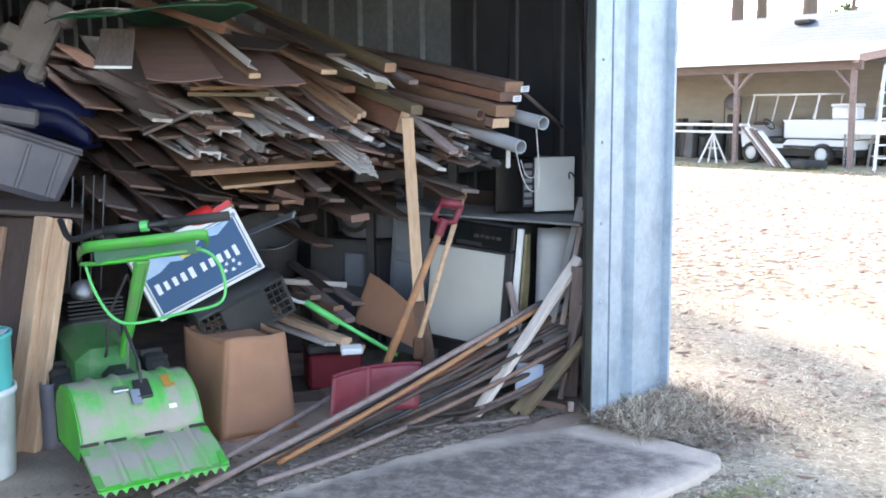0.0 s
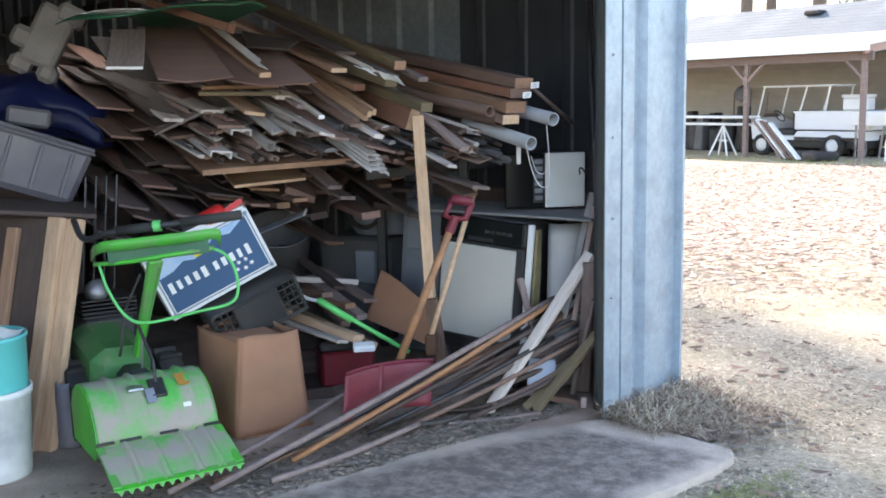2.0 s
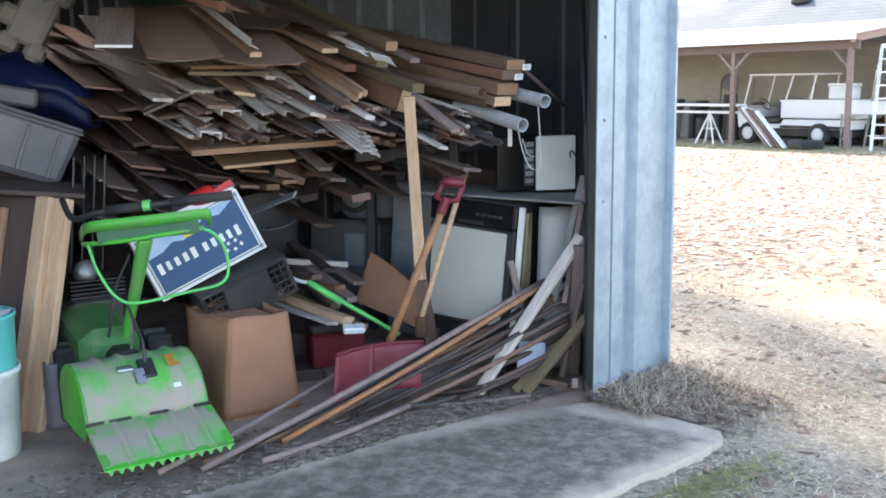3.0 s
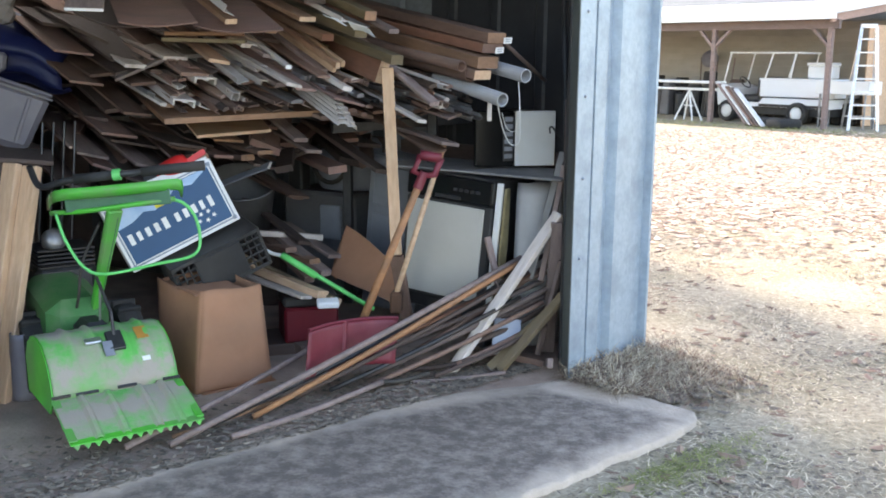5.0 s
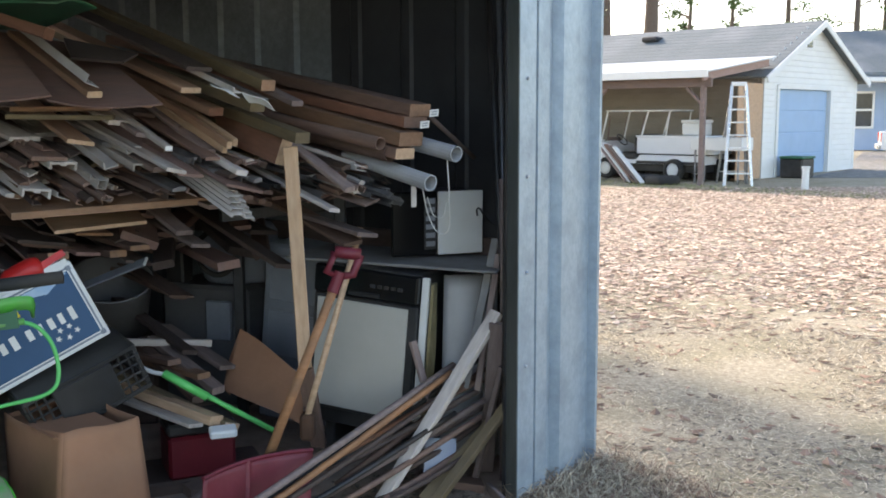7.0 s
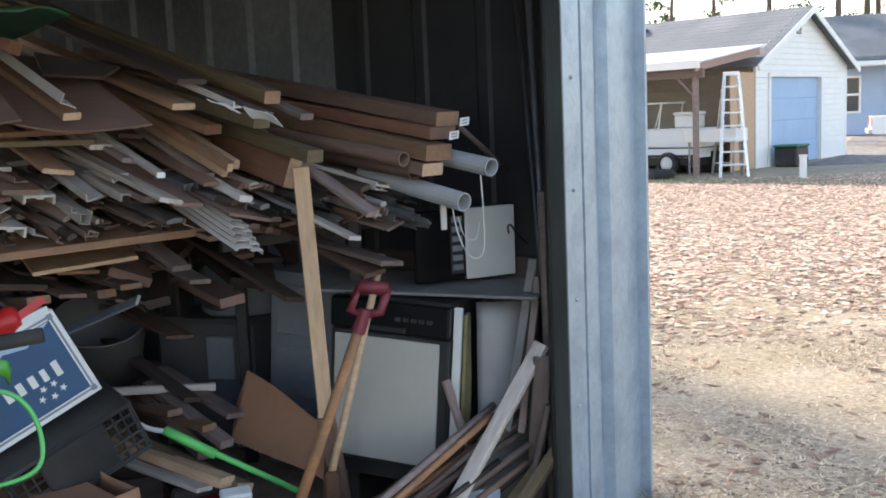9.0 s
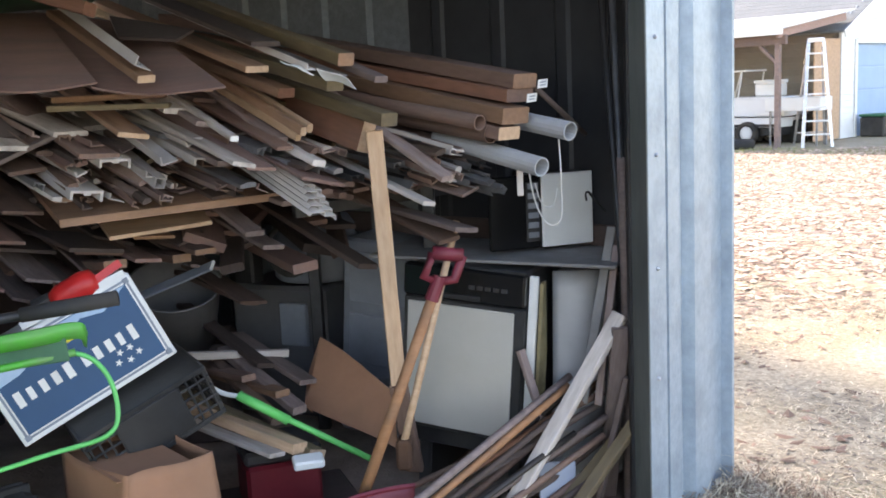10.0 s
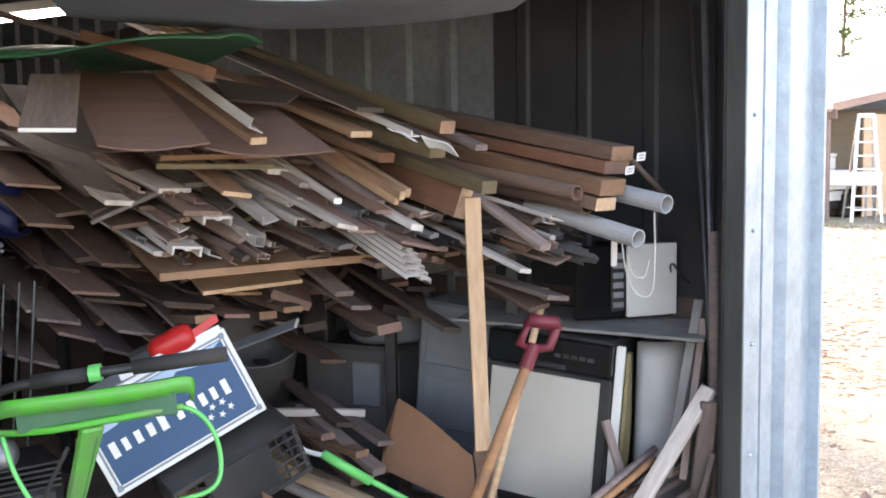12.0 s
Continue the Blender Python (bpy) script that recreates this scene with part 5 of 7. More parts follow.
sheet("panel_board", (-1.779, 4.95, 1.128), (-1.591, 5, 1.151), (-2.448, 5.9, 1.376), (-2.439, 5.6, 1.386), 0.02, 0.0, DARKWOOD, "dark panel board with a pale edge under others")
sheet("panel_board", (-1.611, 4.7, 1.379), (-1.457, 4.72, 1.386), (-2.039, 5.4, 1.597), (-2.214, 5.2, 1.618), 0.014, 0.0, DARKWOOD, "black panel with a light rim at the end of the pile")
plank((-1.279, 4.66, 1.39), (-1.711, 5.1, 1.491), 0.6, 0.11, 0.016, WHITEWOOD, "pale painted board end in the pile", 0)
plank((-1.338, 4.9, 0.973), (-1.85, 5.4, 1.036), 0.9, 0.2, 0.014, DARKWOOD, "dark board hanging below the pile", 10)
plank((-1.565, 4.95, 0.86), (-2.122, 5.5, 1.025), 1.0, 0.14, 0.012, GREYWOOD, "dusty grey board hanging below the pile", 16)
plank((-1.349, 5, 0.83), (-1.798, 5.5, 0.976), 1.0, 0.12, 0.012, GREYWOOD, "dusty grey board hanging below the pile", 20)
plank((-1.108, 5.1, 0.903), (-1.456, 5.5, 0.879), 0.6, 0.07, 0.03, BROWN, "brown offcut under the pile", 0, "offcut", PINE)
plank((-1.278, 4.9, 0.922), (-1.575, 5.3, 0.864), 0.4, 0.08, 0.03, BROWN, "short brown block under the pile", 0, "offcut", PINE)
plank((-1.027, 5.2, 0.856), (-1.282, 5.25, 0.756), 0.5, 0.010, 0.06, SLATE, "grey board with a white edge below the pile", 60, "board", LABELWHITE)

# dusty boards drooping under the far end of the pile
DROOPING = (
    plank((-1.804, 4.85, 0.919), (-2.259, 5.3, 1.072), 0.9, 0.16, 0.012, GREYWOOD, "dusty grey board drooping under the pile", 14),
    plank((-1.661, 4.85, 1.021), (-2.132, 5.3, 1.164), 0.9, 0.18, 0.012, MASONITE, "dusty hardboard strip drooping under the pile", 10),
    plank((-1.623, 4.95, 0.786), (-2.076, 5.4, 0.942), 0.9, 0.15, 0.012, GREYWOOD, "dusty grey board drooping under the pile", 22),
    plank((-1.418, 4.95, 0.802), (-1.855, 5.4, 0.918), 0.9, 0.17, 0.012, BROWN, "dusty brown board drooping under the pile", 18),
    plank((-1.196, 5, 0.915), (-1.539, 5.4, 0.942), 0.7, 0.10, 0.014, MASONITE, "brown hardboard offcut under the pile", 6),
    plank((-0.983, 5, 0.941), (-1.3, 5.4, 0.942), 0.7, 0.08, 0.02, BROWN, "brown board under the plywood", 0, "plank", PINE),
    plank((-0.943, 5.4, 0.663), (-1.197, 5.6, 0.717), 0.5, 0.07, 0.02, BROWN, "brown batten in the shadow under the pile", 10),
    plank((-1.97, 5, 0.741), (-2.431, 5.4, 0.846), 0.8, 0.14, 0.012, GREYWOOD, "dusty grey board drooping under the pile", 12),
    plank((-0.722, 4.95, 0.955), (-0.968, 5.3, 1.001), 0.6, 0.08, 0.016, GREYWOOD, "grey board end under the plywood", 5),
    plank((-0.414, 5.1, 0.848), (-0.802, 5.5, 0.998), 0.8, 0.09, 0.02, DARKWOOD, "dark board sloping under the pile", 10),
    plank((-1.539, 4.8, 1.127), (-1.932, 5.2, 1.261), 0.8, 0.14, 0.012, BROWN, "brown panel strip at the end of the pile", 8),
    plank((-1.763, 4.75, 1.271), (-2.203, 5.2, 1.419), 0.9, 0.16, 0.012, BROWN, "brown panel strip at the end of the pile", 8),
    plank((-1.762, 4.65, 1.411), (-2.226, 5.1, 1.573), 0.9, 0.18, 0.010, MASONITE, "hardboard strip at the end of the pile", 6),
)

# wide dusty boards hanging low under the far half of the pile
plank((-1.557, 4.980, 0.850), (-2.217, 5.690, 1.015), 0.9, 0.20, 0.012, GREYWOOD, "wide dusty grey board drooping under the pile", 16)
plank((-1.363, 5.020, 0.943), (-2.023, 5.730, 1.108), 0.9, 0.22, 0.012, BROWN, "wide dusty brown board drooping under the pile", 10)
plank((-1.747, 4.920, 0.844), (-2.407, 5.630, 1.009), 0.9, 0.20, 0.012, MASONITE, "wide dusty hardboard drooping under the pile", 20)
plank((-1.659, 5.000, 0.967), (-2.319, 5.710, 1.132), 0.9, 0.24, 0.012, DARKWOOD, "wide dark board drooping under the pile", 12)
plank((-1.851, 4.900, 0.931), (-2.511, 5.610, 1.096), 0.9, 0.20, 0.012, GREYWOOD, "wide dusty grey board drooping under the pile", 18)
plank((-1.203, 5.100, 0.985), (-1.863, 5.810, 1.150), 0.9, 0.16, 0.012, PINE, "pine board with a pale end under the plywood", 6)
plank((-1.063, 5.250, 0.840), (-1.723, 5.960, 1.005), 0.9, 0.14, 0.012, GREYWOOD, "grey board hanging under the plywood", 14)
plank((-0.920, 5.350, 0.674), (-1.580, 6.060, 0.839), 0.9, 0.12, 0.012, BROWN, "brown batten hanging under the plywood", 8)
plank((-1.965, 4.950, 0.752), (-2.625, 5.660, 0.917), 0.9, 0.20, 0.012, GREYWOOD, "wide dusty grey board drooping under the pile", 22)


def small_trims():
    """Short pale and dark trim ends filling the near face of the pile."""
    rnd = random.Random(77)
    for k in range(105):
        u = rnd.random()
        x = -1.42 + 1.42 * u
        z = rnd.uniform(1.13 + 0.03 * u, 1.40 - 0.12 * u)
        if -0.40 < x < -0.20:
            continue
        a = Vector((x, 4.64 + rnd.uniform(-0.05, 0.12), z))
        d = (RISE + Vector((rnd.gauss(0, 0.05), rnd.gauss(0, 0.05), rnd.gauss(0, 0.03)))).normalized()
        w = rnd.uniform(0.022, 0.055)
        mt = rnd.choice((BROWN, PINKTRIM, MASONITE, WHITEWOOD, WHITEWOOD, VINYL, ALU, PINKTRIM, DARKWOOD))
        shape = rnd.choice((ell(w, 0.02, 0.004), c_trim(w, 0.022, 0.004), [(-w / 2, 0), (w / 2, 0), (w / 2, 0.012), (0, 0.018), (-w / 2, 0.014)]))
        profile(a, a + d, rnd.uniform(0.5, 1.1), shape, mt, "narrow grooved lath offcut in the pile", rnd.uniform(-25, 25), "lath_offcut")


small_trims()

# ---- tiller ----
def tiller():
    """Walk-behind cultivator: tine hood with hinged flap, engine cowl, wheels, stem and handlebar."""
    t = empty("garden_tiller", (-0.95, 3.445, 0.0), "bright green rotary garden tiller, dusty, parked with handlebar up", "tiller", turn=43)
    # hood: arc over the tines
    arc = [(0.245, 0.185), (0.27, 0.25), (0.315, 0.31), (0.375, 0.35), (0.45, 0.37), (0.53, 0.36), (0.60, 0.32), (0.64, 0.25)]

    def hood_at(u, v):
        k = v * (len(arc) - 1)
        i = min(int(max(k, 0)), len(arc) - 2)
        f = k - i
        y = arc[i][0] + (arc[i + 1][0] - arc[i][0]) * f
        z = arc[i][1] + (arc[i + 1][1] - arc[i][1]) * f
        ridge = 0.011 if min(abs(u - c) for c in (0.22, 0.42, 0.66, 0.84)) < 0.025 else 0.0
        return (-0.225 + 0.45 * u, y, z + ridge)
    hood = part("hood", sheet_bm(40, 14, hood_at, 0.004), DUSTGREEN, t, "dusty ribbed green tine hood", smooth=True)
    for s in (-1, 1):
        bm = bmesh.new()
        pts = [(y, z) for y, z in arc] + [(0.62, 0.12), (0.30, 0.12)]
        f = bm.faces.new([bm.verts.new((s * 0.227, y, z)) for y, z in pts])
        r = bmesh.ops.extrude_face_region(bm, geom=[f])
        bmesh.ops.translate(bm, vec=(s * 0.005, 0, 0), verts=[v for v in r["geom"] if isinstance(v, bmesh.types.BMVert)])
        bmesh.ops.recalc_face_normals(bm, faces=bm.faces)
        part("side_plate", bm, GREEN, t)

    def flap_at(u, v):
        ridge = 0.011 if min(abs(u - c) for c in (0.22, 0.42, 0.66, 0.84)) < 0.025 else 0.0
        return (-0.235 + 0.47 * u, 0.01 + 0.235 * v, 0.10 + 0.082 * v + 0.012 * math.sin(3 * v) + ridge)
    flap = part("flap", sheet_bm(40, 8, flap_at, 0.004), DUSTGREEN, t, "hinged dusty green rear flap", smooth=False)
    part("flap_rim", box(0.475, 0.04, 0.006, (0, 0.02, 0.105), 0.002, pose(0, 0, 0, 18)), GREEN, flap, "clean bright green rim")
    for s in (-1, 1):
        part("flap_rim", box(0.03, 0.24, 0.006, (s * 0.225, 0.125, 0.148), 0.002, pose(0, 0, 0, 19)), GREEN, flap)
    for k in range(13):
        x = -0.216 + 0.036 * k
        bm = bmesh.new()
        v = [bm.verts.new(q) for q in ((x - 0.016, 0.004, 0.102), (x + 0.016, 0.004, 0.102), (x, -0.002, 0.080), (x - 0.016, 0.009, 0.102), (x + 0.016, 0.009, 0.102), (x, 0.003, 0.080))]
        for q in ((0, 1, 2), (5, 4, 3), (0, 3, 4, 1), (1, 4, 5, 2), (2, 5, 3, 0)):
            bm.faces.new([v[i] for i in q])
        part("tooth", bm, GREEN, flap)
    for x0, x1 in ((-0.235, -0.17), (-0.15, -0.07), (0.0, 0.07), (0.17, 0.235)):
        part("hinge", sweep([(x0, 0.243, 0.196), (x1, 0.243, 0.196)], 0.006, 8), DARKMETAL, t)
    part("lever", sweep([(0.03, 0.36, 0.34), (0.035, 0.40, 0.44), (0.02, 0.52, 0.56)], 0.0065, 8), DARKMETAL, t)
    part("lever_bracket", box(0.06, 0.09, 0.016, (0.03, 0.35, 0.345), 0.003, pose(0, 0, 0, 35)), DARKMETAL, t)
    part("maker_plate", box(0.036, 0.065, 0.003, (-0.005, 0.315, 0.328), 0.001, pose(0, 0, 0, 45)), STEEL, t, "small scratched metal plate")
    part("latch", box(0.06, 0.03, 0.014, (-0.05, 0.36, 0.352), 0.003, pose(0, 0, 0, 25)), STEEL, t)
    part("sticker", box(0.045, 0.07, 0.002, (0.135, 0.372, 0.357), 0.0005, pose(0, 0, 0, 25)), ORANGE, t, "worn orange sticker")
    part("sticker", box(0.03, 0.018, 0.002, (0.125, 0.285, 0.278), 0.0005, pose(0, 0, 0, 52)), LABELWHITE, t)
    # tines
    for k in range(6):
        x = -0.18 + 0.072 * k
        bm = bmesh.new()
        for j in range(4):
            a = j * math.tau / 4 + k * 0.4
            sweep([(x, 0.43, 0.17), (x, 0.43 + 0.1 * math.cos(a), 0.17 + 0.1 * math.sin(a)), (x + 0.03, 0.43 + 0.14 * math.cos(a + 0.3), 0.17 + 0.14 * math.sin(a + 0.3))], 0.009, 6, bm=bm)
        part("tine", bm, RUST, t)
    part("tine_shaft", sweep([(-0.22, 0.43, 0.17), (0.22, 0.43, 0.17)], 0.02, 10), RUST, t)
    # gearbox, engine and cowl
    part("gearbox", box(0.12, 0.36, 0.16, (0.03, 0.75, 0.28), 0.03), DARKMETAL, t)
    bm = box(0.25, 0.44, 0.20, (0.0, 0.93, 0.38), 0.045)
    for v in bm.verts:
        if v.co.z > 0.45:
            v.co.x *= 0.75
        v.co.z -= 0.35 * max(0, 0.90 - v.co.y)
    part("engine_cowl", bm, SHADED_COWL, t, "dusty green engine cowl, darkened for shade")
    part("engine_block", box(0.26, 0.22, 0.22, (0.05, 1.18, 0.40), 0.03), DARKMETAL, t)
    for k in range(5):
        part("cooling_fin", box(0.24, 0.22, 0.008, (0.05, 1.18, 0.50 + 0.018 * k), 0.002), DARKMETAL, t)
    part("air_filter", lathe([(0.001, 0), (0.045, 0), (0.05, 0.015), (0.05, 0.05), (0.025, 0.06), (0.001, 0.06)], 16), ALU, t, "round grey air filter", m=pose(0.0, 1.15, 0.60, 70, 0, 20), smooth=True)
    for x in (-0.15, 0.24):
        r, w = 0.17, 0.10
        ty = part("tyre", lathe([(0.10, -w / 2), (r * 0.93, -w / 2), (r, -w * 0.25), (r, w * 0.25), (r * 0.93, w / 2), (0.10, w / 2), (0.10, -w / 2)], 24), RUBBER, t, m=pose(x, 0.93, 0.17, 0, 90), smooth=False)
        part("rim", lathe([(0.001, -0.02), (0.10, -0.03), (0.10, 0.03), (0.001, 0.02)], 16), LABELGREY, ty)
        for k in range(14):
            a = k * math.tau / 14
            part("lug", box(0.03, 0.02, w, (0, 0, 0), 0.003, Matrix.Translation((r * math.cos(a), r * math.sin(a), 0)) @ pose(0, 0, 0, 0, 0, math.degrees(a))), RUBBER, ty)
    # stem: twin flat bars, rising to the viewer
    a, b = Vector((0.06, 0.78, 0.30)), Vector((0.10, 0.50, 0.82))
    bm = box((b - a).length, 0.052, 0.03, ((b - a).length / 2, 0, 0), 0.006)
    for v in bm.verts:
        v.co.y *= 0.55 + 0.6 * v.co.x / (b - a).length
    stem = part("stem", bm, GREEN, t, m=frame_of(a, b))
    part("stem_edge", box((b - a).length * 0.9, 0.006, 0.04, ((b - a).length / 2, 0.012, 0.004), 0.002), DARKGREEN, stem)
    part("cable", sweep(smooth_line([(0.0, 0.80, 0.34), (-0.01, 0.68, 0.45), (0.0, 0.63, 0.60), (0.05, 0.55, 0.76)]), 0.006, 6), RUBBER, t)
    part("rod", sweep([(0.05, 0.62, 0.33), (0.055, 0.60, 0.52)], 0.005, 6), STEEL, t)
    # handle panel: curved green channel
    arcp = smooth_line([(-0.10, 0.70, 0.83), (-0.09, 0.60, 0.875), (0.02, 0.52, 0.89), (0.20, 0.42, 0.91), (0.31, 0.40, 0.915), (0.34, 0.43, 0.88)], 5)
    bm = bmesh.new()
    prev = None
    for q in arcp:
        ring = [bm.verts.new(q + Vector((0, dy, dz))) for dy, dz in ((-0.010, -0.022), (0.012, -0.022), (0.014, 0.018), (-0.028, 0.024))]
        if prev:
            for i in range(4):
                bm.faces.new((prev[i], prev[(i + 1) % 4], ring[(i + 1) % 4], ring[i]))
        else:
            bm.faces.new(ring[::-1])
        prev = ring
    bm.faces.new(prev)
    bmesh.ops.recalc_face_normals(bm, faces=bm.faces)
    part("handle_panel", bm, GREEN, t, smooth=True)
    part("cross_bar", sweep(smooth_line([(-0.10, 0.66, 0.80), (0.0, 0.55, 0.815), (0.12, 0.47, 0.835), (0.30, 0.39, 0.86)]), 0.010, 8), GREEN, t, smooth=True)
    part("panel_web", box(0.40, 0.008, 0.06, (0.11, 0.49, 0.855), 0.002, pose(0, 0, 0, 0, -5, -31)), DARKGREEN, t)
    # grips
    part("handlebar", sweep(smooth_line([(-0.14, 0.78, 0.97), (-0.12, 0.70, 0.90), (-0.04, 0.60, 0.93), (0.14, 0.50, 0.955), (0.40, 0.36, 0.985)]), 0.013, 10), DARKMETAL, t, smooth=True)
    part("grip", sweep([(0.20, 0.468, 0.962), (0.28, 0.425, 0.972), (0.41, 0.355, 0.987)], [0.019, 0.021, 0.02], 12), RUBBER, t, "black foam grip", smooth=True)
    part("grip", sweep([(-0.02, 0.59, 0.935), (0.10, 0.52, 0.95)], 0.019, 12), RUBBER, t, smooth=True)
    part("grip_collar", sweep([(0.105, 0.517, 0.951), (0.13, 0.503, 0.954)], 0.023, 12), GREENTUBE, t, "bright green collar")
    # bail loop
    part("bail", sweep(smooth_line([(-0.09, 0.62, 0.80), (-0.07, 0.58, 0.70), (-0.02, 0.53, 0.60), (0.05, 0.48, 0.575), (0.22, 0.40, 0.61), (0.34, 0.34, 0.64), (0.375, 0.34, 0.70), (0.36, 0.36, 0.80), (0.30, 0.40, 0.855), (0.16, 0.46, 0.845)], 6), 0.0065, 8), GREENTUBE, t, "thin bright green safety bail", smooth=True)
    return t


tiller()

# ---- carton with the blue label, upside down on a black crate ----
def label_carton():
    o, r, u = Vector((-1.375, 4.335, 0.462)), Vector((-0.965, 4.60, 0.682)), Vector((-1.495, 4.30, 0.735))
    ex = (r - o).normalized()
    ez = (u - o) - ex * (u - o).dot(ex)
    ez.normalize()
    ey = ez.cross(ex)
    m = Matrix((ex, ey, ez)).transposed().to_4x4()
    m.translation = o
    c = empty("fruit_carton", (0, 0, 0), "white cardboard fruit carton with a blue label, tipped over", "carton")
    c.matrix_basis = m
    w, d, h = 0.525, 0.30, 0.305
    part("body", box(w, d, h, (w / 2, d / 2, h / 2), 0.004), LABELWHITE, c)
    # label: grey rim, blue field, pale sky band
    face = part("label_frame", box(w - 0.03, 0.002, h - 0.03, (w / 2, -0.001, h / 2), 0.0005), LABELGREY, c)
    part("label_line", box(w - 0.045, 0.002, h - 0.045, (w / 2, -0.0025, h / 2), 0.0005), LABELWHITE, c)
    part("label_field", box(w - 0.055, 0.002, h - 0.055, (w / 2, -0.004, h / 2), 0.0005), LABELBLUE, c, "deep blue printed label field")
    bm = bmesh.new()
    line = [(0.03, 0.195), (0.10, 0.20), (0.16, 0.222), (0.21, 0.205), (0.27, 0.222), (0.33, 0.255), (0.40, 0.235), (w - 0.03, h - 0.03)]
    f = bm.faces.new([bm.verts.new((x, -0.0056, z)) for x, z in line + [(0.03, h - 0.03)]])
    r2 = bmesh.ops.extrude_face_region(bm, geom=[f])
    bmesh.ops.translate(bm, vec=(0, 0.002, 0), verts=[v for v in r2["geom"] if isinstance(v, bmesh.types.BMVert)])
    bmesh.ops.recalc_face_normals(bm, faces=bm.faces)
    part("label_sky", bm, LABELSKY, c, "pale blue and white printed mountain band")
    part("label_mark", box(0.07, 0.002, 0.05, (0.25, -0.0066, 0.235), 0.0005), YELLOW, c, "yellow printed mark")
    # lettering as plain bars, and five small stars
    x = 0.045
    for bw, bh in ((0.030, 0.050), (0.026, 0.040), (0.028, 0.040), (0.030, 0.040), (0.032, 0.050), (0, 0), (0.029, 0.040), (0.029, 0.040), (0.029, 0.040), (0.025, 0.040), (0.028, 0.050)):
        if bw:
            part("letter_bar", box(bw * 0.72, 0.0015, bh, (x + bw / 2, -0.0064, 0.135), 0), LABELWHITE, c)
        x += 0.0405 if bw else 0.018
    for sx, sz in ((0.375, 0.098), (0.41, 0.098), (0.357, 0.072), (0.428, 0.072), (0.393, 0.062)):
        bm = bmesh.new()
        bm.faces.new([bm.verts.new((sx + (0.013 if k % 2 == 0 else 0.005) * math.sin(k * math.tau / 10), -0.0066, sz - (0.013 if k % 2 == 0 else 0.005) * math.cos(k * math.tau / 10))) for k in range(10)])
        part("star", bm, LABELWHITE, c)
    for sx, sz in ((0.02, 0.02), (w - 0.02, 0.02), (0.02, h - 0.02), (w - 0.02, h - 0.02)):
        part("corner_stud", box(0.018, 0.004, 0.018, (sx, -0.004, sz), 0.004), LABELGREY, c)
    # torn upper flap with red print
    part("flap", box(0.34, 0.005, 0.026, (w - 0.18, 0.004, h + 0.010), 0.001, pose(0, 0, 0, -8, 3)), LABELWHITE, c, "torn white carton flap")
    part("red_flap", box(0.095, 0.006, 0.026, (w - 0.05, 0.006, h + 0.032), 0.001, pose(0, 0, 0, -8, -6)), RED, c, "bright red carton flap")
    return c


label_carton()
can = empty("red_can", (-1.267, 4.500, 0.900), "bright red plastic can behind the carton", "can")
part("body", lathe([(0.001, -0.05), (0.035, -0.05), (0.045, -0.02), (0.045, 0.06), (0.035, 0.09), (0.001, 0.1)], 20), RED, can, m=pose(0, 0, 0, 0, 62, 15), smooth=True)
part("cap", lathe([(0.001, 0), (0.04, 0), (0.045, 0.06), (0.001, 0.062)], 14), BLACKPLASTIC, can, m=pose(-0.045, 0, -0.025, 0, 242, 15))


def crate():
    """Black plastic crate tipped under the carton: open lattice sides and a base."""
    c = empty("plastic_crate", (-1.02, 4.60, 0.42), "black plastic lattice crate tipped on the cardboard box", "crate")
    c.matrix_basis = pose(-1.10, 4.56, 0.50, 6, -22, 36)
    w, d, h = 0.42, 0.30, 0.17
    for s in (-1, 1):
        for k in range(6):
            tall = 0.016 if k in (0, 5) else 0.007
            part("rail", box(w, 0.010, tall, (0, s * d / 2, -h / 2 + k * h / 5), 0.002), BLACKPLASTIC, c)
            part("rail", box(0.010, d, tall, (s * w / 2, 0, -h / 2 + k * h / 5), 0.002), BLACKPLASTIC, c)
        for k in range(14):
            part("slat", box(0.007, 0.010, h, (-w / 2 + 0.01 + k * (w - 0.02) / 13, s * d / 2, 0), 0.002), BLACKPLASTIC, c)
        for k in range(10):
            part("slat", box(0.010, 0.007, h, (s * w / 2, -d / 2 + 0.01 + k * (d - 0.02) / 9, 0), 0.002), BLACKPLASTIC, c)
    part("panel", box(w * 0.52, 0.008, h * 0.9, (0.0, -d / 2 - 0.004, 0), 0.004), BLACKPLASTIC, c)
    part("base", box(w, d, 0.01, (0, 0, h / 2), 0.003), BLACKPLASTIC, c)


crate()


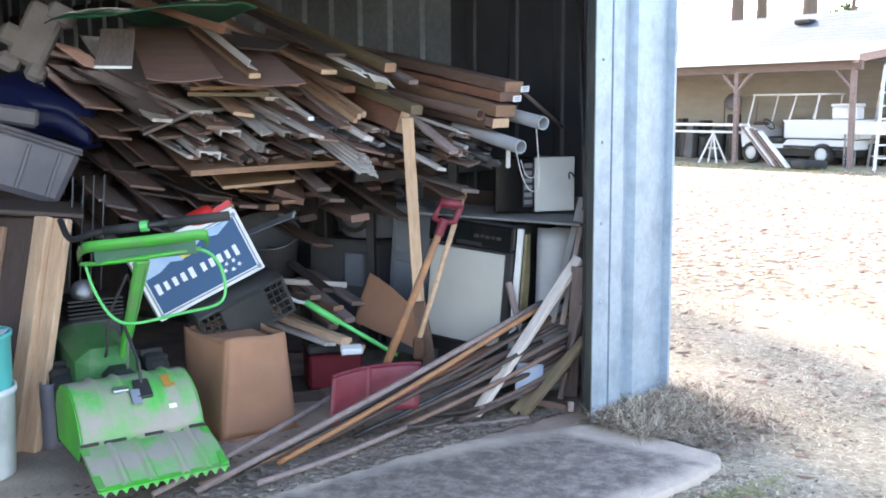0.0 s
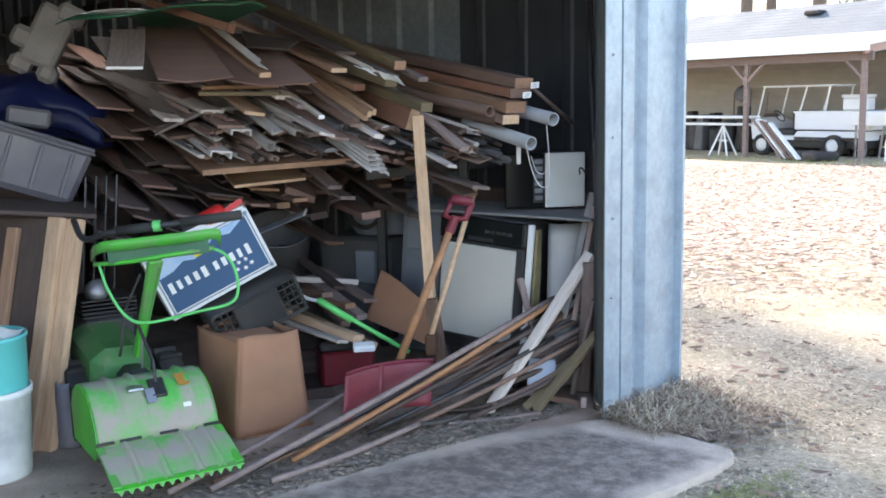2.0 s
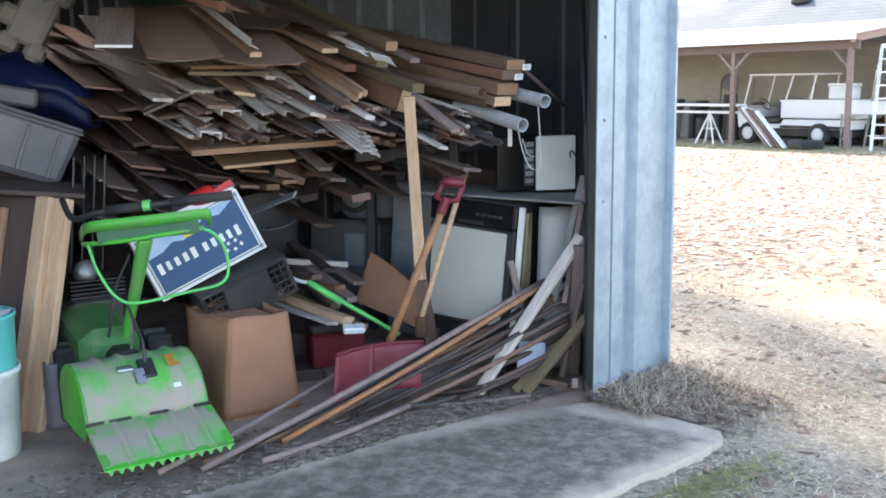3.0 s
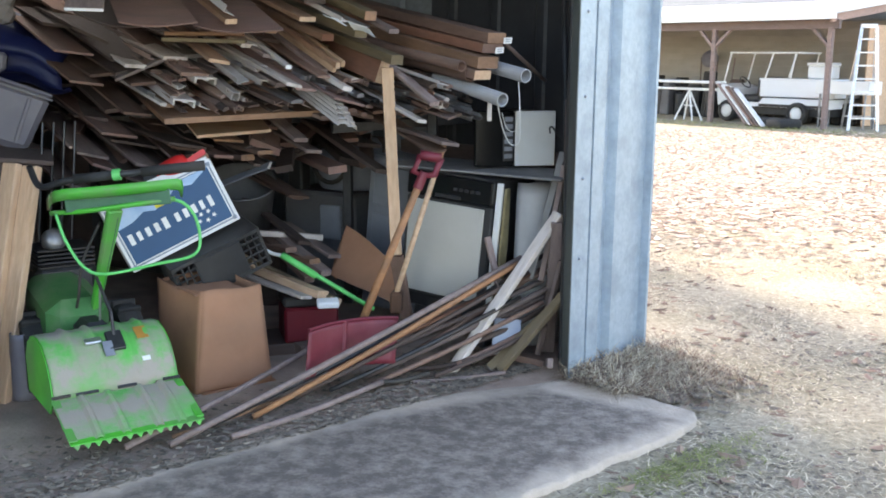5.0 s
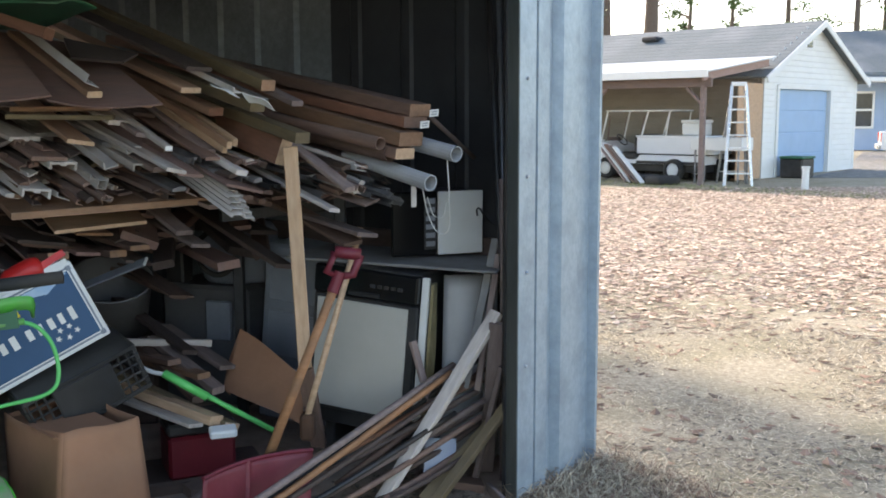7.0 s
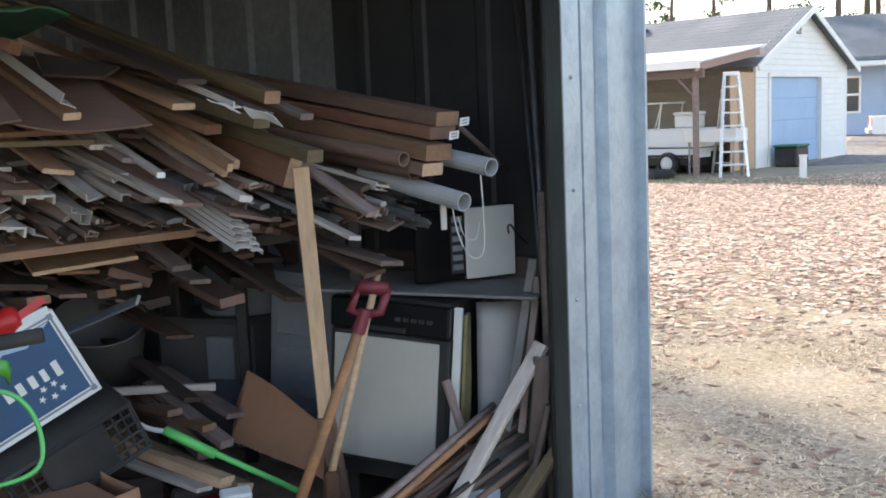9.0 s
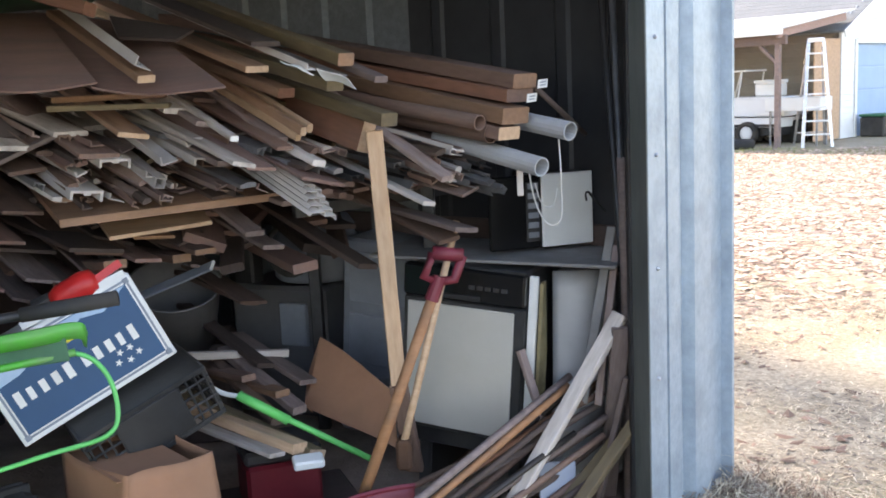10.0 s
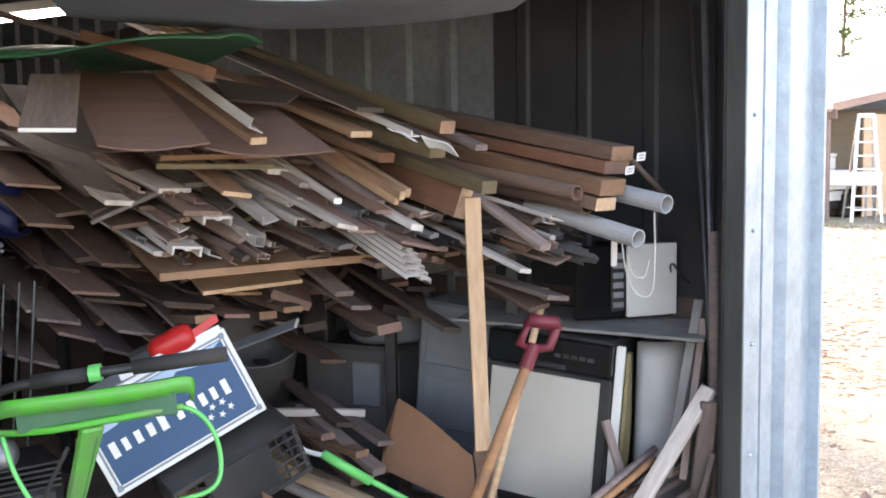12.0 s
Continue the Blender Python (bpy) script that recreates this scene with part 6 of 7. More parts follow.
def cardboard_box():
    c = empty("cardboard_box", (-1.02, 4.37, 0.0), "plain brown cardboard box, slightly crushed, with taped seam", "box", turn=45)
    w, d, h = 0.34, 0.46, 0.435
    th = 0.005

    def wall(p0, p1, q0, q1, k):
        p0, p1, q0, q1 = Vector(p0), Vector(p1), Vector(q0), Vector(q1)
        n = (p1 - p0).cross(Vector((0, 0, 1))).normalized()

        def at(u, v):
            q = p0.lerp(p1, u).lerp(q0.lerp(q1, u), v)
            dent = 0.010 * noise.noise(Vector((u * 2.5 + k, v * 2.5, k))) + 0.004 * noise.noise(Vector((u * 7, v * 7 + k, 3)))
            q.z += 0.008 * v * math.sin(5 * u + k)
            return q + n * (0.012 * math.sin(math.pi * u) * math.sin(math.pi * v) + dent * min(1, 6 * u * (1 - u)))
        return sheet_bm(14, 14, at, th)
    fl, fr, br, bl = (-w / 2 - 0.02, -d / 2 + 0.02, 0.012), (w / 2 - 0.02, -d / 2, 0.012), (w / 2 - 0.02, d / 2, 0.012), (-w / 2, d / 2, 0.012)
    tfl, tfr, tbr, tbl = (-w / 2 + 0.035, -d / 2 + 0.045, h), (w / 2 - 0.045, -d / 2 + 0.04, h + 0.01), (w / 2 - 0.06, d / 2 - 0.02, h), (-w / 2, d / 2, h - 0.01)
    part("front_panel", wall(fl, fr, tfl, tfr, 1.0), CARD, c, smooth=True)
    part("side_panel", wall(bl, fl, tbl, tfl, 2.3), CARD, c, smooth=True)
    part("side_panel", wall(fr, br, tfr, tbr, 3.7), CARD, c, smooth=True)
    part("back_panel", wall(br, bl, tbr, tbl, 5.1), CARD, c, smooth=True)
    part("base", box(w, d, 0.006, (0, 0, 0.012), 0.001), CARD, c)
    part("flap", box(w - 0.11, d / 2 - 0.04, 0.005, (-0.045, -d / 4 + 0.05, h - 0.014), 0.001), CARD, c)
    part("flap", box(w - 0.11, d / 2 - 0.04, 0.005, (-0.045, d / 4 - 0.01, h - 0.02), 0.001), CARD, c)
    return c


cardboard_box()

# ---- shovels, floor poles and small timber ----
def scoop_shovel():
    s = empty("scoop_shovel", (0, 0, 0), "scoop shovel with red plastic blade, D-grip and wooden handle", "shovel")
    top, foot = Vector((-0.115, 4.41, 0.891)), Vector((-0.36, 4.33, 0.27))
    hand = part("handle", sweep([foot, foot.lerp(top, 0.5) + Vector((0, -0.01, 0)), top], [0.018, 0.017, 0.016], 12), HANDLE, s, "orange-brown varnished wooden handle", smooth=True)
    d = (top - foot).normalized()
    side = Vector((0.97, 0.2, -0.16)).normalized()
    part("socket", sweep([top - d * 0.03, top + d * 0.045], [0.022, 0.02], 12), MAROON, s)
    a, b = top + d * 0.03 - side * 0.045, top + d * 0.03 + side * 0.045
    for q, e in ((a, a + d * 0.085), (b, b + d * 0.085)):
        part("grip_arm", sweep([top + d * 0.03, q + d * 0.01, e], 0.015, 8), MAROON, s, smooth=True)
    part("grip_bar", sweep([a + d * 0.085, b + d * 0.085], 0.021, 10), MAROON, s, "faded red ribbed grip bar", smooth=True)
    # blade: shallow scoop with turned-up sides
    c0, c1 = Vector((-0.50, 4.03, 0.33)), Vector((-0.20, 4.36, 0.31))

    def at(u, v):
        q = c0.lerp(c1, u)
        dip = 0.05 * (1 - (2 * u - 1) ** 2)
        return q + Vector((-0.03, -0.02, -0.19)) * v + Vector((0.5, -0.5, 0)) * (0.05 * v) + Vector((-0.62, 0.62, 0.1)) * dip
    part("blade", sheet_bm(16, 8, at, 0.005), MAROON, s, "faded red scoop blade", smooth=True)
    part("blade_rim", sweep([at(k / 10, 0) for k in range(11)], 0.008, 6), MAROON, s)
    part("blade_rib", sweep([at(0.45, 0), at(0.46, 0.5), at(0.47, 0.9)], 0.012, 6), MAROON, s)
    return s


scoop_shovel()
rake = empty("tool_pole", (0, 0, 0), "long pale wooden tool handle leaning in the clutter", "tool")
part("handle", sweep([(-0.263, 4.6, 0.327), (-0.068, 4.85, 1.037)], 0.013, 10), FRESH, rake, smooth=True)
part("head", box(0.05, 0.08, 0.10, (-0.256, 4.62, 0.314), 0.01), RUST, rake)
prop = plank((-0.28, 4.74, 0.509), (-0.295, 4.62, 1.319), 0.86, 0.052, 0.02, FRESH, "pale board wedged upright as a prop under the pile", 18, "prop_board", FRESH)
prop_foot = plank((-0.282, 4.75, 0.502), (-0.261, 4.9, 0.174), 0.4, 0.06, 0.03, BROWN, "dark block carrying the prop", 0, "block")


def pole(a, b, r, material, label, name="pole", r2=None):
    ob = part(name, sweep(smooth_line([a, tuple((Vector(a) + Vector(b)) / 2 + Vector((0, 0, -0.012))), b], 4), r * 0.87, 9), material, smooth=True)
    return tagged(ob, label, "pole", "poles on the barn floor")


pole((-1.02, 3.47, 0.03), (-0.58, 4.4, 0.152), 0.014, GREYWOOD, "long weathered wooden pole on the floor")
pole((-0.875, 3.515, 0.03), (0.294, 4.8, 0.503), 0.015, GREYWOOD, "long weathered wooden pole slanting up from the floor")
pole((-0.672, 3.83, 0.03), (0.285, 4.74, 0.489), 0.014, HANDLE, "long orange-brown wooden handle on the floor")
pole((-0.80, 3.72, 0.03), (0.157, 4.72, 0.397), 0.013, DARKMETAL, "long dark green metal tube on the floor")
pole((-0.681, 3.622, 0.03), (-0.251, 4.268, 0.05), 0.014, GREYWOOD, "pale wooden pole lying on the floor")
pole((-0.251, 4.268, 0.05), (-0.079, 4.45, 0.041), 0.011, RUBBER, "black hose end beside a pole", "hose")
pole((-0.356, 4.337, 0.04), (0.413, 4.8, 0.359), 0.016, GREYWOOD, "grey wooden pole slanting up from the floor")
pole((-0.625, 4.556, 0.05), (0.41, 4.85, 0.429), 0.013, BROWN, "brown wooden pole slanting up from the floor")
pole((-0.336, 4.457, 0.08), (0.394, 4.9, 0.499), 0.012, DARKMETAL, "dark metal rod slanting up from the floor")
pole((-0.138, 4.5, 0.128), (0.419, 4.95, 0.449), 0.015, BROWN, "brown wooden pole slanting up from the floor")
pole((-0.239, 4.352, 0.02), (0.251, 4.548, 0.03), 0.011, GREYWOOD, "grey stick lying at the sill of the opening")
pole((-0.094, 4.55, 0.141), (0.417, 4.9, 0.308), 0.016, GREYWOOD, "grey wooden pole among the others")
pole((0.079, 4.6, 0.133), (0.423, 4.9, 0.253), 0.015, DARKWOOD, "dark wooden pole among the others")
pole((-0.624, 4.193, 0.05), (0.357, 4.85, 0.427), 0.013, REDWOOD, "reddish brown wooden pole among the others")
pole((-0.472, 4.377, 0.06), (0.397, 4.86, 0.386), 0.014, GREYWOOD, "grey wooden pole among the others")
pole((-0.776, 3.851, 0.03), (-0.322, 4.4, 0.176), 0.015, GREYWOOD, "weathered wooden pole on the floor")
pole((0.036, 4.531, 0.06), (0.431, 4.85, 0.212), 0.016, BROWN, "short brown pole among the others")
pole((-0.56, 4.02, 0.05), (0.33, 4.78, 0.44), 0.012, DARKWOOD, "dark brown wooden pole among the others")
pole((-0.45, 4.15, 0.04), (0.30, 4.70, 0.34), 0.012, DARKMETAL, "dark metal tube among the poles")
pole((-0.30, 4.28, 0.03), (0.40, 4.78, 0.30), 0.013, BROWN, "brown wooden pole among the others")
pole((-0.05, 4.44, 0.03), (0.42, 4.76, 0.20), 0.012, DARKWOOD, "dark stick low among the poles")
pole((-0.90, 3.60, 0.025), (-0.40, 4.22, 0.10), 0.010, PINE, "thin pale cane on the floor")
pole((-0.192, 4.51, 0.03), (0.111, 4.55, 0.084), 0.012, DARKWOOD, "dark stick among the poles")
FLOOR = "timber standing in the corner"
for ob in (
    plank((0.007, 4.56, 0.018), (0.42, 4.74, 0.657), 0.86, 0.05, 0.03, WHITEWOOD, "white flaking painted stick leaning in the corner", 30, "stick", LABELWHITE),
    plank((0.176, 4.618, 0.02), (0.402, 4.78, 0.229), 0.46, 0.045, 0.03, OLIVE, "greenish treated offcut leaning in the corner", 25, "stick"),
    plank((0.221, 4.6, 0.02), (0.443, 4.7, 0.291), 0.5, 0.04, 0.03, OLIVE, "greenish treated stick leaning in the corner", 25, "stick"),
    plank((0.376, 4.82, 0.02), (0.448, 4.78, 0.352), 0.5, 0.03, 0.02, GREYWOOD, "grey stick leaning in the corner", 0, "stick"),
    plank((0.424, 4.937, 0.02), (0.446, 4.8, 0.441), 0.7, 0.06, 0.02, GREYWOOD, "grey board leaning at the jamb", 0, "stick"),
    plank((0.336, 4.827, 0.397), (0.431, 4.970, 0.821), 0.62, 0.032, 0.018, DUSTGREY, "grey board leaning between cabinet and jamb", 20, "board"),
    plank((0.387, 4.813, 0.395), (0.452, 4.930, 0.774), 0.55, 0.025, 0.02, GREYWOOD, "grey stick leaning between cabinet and jamb", 10, "stick"),
    plank((0.131, 4.85, 0.584), (0.176, 4.8, 0.433), 0.3, 0.03, 0.02, GREYWOOD, "short grey stick beside the dishwasher", 0, "stick"),
    plank((0.404, 4.77, 0.02), (0.248, 4.75, 0.055), 0.25, 0.09, 0.03, BROWN, "brown offcut on the floor", 0, "offcut"),
):
    tagged(ob, group=FLOOR)
book = tagged(part("white_panel", box(0.13, 0.012, 0.17, (0, 0, 0.085), 0.003), PALEBLUE, m=pose(0.235, 4.70, 0.06, -14, 8, 20)), "small blue-white panel leaning among the poles", "panel")

# the loose heap left of the poles
HEAP = "loose heap under the pile"
for ob in (
    plank((-0.564, 4.7, 0.282), (-1.019, 5, 0.367), 0.75, 0.085, 0.035, OLIVE, "yellowish stud with a pale end in the heap", 20, "stud", FRESH),
    plank((-0.611, 4.66, 0.321), (-1.025, 4.95, 0.362), 0.7, 0.07, 0.035, FRESH, "pale stud with a sawn end in the heap", 10, "stud", FRESH),
    plank((-0.678, 4.62, 0.314), (-1.052, 4.9, 0.337), 0.6, 0.07, 0.015, WHITEWOOD, "white painted board in the heap", 10),
    plank((-0.671, 4.95, 0.357), (-0.99, 5.3, 0.454), 0.6, 0.06, 0.03, GREYWOOD, "grey batten in the heap", 0),
    plank((-0.743, 4.9, 0.333), (-1.06, 5.3, 0.432), 0.6, 0.05, 0.03, BROWN, "brown batten in the heap", 0),
    plank((-0.678, 5.15, 0.401), (-0.997, 5.5, 0.471), 0.6, 0.08, 0.02, GREYWOOD, "grey board in the heap", 8),
    plank((-0.808, 5.4, 0.451), (-1.16, 5.2, 0.503), 0.6, 0.03, 0.03, WHITEWOOD, "white stick in the heap", 0),
    plank((-0.742, 5, 0.405), (-1.141, 5.4, 0.381), 0.55, 0.06, 0.025, PINE, "pine batten in the heap", 0),
    plank((-0.892, 5.1, 0.438), (-1.186, 5.4, 0.406), 0.5, 0.06, 0.025, BROWN, "brown offcut in the heap", 0),
    plank((-0.851, 5.2, 0.456), (-1.238, 5.6, 0.573), 0.7, 0.07, 0.02, DARKWOOD, "dark board in the heap", 10),
    plank((-0.674, 4.451, 0.12), (-0.55, 4.56, 0.12), 0.3, 0.08, 0.04, DARKWOOD, "dark timber on the floor", 0),
):
    tagged(ob, group=HEAP)
pole((-0.953, 4.75, 0.531), (-0.817, 4.72, 0.485), 0.010, LABELWHITE, "white pole end among the heap")
gp = empty("green_pole", (0, 0, 0), "bright green plastic pole lying in the heap", "pole")
part("shaft", sweep([(-0.826, 4.72, 0.491), (-0.4, 4.8, 0.226)], 0.011, 9), GREENTUBE, gp, smooth=True)
part("sleeve", sweep([(-0.821, 4.715, 0.492), (-0.664, 4.745, 0.389)], 0.017, 9), GREENTUBE, gp, smooth=True)
cb = sheet("cardboard_piece", (-0.695, 5.15, 0.302), (-0.308, 4.85, 0.232), (-0.337, 5, 0.41), (-0.649, 5.3, 0.538), 0.006, -0.01, CARD, "torn brown cardboard sheet leaning in the clutter", 0.006, "cardboard")
sheet("cardboard_piece", (-0.699, 5.15, 0.309), (-0.668, 5.14, 0.282), (-0.649, 5.3, 0.538), (-0.707, 5.32, 0.397), 0.006, 0.0, CARD, "folded cardboard edge in the clutter", 0.0, "cardboard")
rb = empty("red_box", (0, 0, 0), "shade-darkened red metal box on the floor behind the cardboard box", "box")
part("body", box(0.26, 0.22, 0.17, (0, 0, 0.085), 0.012), SHADED_RED, rb, m=pose(-0.74, 4.86, 0.06, 0, 0, 25))
part("lid", box(0.27, 0.23, 0.05, (0, 0, 0.2), 0.012), BLACKPLASTIC, rb, m=pose(-0.74, 4.86, 0.06, 0, 0, 25))
tagged(part("floor_block", box(0.5, 0.3, 0.06, (0, 0, 0.03), 0.006), DARKWOOD, m=pose(-0.74, 4.9, 0.0, 0, 0, 25)), "dark timber block under the red box", "block")
tagged(part("tin", box(0.10, 0.06, 0.03, (0, 0, 0), 0.006), LABELWHITE, m=pose(*(-0.572, 4.6, 0.298), 12, 0, 20)), "pale flat tin in the heap", "tin")

# ---- appliances ----
def dishwasher():
    """Built-in dishwasher, tipped: cream door in a black frame, black control strip, bare insulated side."""
    c = empty("dishwasher", (0, 0, 0), "old dishwasher with cream door, black frame and control panel", "dishwasher")
    o = Vector((-0.31, 5.03, 0.28))
    ex = (Vector((0.16, 4.85, 0.24)) - o).normalized()
    ez = Vector((0.0, 0.02, 1.0))
    ez = (ez - ex * ez.dot(ex)).normalized()
    m = Matrix((ex, ez.cross(ex), ez)).transposed().to_4x4()
    m.translation = o
    c.matrix_basis = m
    w, d, h = 0.458, 0.5, 0.60
    part("tub", box(w - 0.03, d - 0.02, h, (w / 2, d / 2 + 0.02, h / 2), 0.01), DARKMETAL, c)
    door = part("door", box(w, 0.03, h - 0.12, (w / 2, 0.0, (h - 0.12) / 2), 0.006), BLACKPLASTIC, c, "black door frame")
    part("door_panel", box(w - 0.055, 0.01, h - 0.15, (w / 2 - 0.008, -0.018, (h - 0.12) / 2), 0.003), CREAM, door, "cream enamel door panel")
    ctl = part("control_panel", box(w, 0.05, 0.115, (w / 2, 0.0, h - 0.057), 0.008), BLACKGLASS, c, "glossy black control panel")
    part("handle_slot", box(w * 0.3, 0.02, 0.02, (w * 0.5, -0.022, h - 0.10), 0.004), DARKMETAL, ctl)
    for k in range(5):
        part("button", box(0.022, 0.008, 0.014, (w * 0.58 + 0.03 * k, -0.027, h - 0.06), 0.002), DARKMETAL, ctl)
    part("side_frame", box(0.03, 0.02, h - 0.01, (w + 0.018, 0.02, h / 2), 0.003), WHITEPAINT, c, "white painted side edge")
    part("insulation", sheet_bm(6, 8, lambda u, v: (w + 0.042 + 0.01 * math.sin(4 * v) * u, 0.03 + 0.05 * u, 0.02 + (h - 0.05) * v), 0.012), INSUL, c, "torn yellow insulation blanket")
    part("bottom_plate", box(w, 0.03, 0.07, (w / 2, 0.06, -0.045), 0.006), BLACKPLASTIC, c)
    for x in (0.05, w - 0.05):
        part("foot", box(0.05, d - 0.1, 0.26, (x, d / 2 + 0.05, -0.14), 0.006), DARKMETAL, c)


dishwasher()


def water_heater_shell():
    """Curved white enamel shell standing beside the dishwasher."""
    c = empty("enamel_cabinet", (0, 0, 0), "white enamel appliance with a rounded dusty top edge", "appliance")

    def at(u, v):
        x = 0.235 + 0.24 * u + 0.02 * v
        y = 5.02 + 0.10 * u - 0.05 * math.sin(math.pi * u)
        z = 0.02 + 0.80 * v
        if v > 0.93:
            y += 0.3 * (v - 0.93)
        return (x, y, z)
    part("front_sheet", sheet_bm(10, 14, at, 0.006), SHADED_ENAMEL, c, smooth=True)
    part("carcass", box(0.24, 0.3, 0.78, (0.37, 5.27, 0.40), 0.02, pose(0, 0, 0, 0, 0, 12)), SHADED_ENAMEL, c)


water_heater_shell()
tagged(part("shelf_board", box(0.92, 0.46, 0.012, (0, 0, 0), 0.004), DUSTGREY, m=pose(0.09, 5.22, 0.868, 0, 1.5, -17)), "dusty grey board across the appliances", "shelf")


def microwave():
    c = empty("microwave", (0.19, 5.30, 0.885), "old microwave oven with black front and pale metal side", "microwave", turn=-28)
    c.matrix_basis = pose(0.245, 5.19, 0.884, 0, 0, 24)
    w, d, h = 0.26, 0.21, 0.27
    part("side_case", box(d, 0.012, h, (d / 2 - 0.02, 0, h / 2), 0.004), WHITEPAINT, c, "pale dusty metal side")
    part("case", box(d - 0.01, w, h - 0.008, (d / 2 - 0.02, w / 2 + 0.008, h / 2), 0.006), DARKMETAL, c)
    c2 = part("front", box(0.2, 0.02, h, (-0.125, 0.012, h / 2), 0.006), BLACKGLASS, c, "black glass front")
    part("key_panel", box(0.055, 0.006, h - 0.05, (-0.055, -0.001, h / 2), 0.003), DARKMETAL, c2)
    for k in range(6):
        part("key", box(0.042, 0.005, 0.022, (-0.055, -0.005, 0.05 + 0.036 * k), 0.002), SLATE, c2)
    part("hook", sweep(smooth_line([(0.16, -0.012, 0.16), (0.155, -0.016, 0.185), (0.17, -0.014, 0.19), (0.20, -0.012, 0.15), (0.24, -0.012, 0.115)]), 0.004, 6), BLACKPLASTIC, c)


microwave()
cord = empty("cord", (0, 0, 0), "thin white cord hanging in a loop from the pipes", "cord")
part("strand", sweep(smooth_line([(0.272, 4.66, 1.306), (0.279, 4.7, 1.169), (0.277, 4.75, 1.044), (0.235, 4.78, 1.027), (0.195, 4.78, 1.105), (0.17, 4.7, 1.26)]), 0.0025, 5), LABELWHITE, cord)
part("strand", sweep(smooth_line([(0.269, 4.76, 1.144), (0.253, 4.78, 1.086), (0.217, 4.78, 1.096), (0.196, 4.75, 1.164)]), 0.002, 5), LABELWHITE, cord)


def grey_cabinet():
    """Leaning grey steel door with pressed panels."""
    c = empty("steel_cabinet", (0, 0, 0), "grey steel cabinet with pressed panels standing in the dark", "cabinet")
    c.matrix_basis = pose(-0.46, 5.62, 0.0, 0, 5, -22)
    part("body", box(0.46, 0.4, 0.86, (0, 0.2, 0.43), 0.012), SLATE, c)
    for k in range(3):
        part("panel", box(0.38, 0.012, 0.22, (0, -0.004, 0.16 + 0.27 * k), 0.006), SLATE, c)


grey_cabinet()


def dark_machine():
    """A dark shop machine with a hose ring, half lost behind the timber."""
    c = empty("shop_machine", (0, 0, 0), "dark grey shop machine with a coiled hose", "machine")
    c.matrix_basis = pose(-0.98, 5.95, 0, 0, 0, -18)
    part("cabinet", box(0.5, 0.4, 0.62, (0, 0.2, 0.31), 0.02), GREYBOX, c)
    part("drum", lathe([(0.001, 0), (0.18, 0), (0.2, 0.02), (0.2, 0.26), (0.16, 0.3), (0.001, 0.3)], 24), SLATE, c, m=pose(0.14, 0.16, 0.64), smooth=True)
    part("column", box(0.1, 0.1, 0.5, (-0.2, 0.1, 0.86), 0.01), BLACKPLASTIC, c)
    part("hose", sweep([(0.12 + 0.11 * math.cos(k * math.tau / 18), -0.06, 0.80 + 0.11 * math.sin(k * math.tau / 18)) for k in range(18)], 0.014, 7, True), RUBBER, c, smooth=True)
    part("bracket", box(0.14, 0.03, 0.2, (0.1, -0.02, 0.45), 0.006), SLATE, c)


dark_machine()
tagged(part("grey_tub", lathe([(0.001, 0), (0.16, 0), (0.19, 0.3), (0.2, 0.31), (0.185, 0.31), (0.15, 0.02), (0.001, 0.02)], 20), GREYBOX, m=pose(-1.35, 5.65, 0.45, 24, 10, 0), smooth=True), "dark grey plastic tub lying behind the carton", "tub")
tagged(part("tub_stand", box(0.5, 0.4, 0.44, (0, 0, 0.22), 0.02), DARKWOOD, m=pose(-1.4, 5.75, 0, 0, 0, 10)), "dark wooden chest under the tub", "chest")

# ---- along the dark side wall ----
for k, mt in enumerate((DARKMETAL, ALU, GREYWOOD)):
    a = ((0.492, 4.92, 0.776), (0.506, 4.95, 0.65), (0.494, 4.86, 0.77))[k]
    b = ((0.432, 5.05, 2.011), (0.473, 5.02, 2.005), (0.488, 4.88, 1.225))[k]
    foot = Vector((a[0], a[1], 0.01))
    ob = part("standing_bar", sweep([foot, a, b], 0.012 + 0.006 * (k == 2), 8), mt, smooth=True)
    tagged(ob, "long bar standing upright by the jamb", "bar", "bars by the jamb")
tagged(part("standing_board", box(0.035, 0.02, 1.30, (0, 0, 0.65), 0.003), GREYWOOD, m=frame_of((0.43, 4.788, 0.01), (0.541, 1.628, 1)) @ pose(0, 0, 0, 0, 90) @ pose(-0.0, 0, 0)), "grey board standing by the jamb", "board")
dk = part("wall_panel", box(0.42, 0.03, 0.75, (0, 0, 0), 0.02), BLACKPLASTIC, m=pose(*(-0.267, 5.92, 1.773), 4, 0, -34.9))
tagged(dk, "black panel standing against the steel wall", "panel")
wall_post = part("wall_post", box(0.10, 0.06, 2.6, (0, 0, 1.3), 0.006), DARKWOOD, m=Matrix.Translation((Vector((-0.553, 6.179, 1.821)) * 1.0).to_2d().to_3d()) @ pose(0, 0, 0, 0, 0, -34.9))
tagged(wall_post, "dark timber post against the side wall", "post", kind="structure")
for z in (0.9, 2.25):
    g = part("girt", box(7.2, 0.05, 0.09, (3.7, 0, 0), 0.004), DARKWOOD, m=frame_of((CORNER.x - outer.x * 0.05, CORNER.y - outer.y * 0.05, z), (far_side.x - outer.x * 0.05, far_side.y - outer.y * 0.05, z)))
    tagged(g, "dark timber girt along the side wall", "beam", kind="structure")

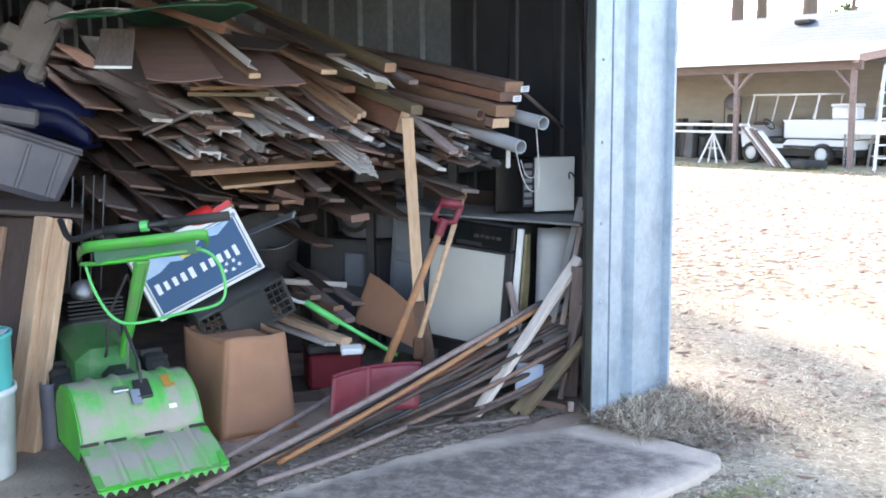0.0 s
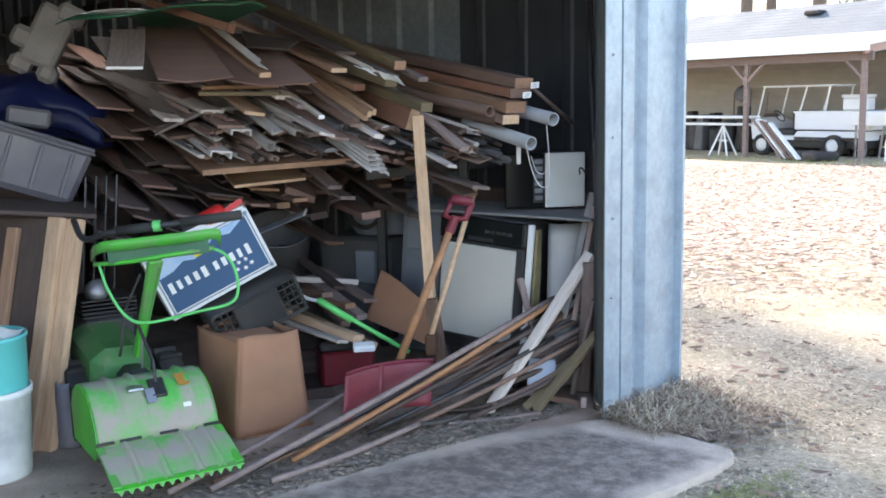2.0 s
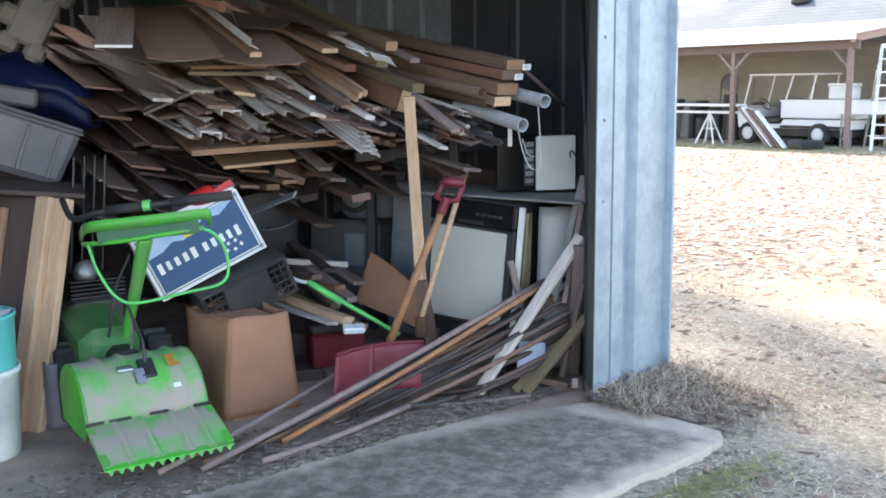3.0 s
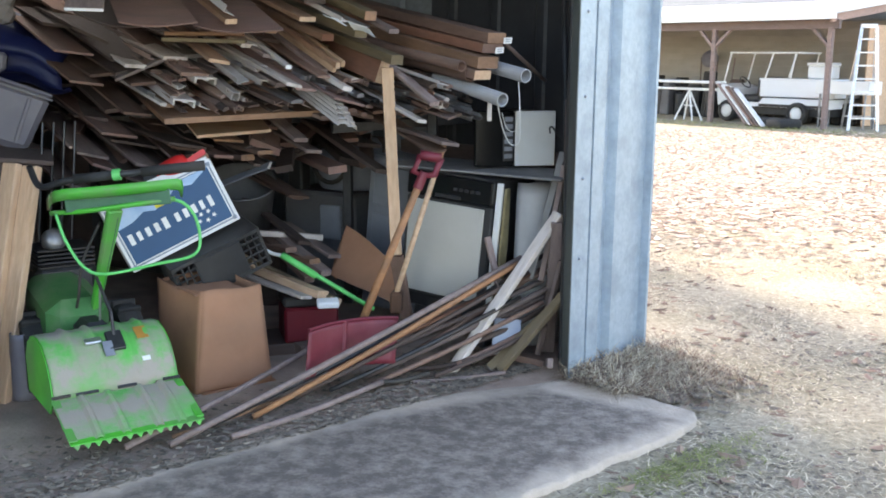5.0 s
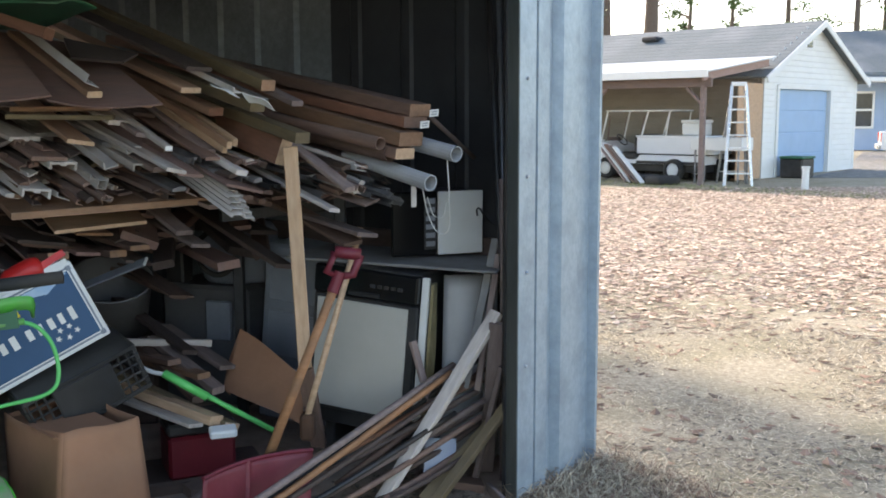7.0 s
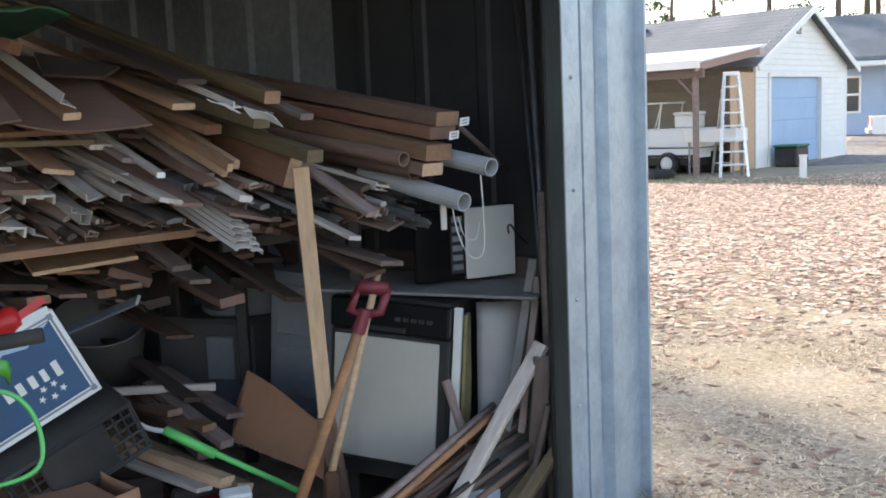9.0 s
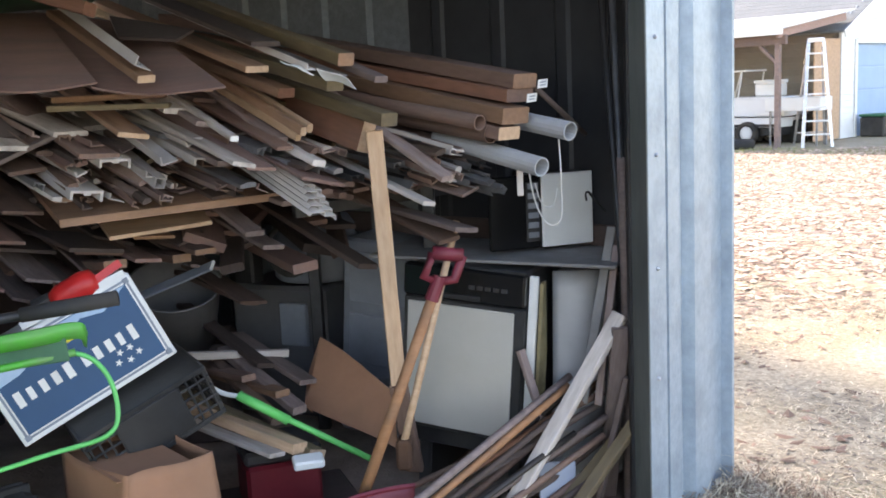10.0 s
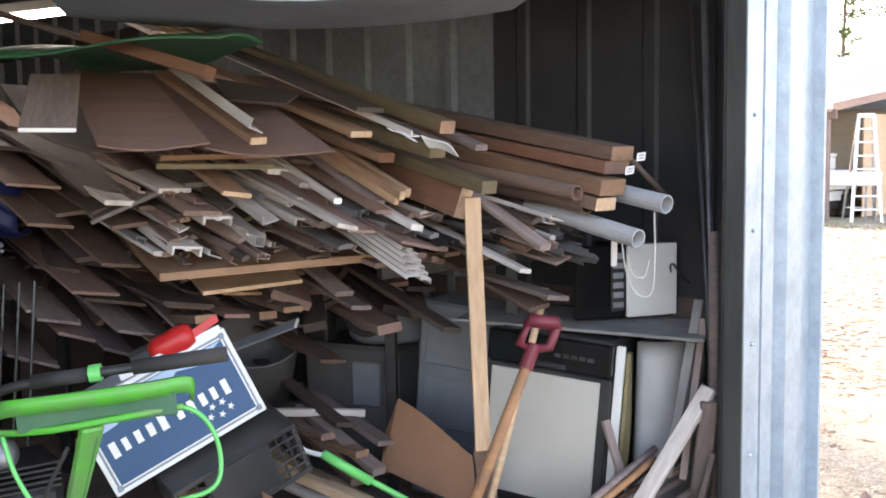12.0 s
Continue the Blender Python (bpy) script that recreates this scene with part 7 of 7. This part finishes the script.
# ---- near the opening's other side: bucket, stud frame, tote, foam, tarp ----
def bucket():
    b = empty("bucket", (-1.80, 3.60, 0.0), "stained white plastic bucket on the barn floor", "bucket")
    part("tub", lathe([(0.001, 0.008), (0.125, 0.008), (0.13, 0.0), (0.133, 0.02), (0.148, 0.33), (0.155, 0.335), (0.155, 0.36), (0.146, 0.36), (0.13, 0.03), (0.001, 0.03)], 32), TUB, b, smooth=True)
    a = empty("bucket", (-1.80, 3.60, 0.22), "aqua plastic bucket stacked in the white bucket", "bucket")
    part("tub", lathe([(0.001, 0.008), (0.12, 0.008), (0.127, 0.02), (0.138, 0.135), (0.142, 0.15), (0.146, 0.33), (0.152, 0.335), (0.152, 0.35), (0.142, 0.35), (0.12, 0.03), (0.001, 0.03)], 32), AQUA, a, smooth=True)
    part("rag", sheet_bm(8, 8, lambda u, v: (-0.10 + 0.2 * u, -0.10 + 0.2 * v, 0.345 + 0.03 * math.sin(7 * u) * math.cos(5 * v)), 0.004), LABELWHITE, a, "crumpled white rag in the bucket", smooth=True)


bucket()


def stud_frame():
    """A tall cabinet carcass faced with two pale studs, leaning back."""
    c = empty("open_cabinet", (0, 0, 0), "dark board cabinet with two pale studs on its edge", "cabinet")
    b0, t0 = Vector((-1.76, 3.88, -0.004)), Vector((-1.707, 4.15, 0.946))
    b1, t1 = Vector((-1.836, 3.86, 0.007)), Vector((-1.783, 4.13, 0.957))
    for a, b in ((b0, t0), (b1, t1)):
        part("stud", box((b - a).length, 0.075, 0.038, ((b - a).length / 2, 0, 0), 0.004), FRESH, c, "knotty pale pine stud", m=frame_of(a, b, 0))
    m = frame_of(b1, t1)
    part("side_board", box((t1 - b1).length * 0.99, 0.55, 0.02, ((t1 - b1).length / 2, 0.33, -0.01), 0.003), DARKWOOD, c, m=m)
    part("inner_stud", box((t1 - b1).length * 0.93, 0.06, 0.03, ((t1 - b1).length * 0.48, 0.21, 0.02), 0.004), PINE, c, "dusty inner stud", m=m)
    part("top_board", box(0.5, 0.55, 0.02, (0, 0, 0), 0.003), DARKWOOD, c, m=pose(t1.x - 0.22, t1.y + 0.2, t1.z + 0.02, 0, 6, 30))


stud_frame()


def tote_box():
    c = empty("storage_tote", (0, 0, 0), "grey translucent plastic tote tipped on the cabinet", "tote")
    c.matrix_basis = pose(-2.22, 4.62, 1.16, 0, 20, 38)
    bm = box(0.50, 0.36, 0.28, (0, 0, 0), 0.03)
    for v in bm.verts:
        if v.co.z < 0:
            v.co.x *= 0.9
            v.co.y *= 0.9
    part("tub", bm, TOTE, c)
    part("lid", box(0.505, 0.37, 0.02, (0, 0, 0.146), 0.008), TOTE, c)
    part("rim", box(0.515, 0.38, 0.012, (0, 0, 0.128), 0.004), TOTE, c)
    for x in (-0.12, 0.02, 0.16):
        part("rib", box(0.018, 0.012, 0.22, (x, -0.176, -0.005), 0.004, pose(0, 0, 0, 4)), TOTE, c)
    part("handle", box(0.02, 0.14, 0.03, (0.245, 0, 0.09), 0.008), TOTE, c)


tote_box()
tagged(part("grey_case", box(0.20, 0.2, 0.09, (0, 0, 0), 0.015), TOTE, m=pose(*(-2.276, 4.75, 1.38), 0, 10, 30)), "small grey plastic case on the tote", "case")
for k in range(4):
    a, b = (-1.848, 4.3, 0.967), (-1.824, 4.45, 1.164)
    ob = part("thin_rod", sweep([Vector(a) + Vector((0.03 * k, 0.04 * k, -0.9)), Vector(b) + Vector((0.03 * k, 0.04 * k, -0.06))], 0.0045, 6), DARKMETAL)
    tagged(ob, "thin metal rod standing beside the cabinet", "rod", "rods beside the cabinet")


def foam_block():
    """White moulded packing foam with knobs and hollows."""
    c = empty("packing_foam", (0, 0, 0), "white moulded packing foam on top of the pile", "foam")
    c.matrix_basis = pose(*(-2.133, 4.72, 1.742), 0, 28, 20)
    bm = box(0.17, 0.10, 0.30, (0, 0, 0.02), 0.02)
    box(0.10, 0.11, 0.10, (-0.10, 0, -0.03), 0.02, bm=bm)
    box(0.13, 0.11, 0.10, (0.06, 0, 0.16), 0.02, bm=bm)
    box(0.10, 0.12, 0.09, (-0.06, -0.01, -0.15), 0.025, bm=bm)
    box(0.09, 0.12, 0.09, (0.07, -0.01, -0.14), 0.025, bm=bm)
    part("block", bm, FOAM, c)


foam_block()


def blue_tarp():
    """A bundled dark blue tarp: a sagging heap with soft folds."""
    def at(u, v):
        a = math.pi * v
        x = -2.72 + 0.70 * u
        fat = math.sin(math.pi * min(max(0.12 + 0.8 * u, 0), 1)) ** 0.5
        fold = 0.018 * math.sin(14 * u + 5 * v) + 0.012 * math.sin(23 * v - 6 * u)
        z = 1.44 - 0.13 * u * u + 0.03 * math.sin(3 * u) + 0.165 * fat * math.cos(a) + fold
        return (x, 5.10 - 0.22 * fat * math.sin(a) + fold, z)
    ob = part("blue_tarp", sheet_bm(26, 18, at, 0.006), BLUE, smooth=True)
    tagged(ob, "dark blue plastic tarp bundled beside the pile", "tarp")


blue_tarp()
bag = part("plastic_bag", sheet_bm(10, 10, lambda u, v: ((-1.687, 3.98, 0.244)[0] + 0.06 * math.cos(u * math.tau) * (1 - 0.3 * v), 3.95 + 0.06 * math.sin(u * math.tau), 0.01 + 0.28 * v), 0.003), TOTE, smooth=True)
tagged(bag, "crumpled grey plastic bag by the tiller wheel", "bag")
# strip light under the roof
lamp = empty("strip_light", (0, 0, 0), "lit fluorescent strip light under the barn roof", "lamp")
LAMP = bpy.data.materials.new("lit_tube")
LAMP.use_nodes = True
LAMP.node_tree.nodes["Principled BSDF"].inputs["Emission Color"].default_value = (0.95, 0.98, 1, 1)
LAMP.node_tree.nodes["Principled BSDF"].inputs["Emission Strength"].default_value = 7.0
lm = frame_of((-2.343, 5.6, 2.106), (-2.123, 5.75, 2.154))
part("tray", box(0.75, 0.12, 0.04, (0.1, 0, 0.035), 0.006), LABELWHITE, lamp, m=lm)
part("lit_tube", sweep([(-0.22, 0, 0), (0.42, 0, 0)], 0.016, 8), LAMP, lamp, m=lm)
for q in ((-2.074, 5.9, 2.206),):
    part("hanger", sweep([q, (q[0], q[1], 3.3)], 0.006, 6), STEEL, lamp)
for k, (a, b) in enumerate((((-1.85, 5.6, 2.108), (-1.47, 5.1, 1.95)), ((-1.9, 5.6, 2.116), (-1.502, 5.1, 1.957)), ((-1.769, 5.6, 2.093), (-1.383, 5.1, 1.949)))):
    ob = plank(b, a, 1.2, 0.03 + 0.02 * (k == 2), 0.02, WHITEWOOD if k < 2 else FRESH, "pale lath lying high on the pile", 0, "lath")
tagged(part("batten", box(1.0, 0.03, 0.02, (0.5, 0, 0), 0.003), GREYWOOD, m=frame_of((-1.516, 4.6, 1.877), (-1.99, 4.9, 2.016))), "grey batten slanting over the pile", "board", PILE)

# litter on the floor at the sill
def sill_spot(rnd):
    q = spot(0.62 + 2.6 * rnd.random() ** 1.4, 0.12 + abs(rnd.gauss(0, 0.22)))
    return q.x, q.y, 0.014


scatter("floor_litter", 3200, sill_spot, 0.014, CHIPS, "dead leaves and wood chips along the sill", "litter", False, 12)
scatter("floor_straw", 260, sill_spot, 0.05, BROWNSTEMS, "bits of dry stems blown onto the sill", "litter", True, 13, 0.08)

overhead = sheet("overhead_door", (-1.263, 3.7, 1.974), (0.037, 3.9, 1.966), (-0.159, 4.4, 1.922), (-1.437, 4.3, 1.925), 0.03, 0.10, SLATE, "dusty grey overhead door raised under the roof", 0.004, "door")
overhead["group"] = ""
rod = part("dark_rod", sweep([(0.207, 4.72, 1.467), (0.375, 4.95, 1.305)], 0.009, 8), DARKWOOD, smooth=True)
tagged(rod, "dark wooden rod poking out behind the beams", "rod")

# the dark end of the barn: cupboard-shaped blocks added in place of deep shade
void_block = empty("cupboard", (-2.35, 6.35, 0.0), "added dark cupboard block standing in for the shaded void behind the pile", "cupboard", turn=-20)
part("body", box(1.3, 0.5, 1.05, (0, 0.25, 0.525), 0.01), DARKWOOD, void_block)
for s in (-1, 1):
    dr = part("door", box(0.60, 0.02, 0.92, (s * 0.31, -0.012, 0.52), 0.006), DARKWOOD, void_block)
    part("knob", lathe([(0.001, 0), (0.015, 0.002), (0.012, 0.02), (0.001, 0.022)], 10), DARKMETAL, dr, m=pose(s * 0.05, -0.022, 0.55, 90))
void_block2 = empty("cupboard", (-3.6, 6.0, 0.0), "added tall dark cupboard block standing in for the shade at the barn end", "cupboard", turn=25)
part("body", box(1.4, 0.5, 1.7, (0, 0.25, 0.85), 0.01), DARKWOOD, void_block2)
for s in (-1, 1):
    part("door", box(0.66, 0.02, 1.6, (s * 0.34, -0.012, 0.85), 0.006), DARKWOOD, void_block2)
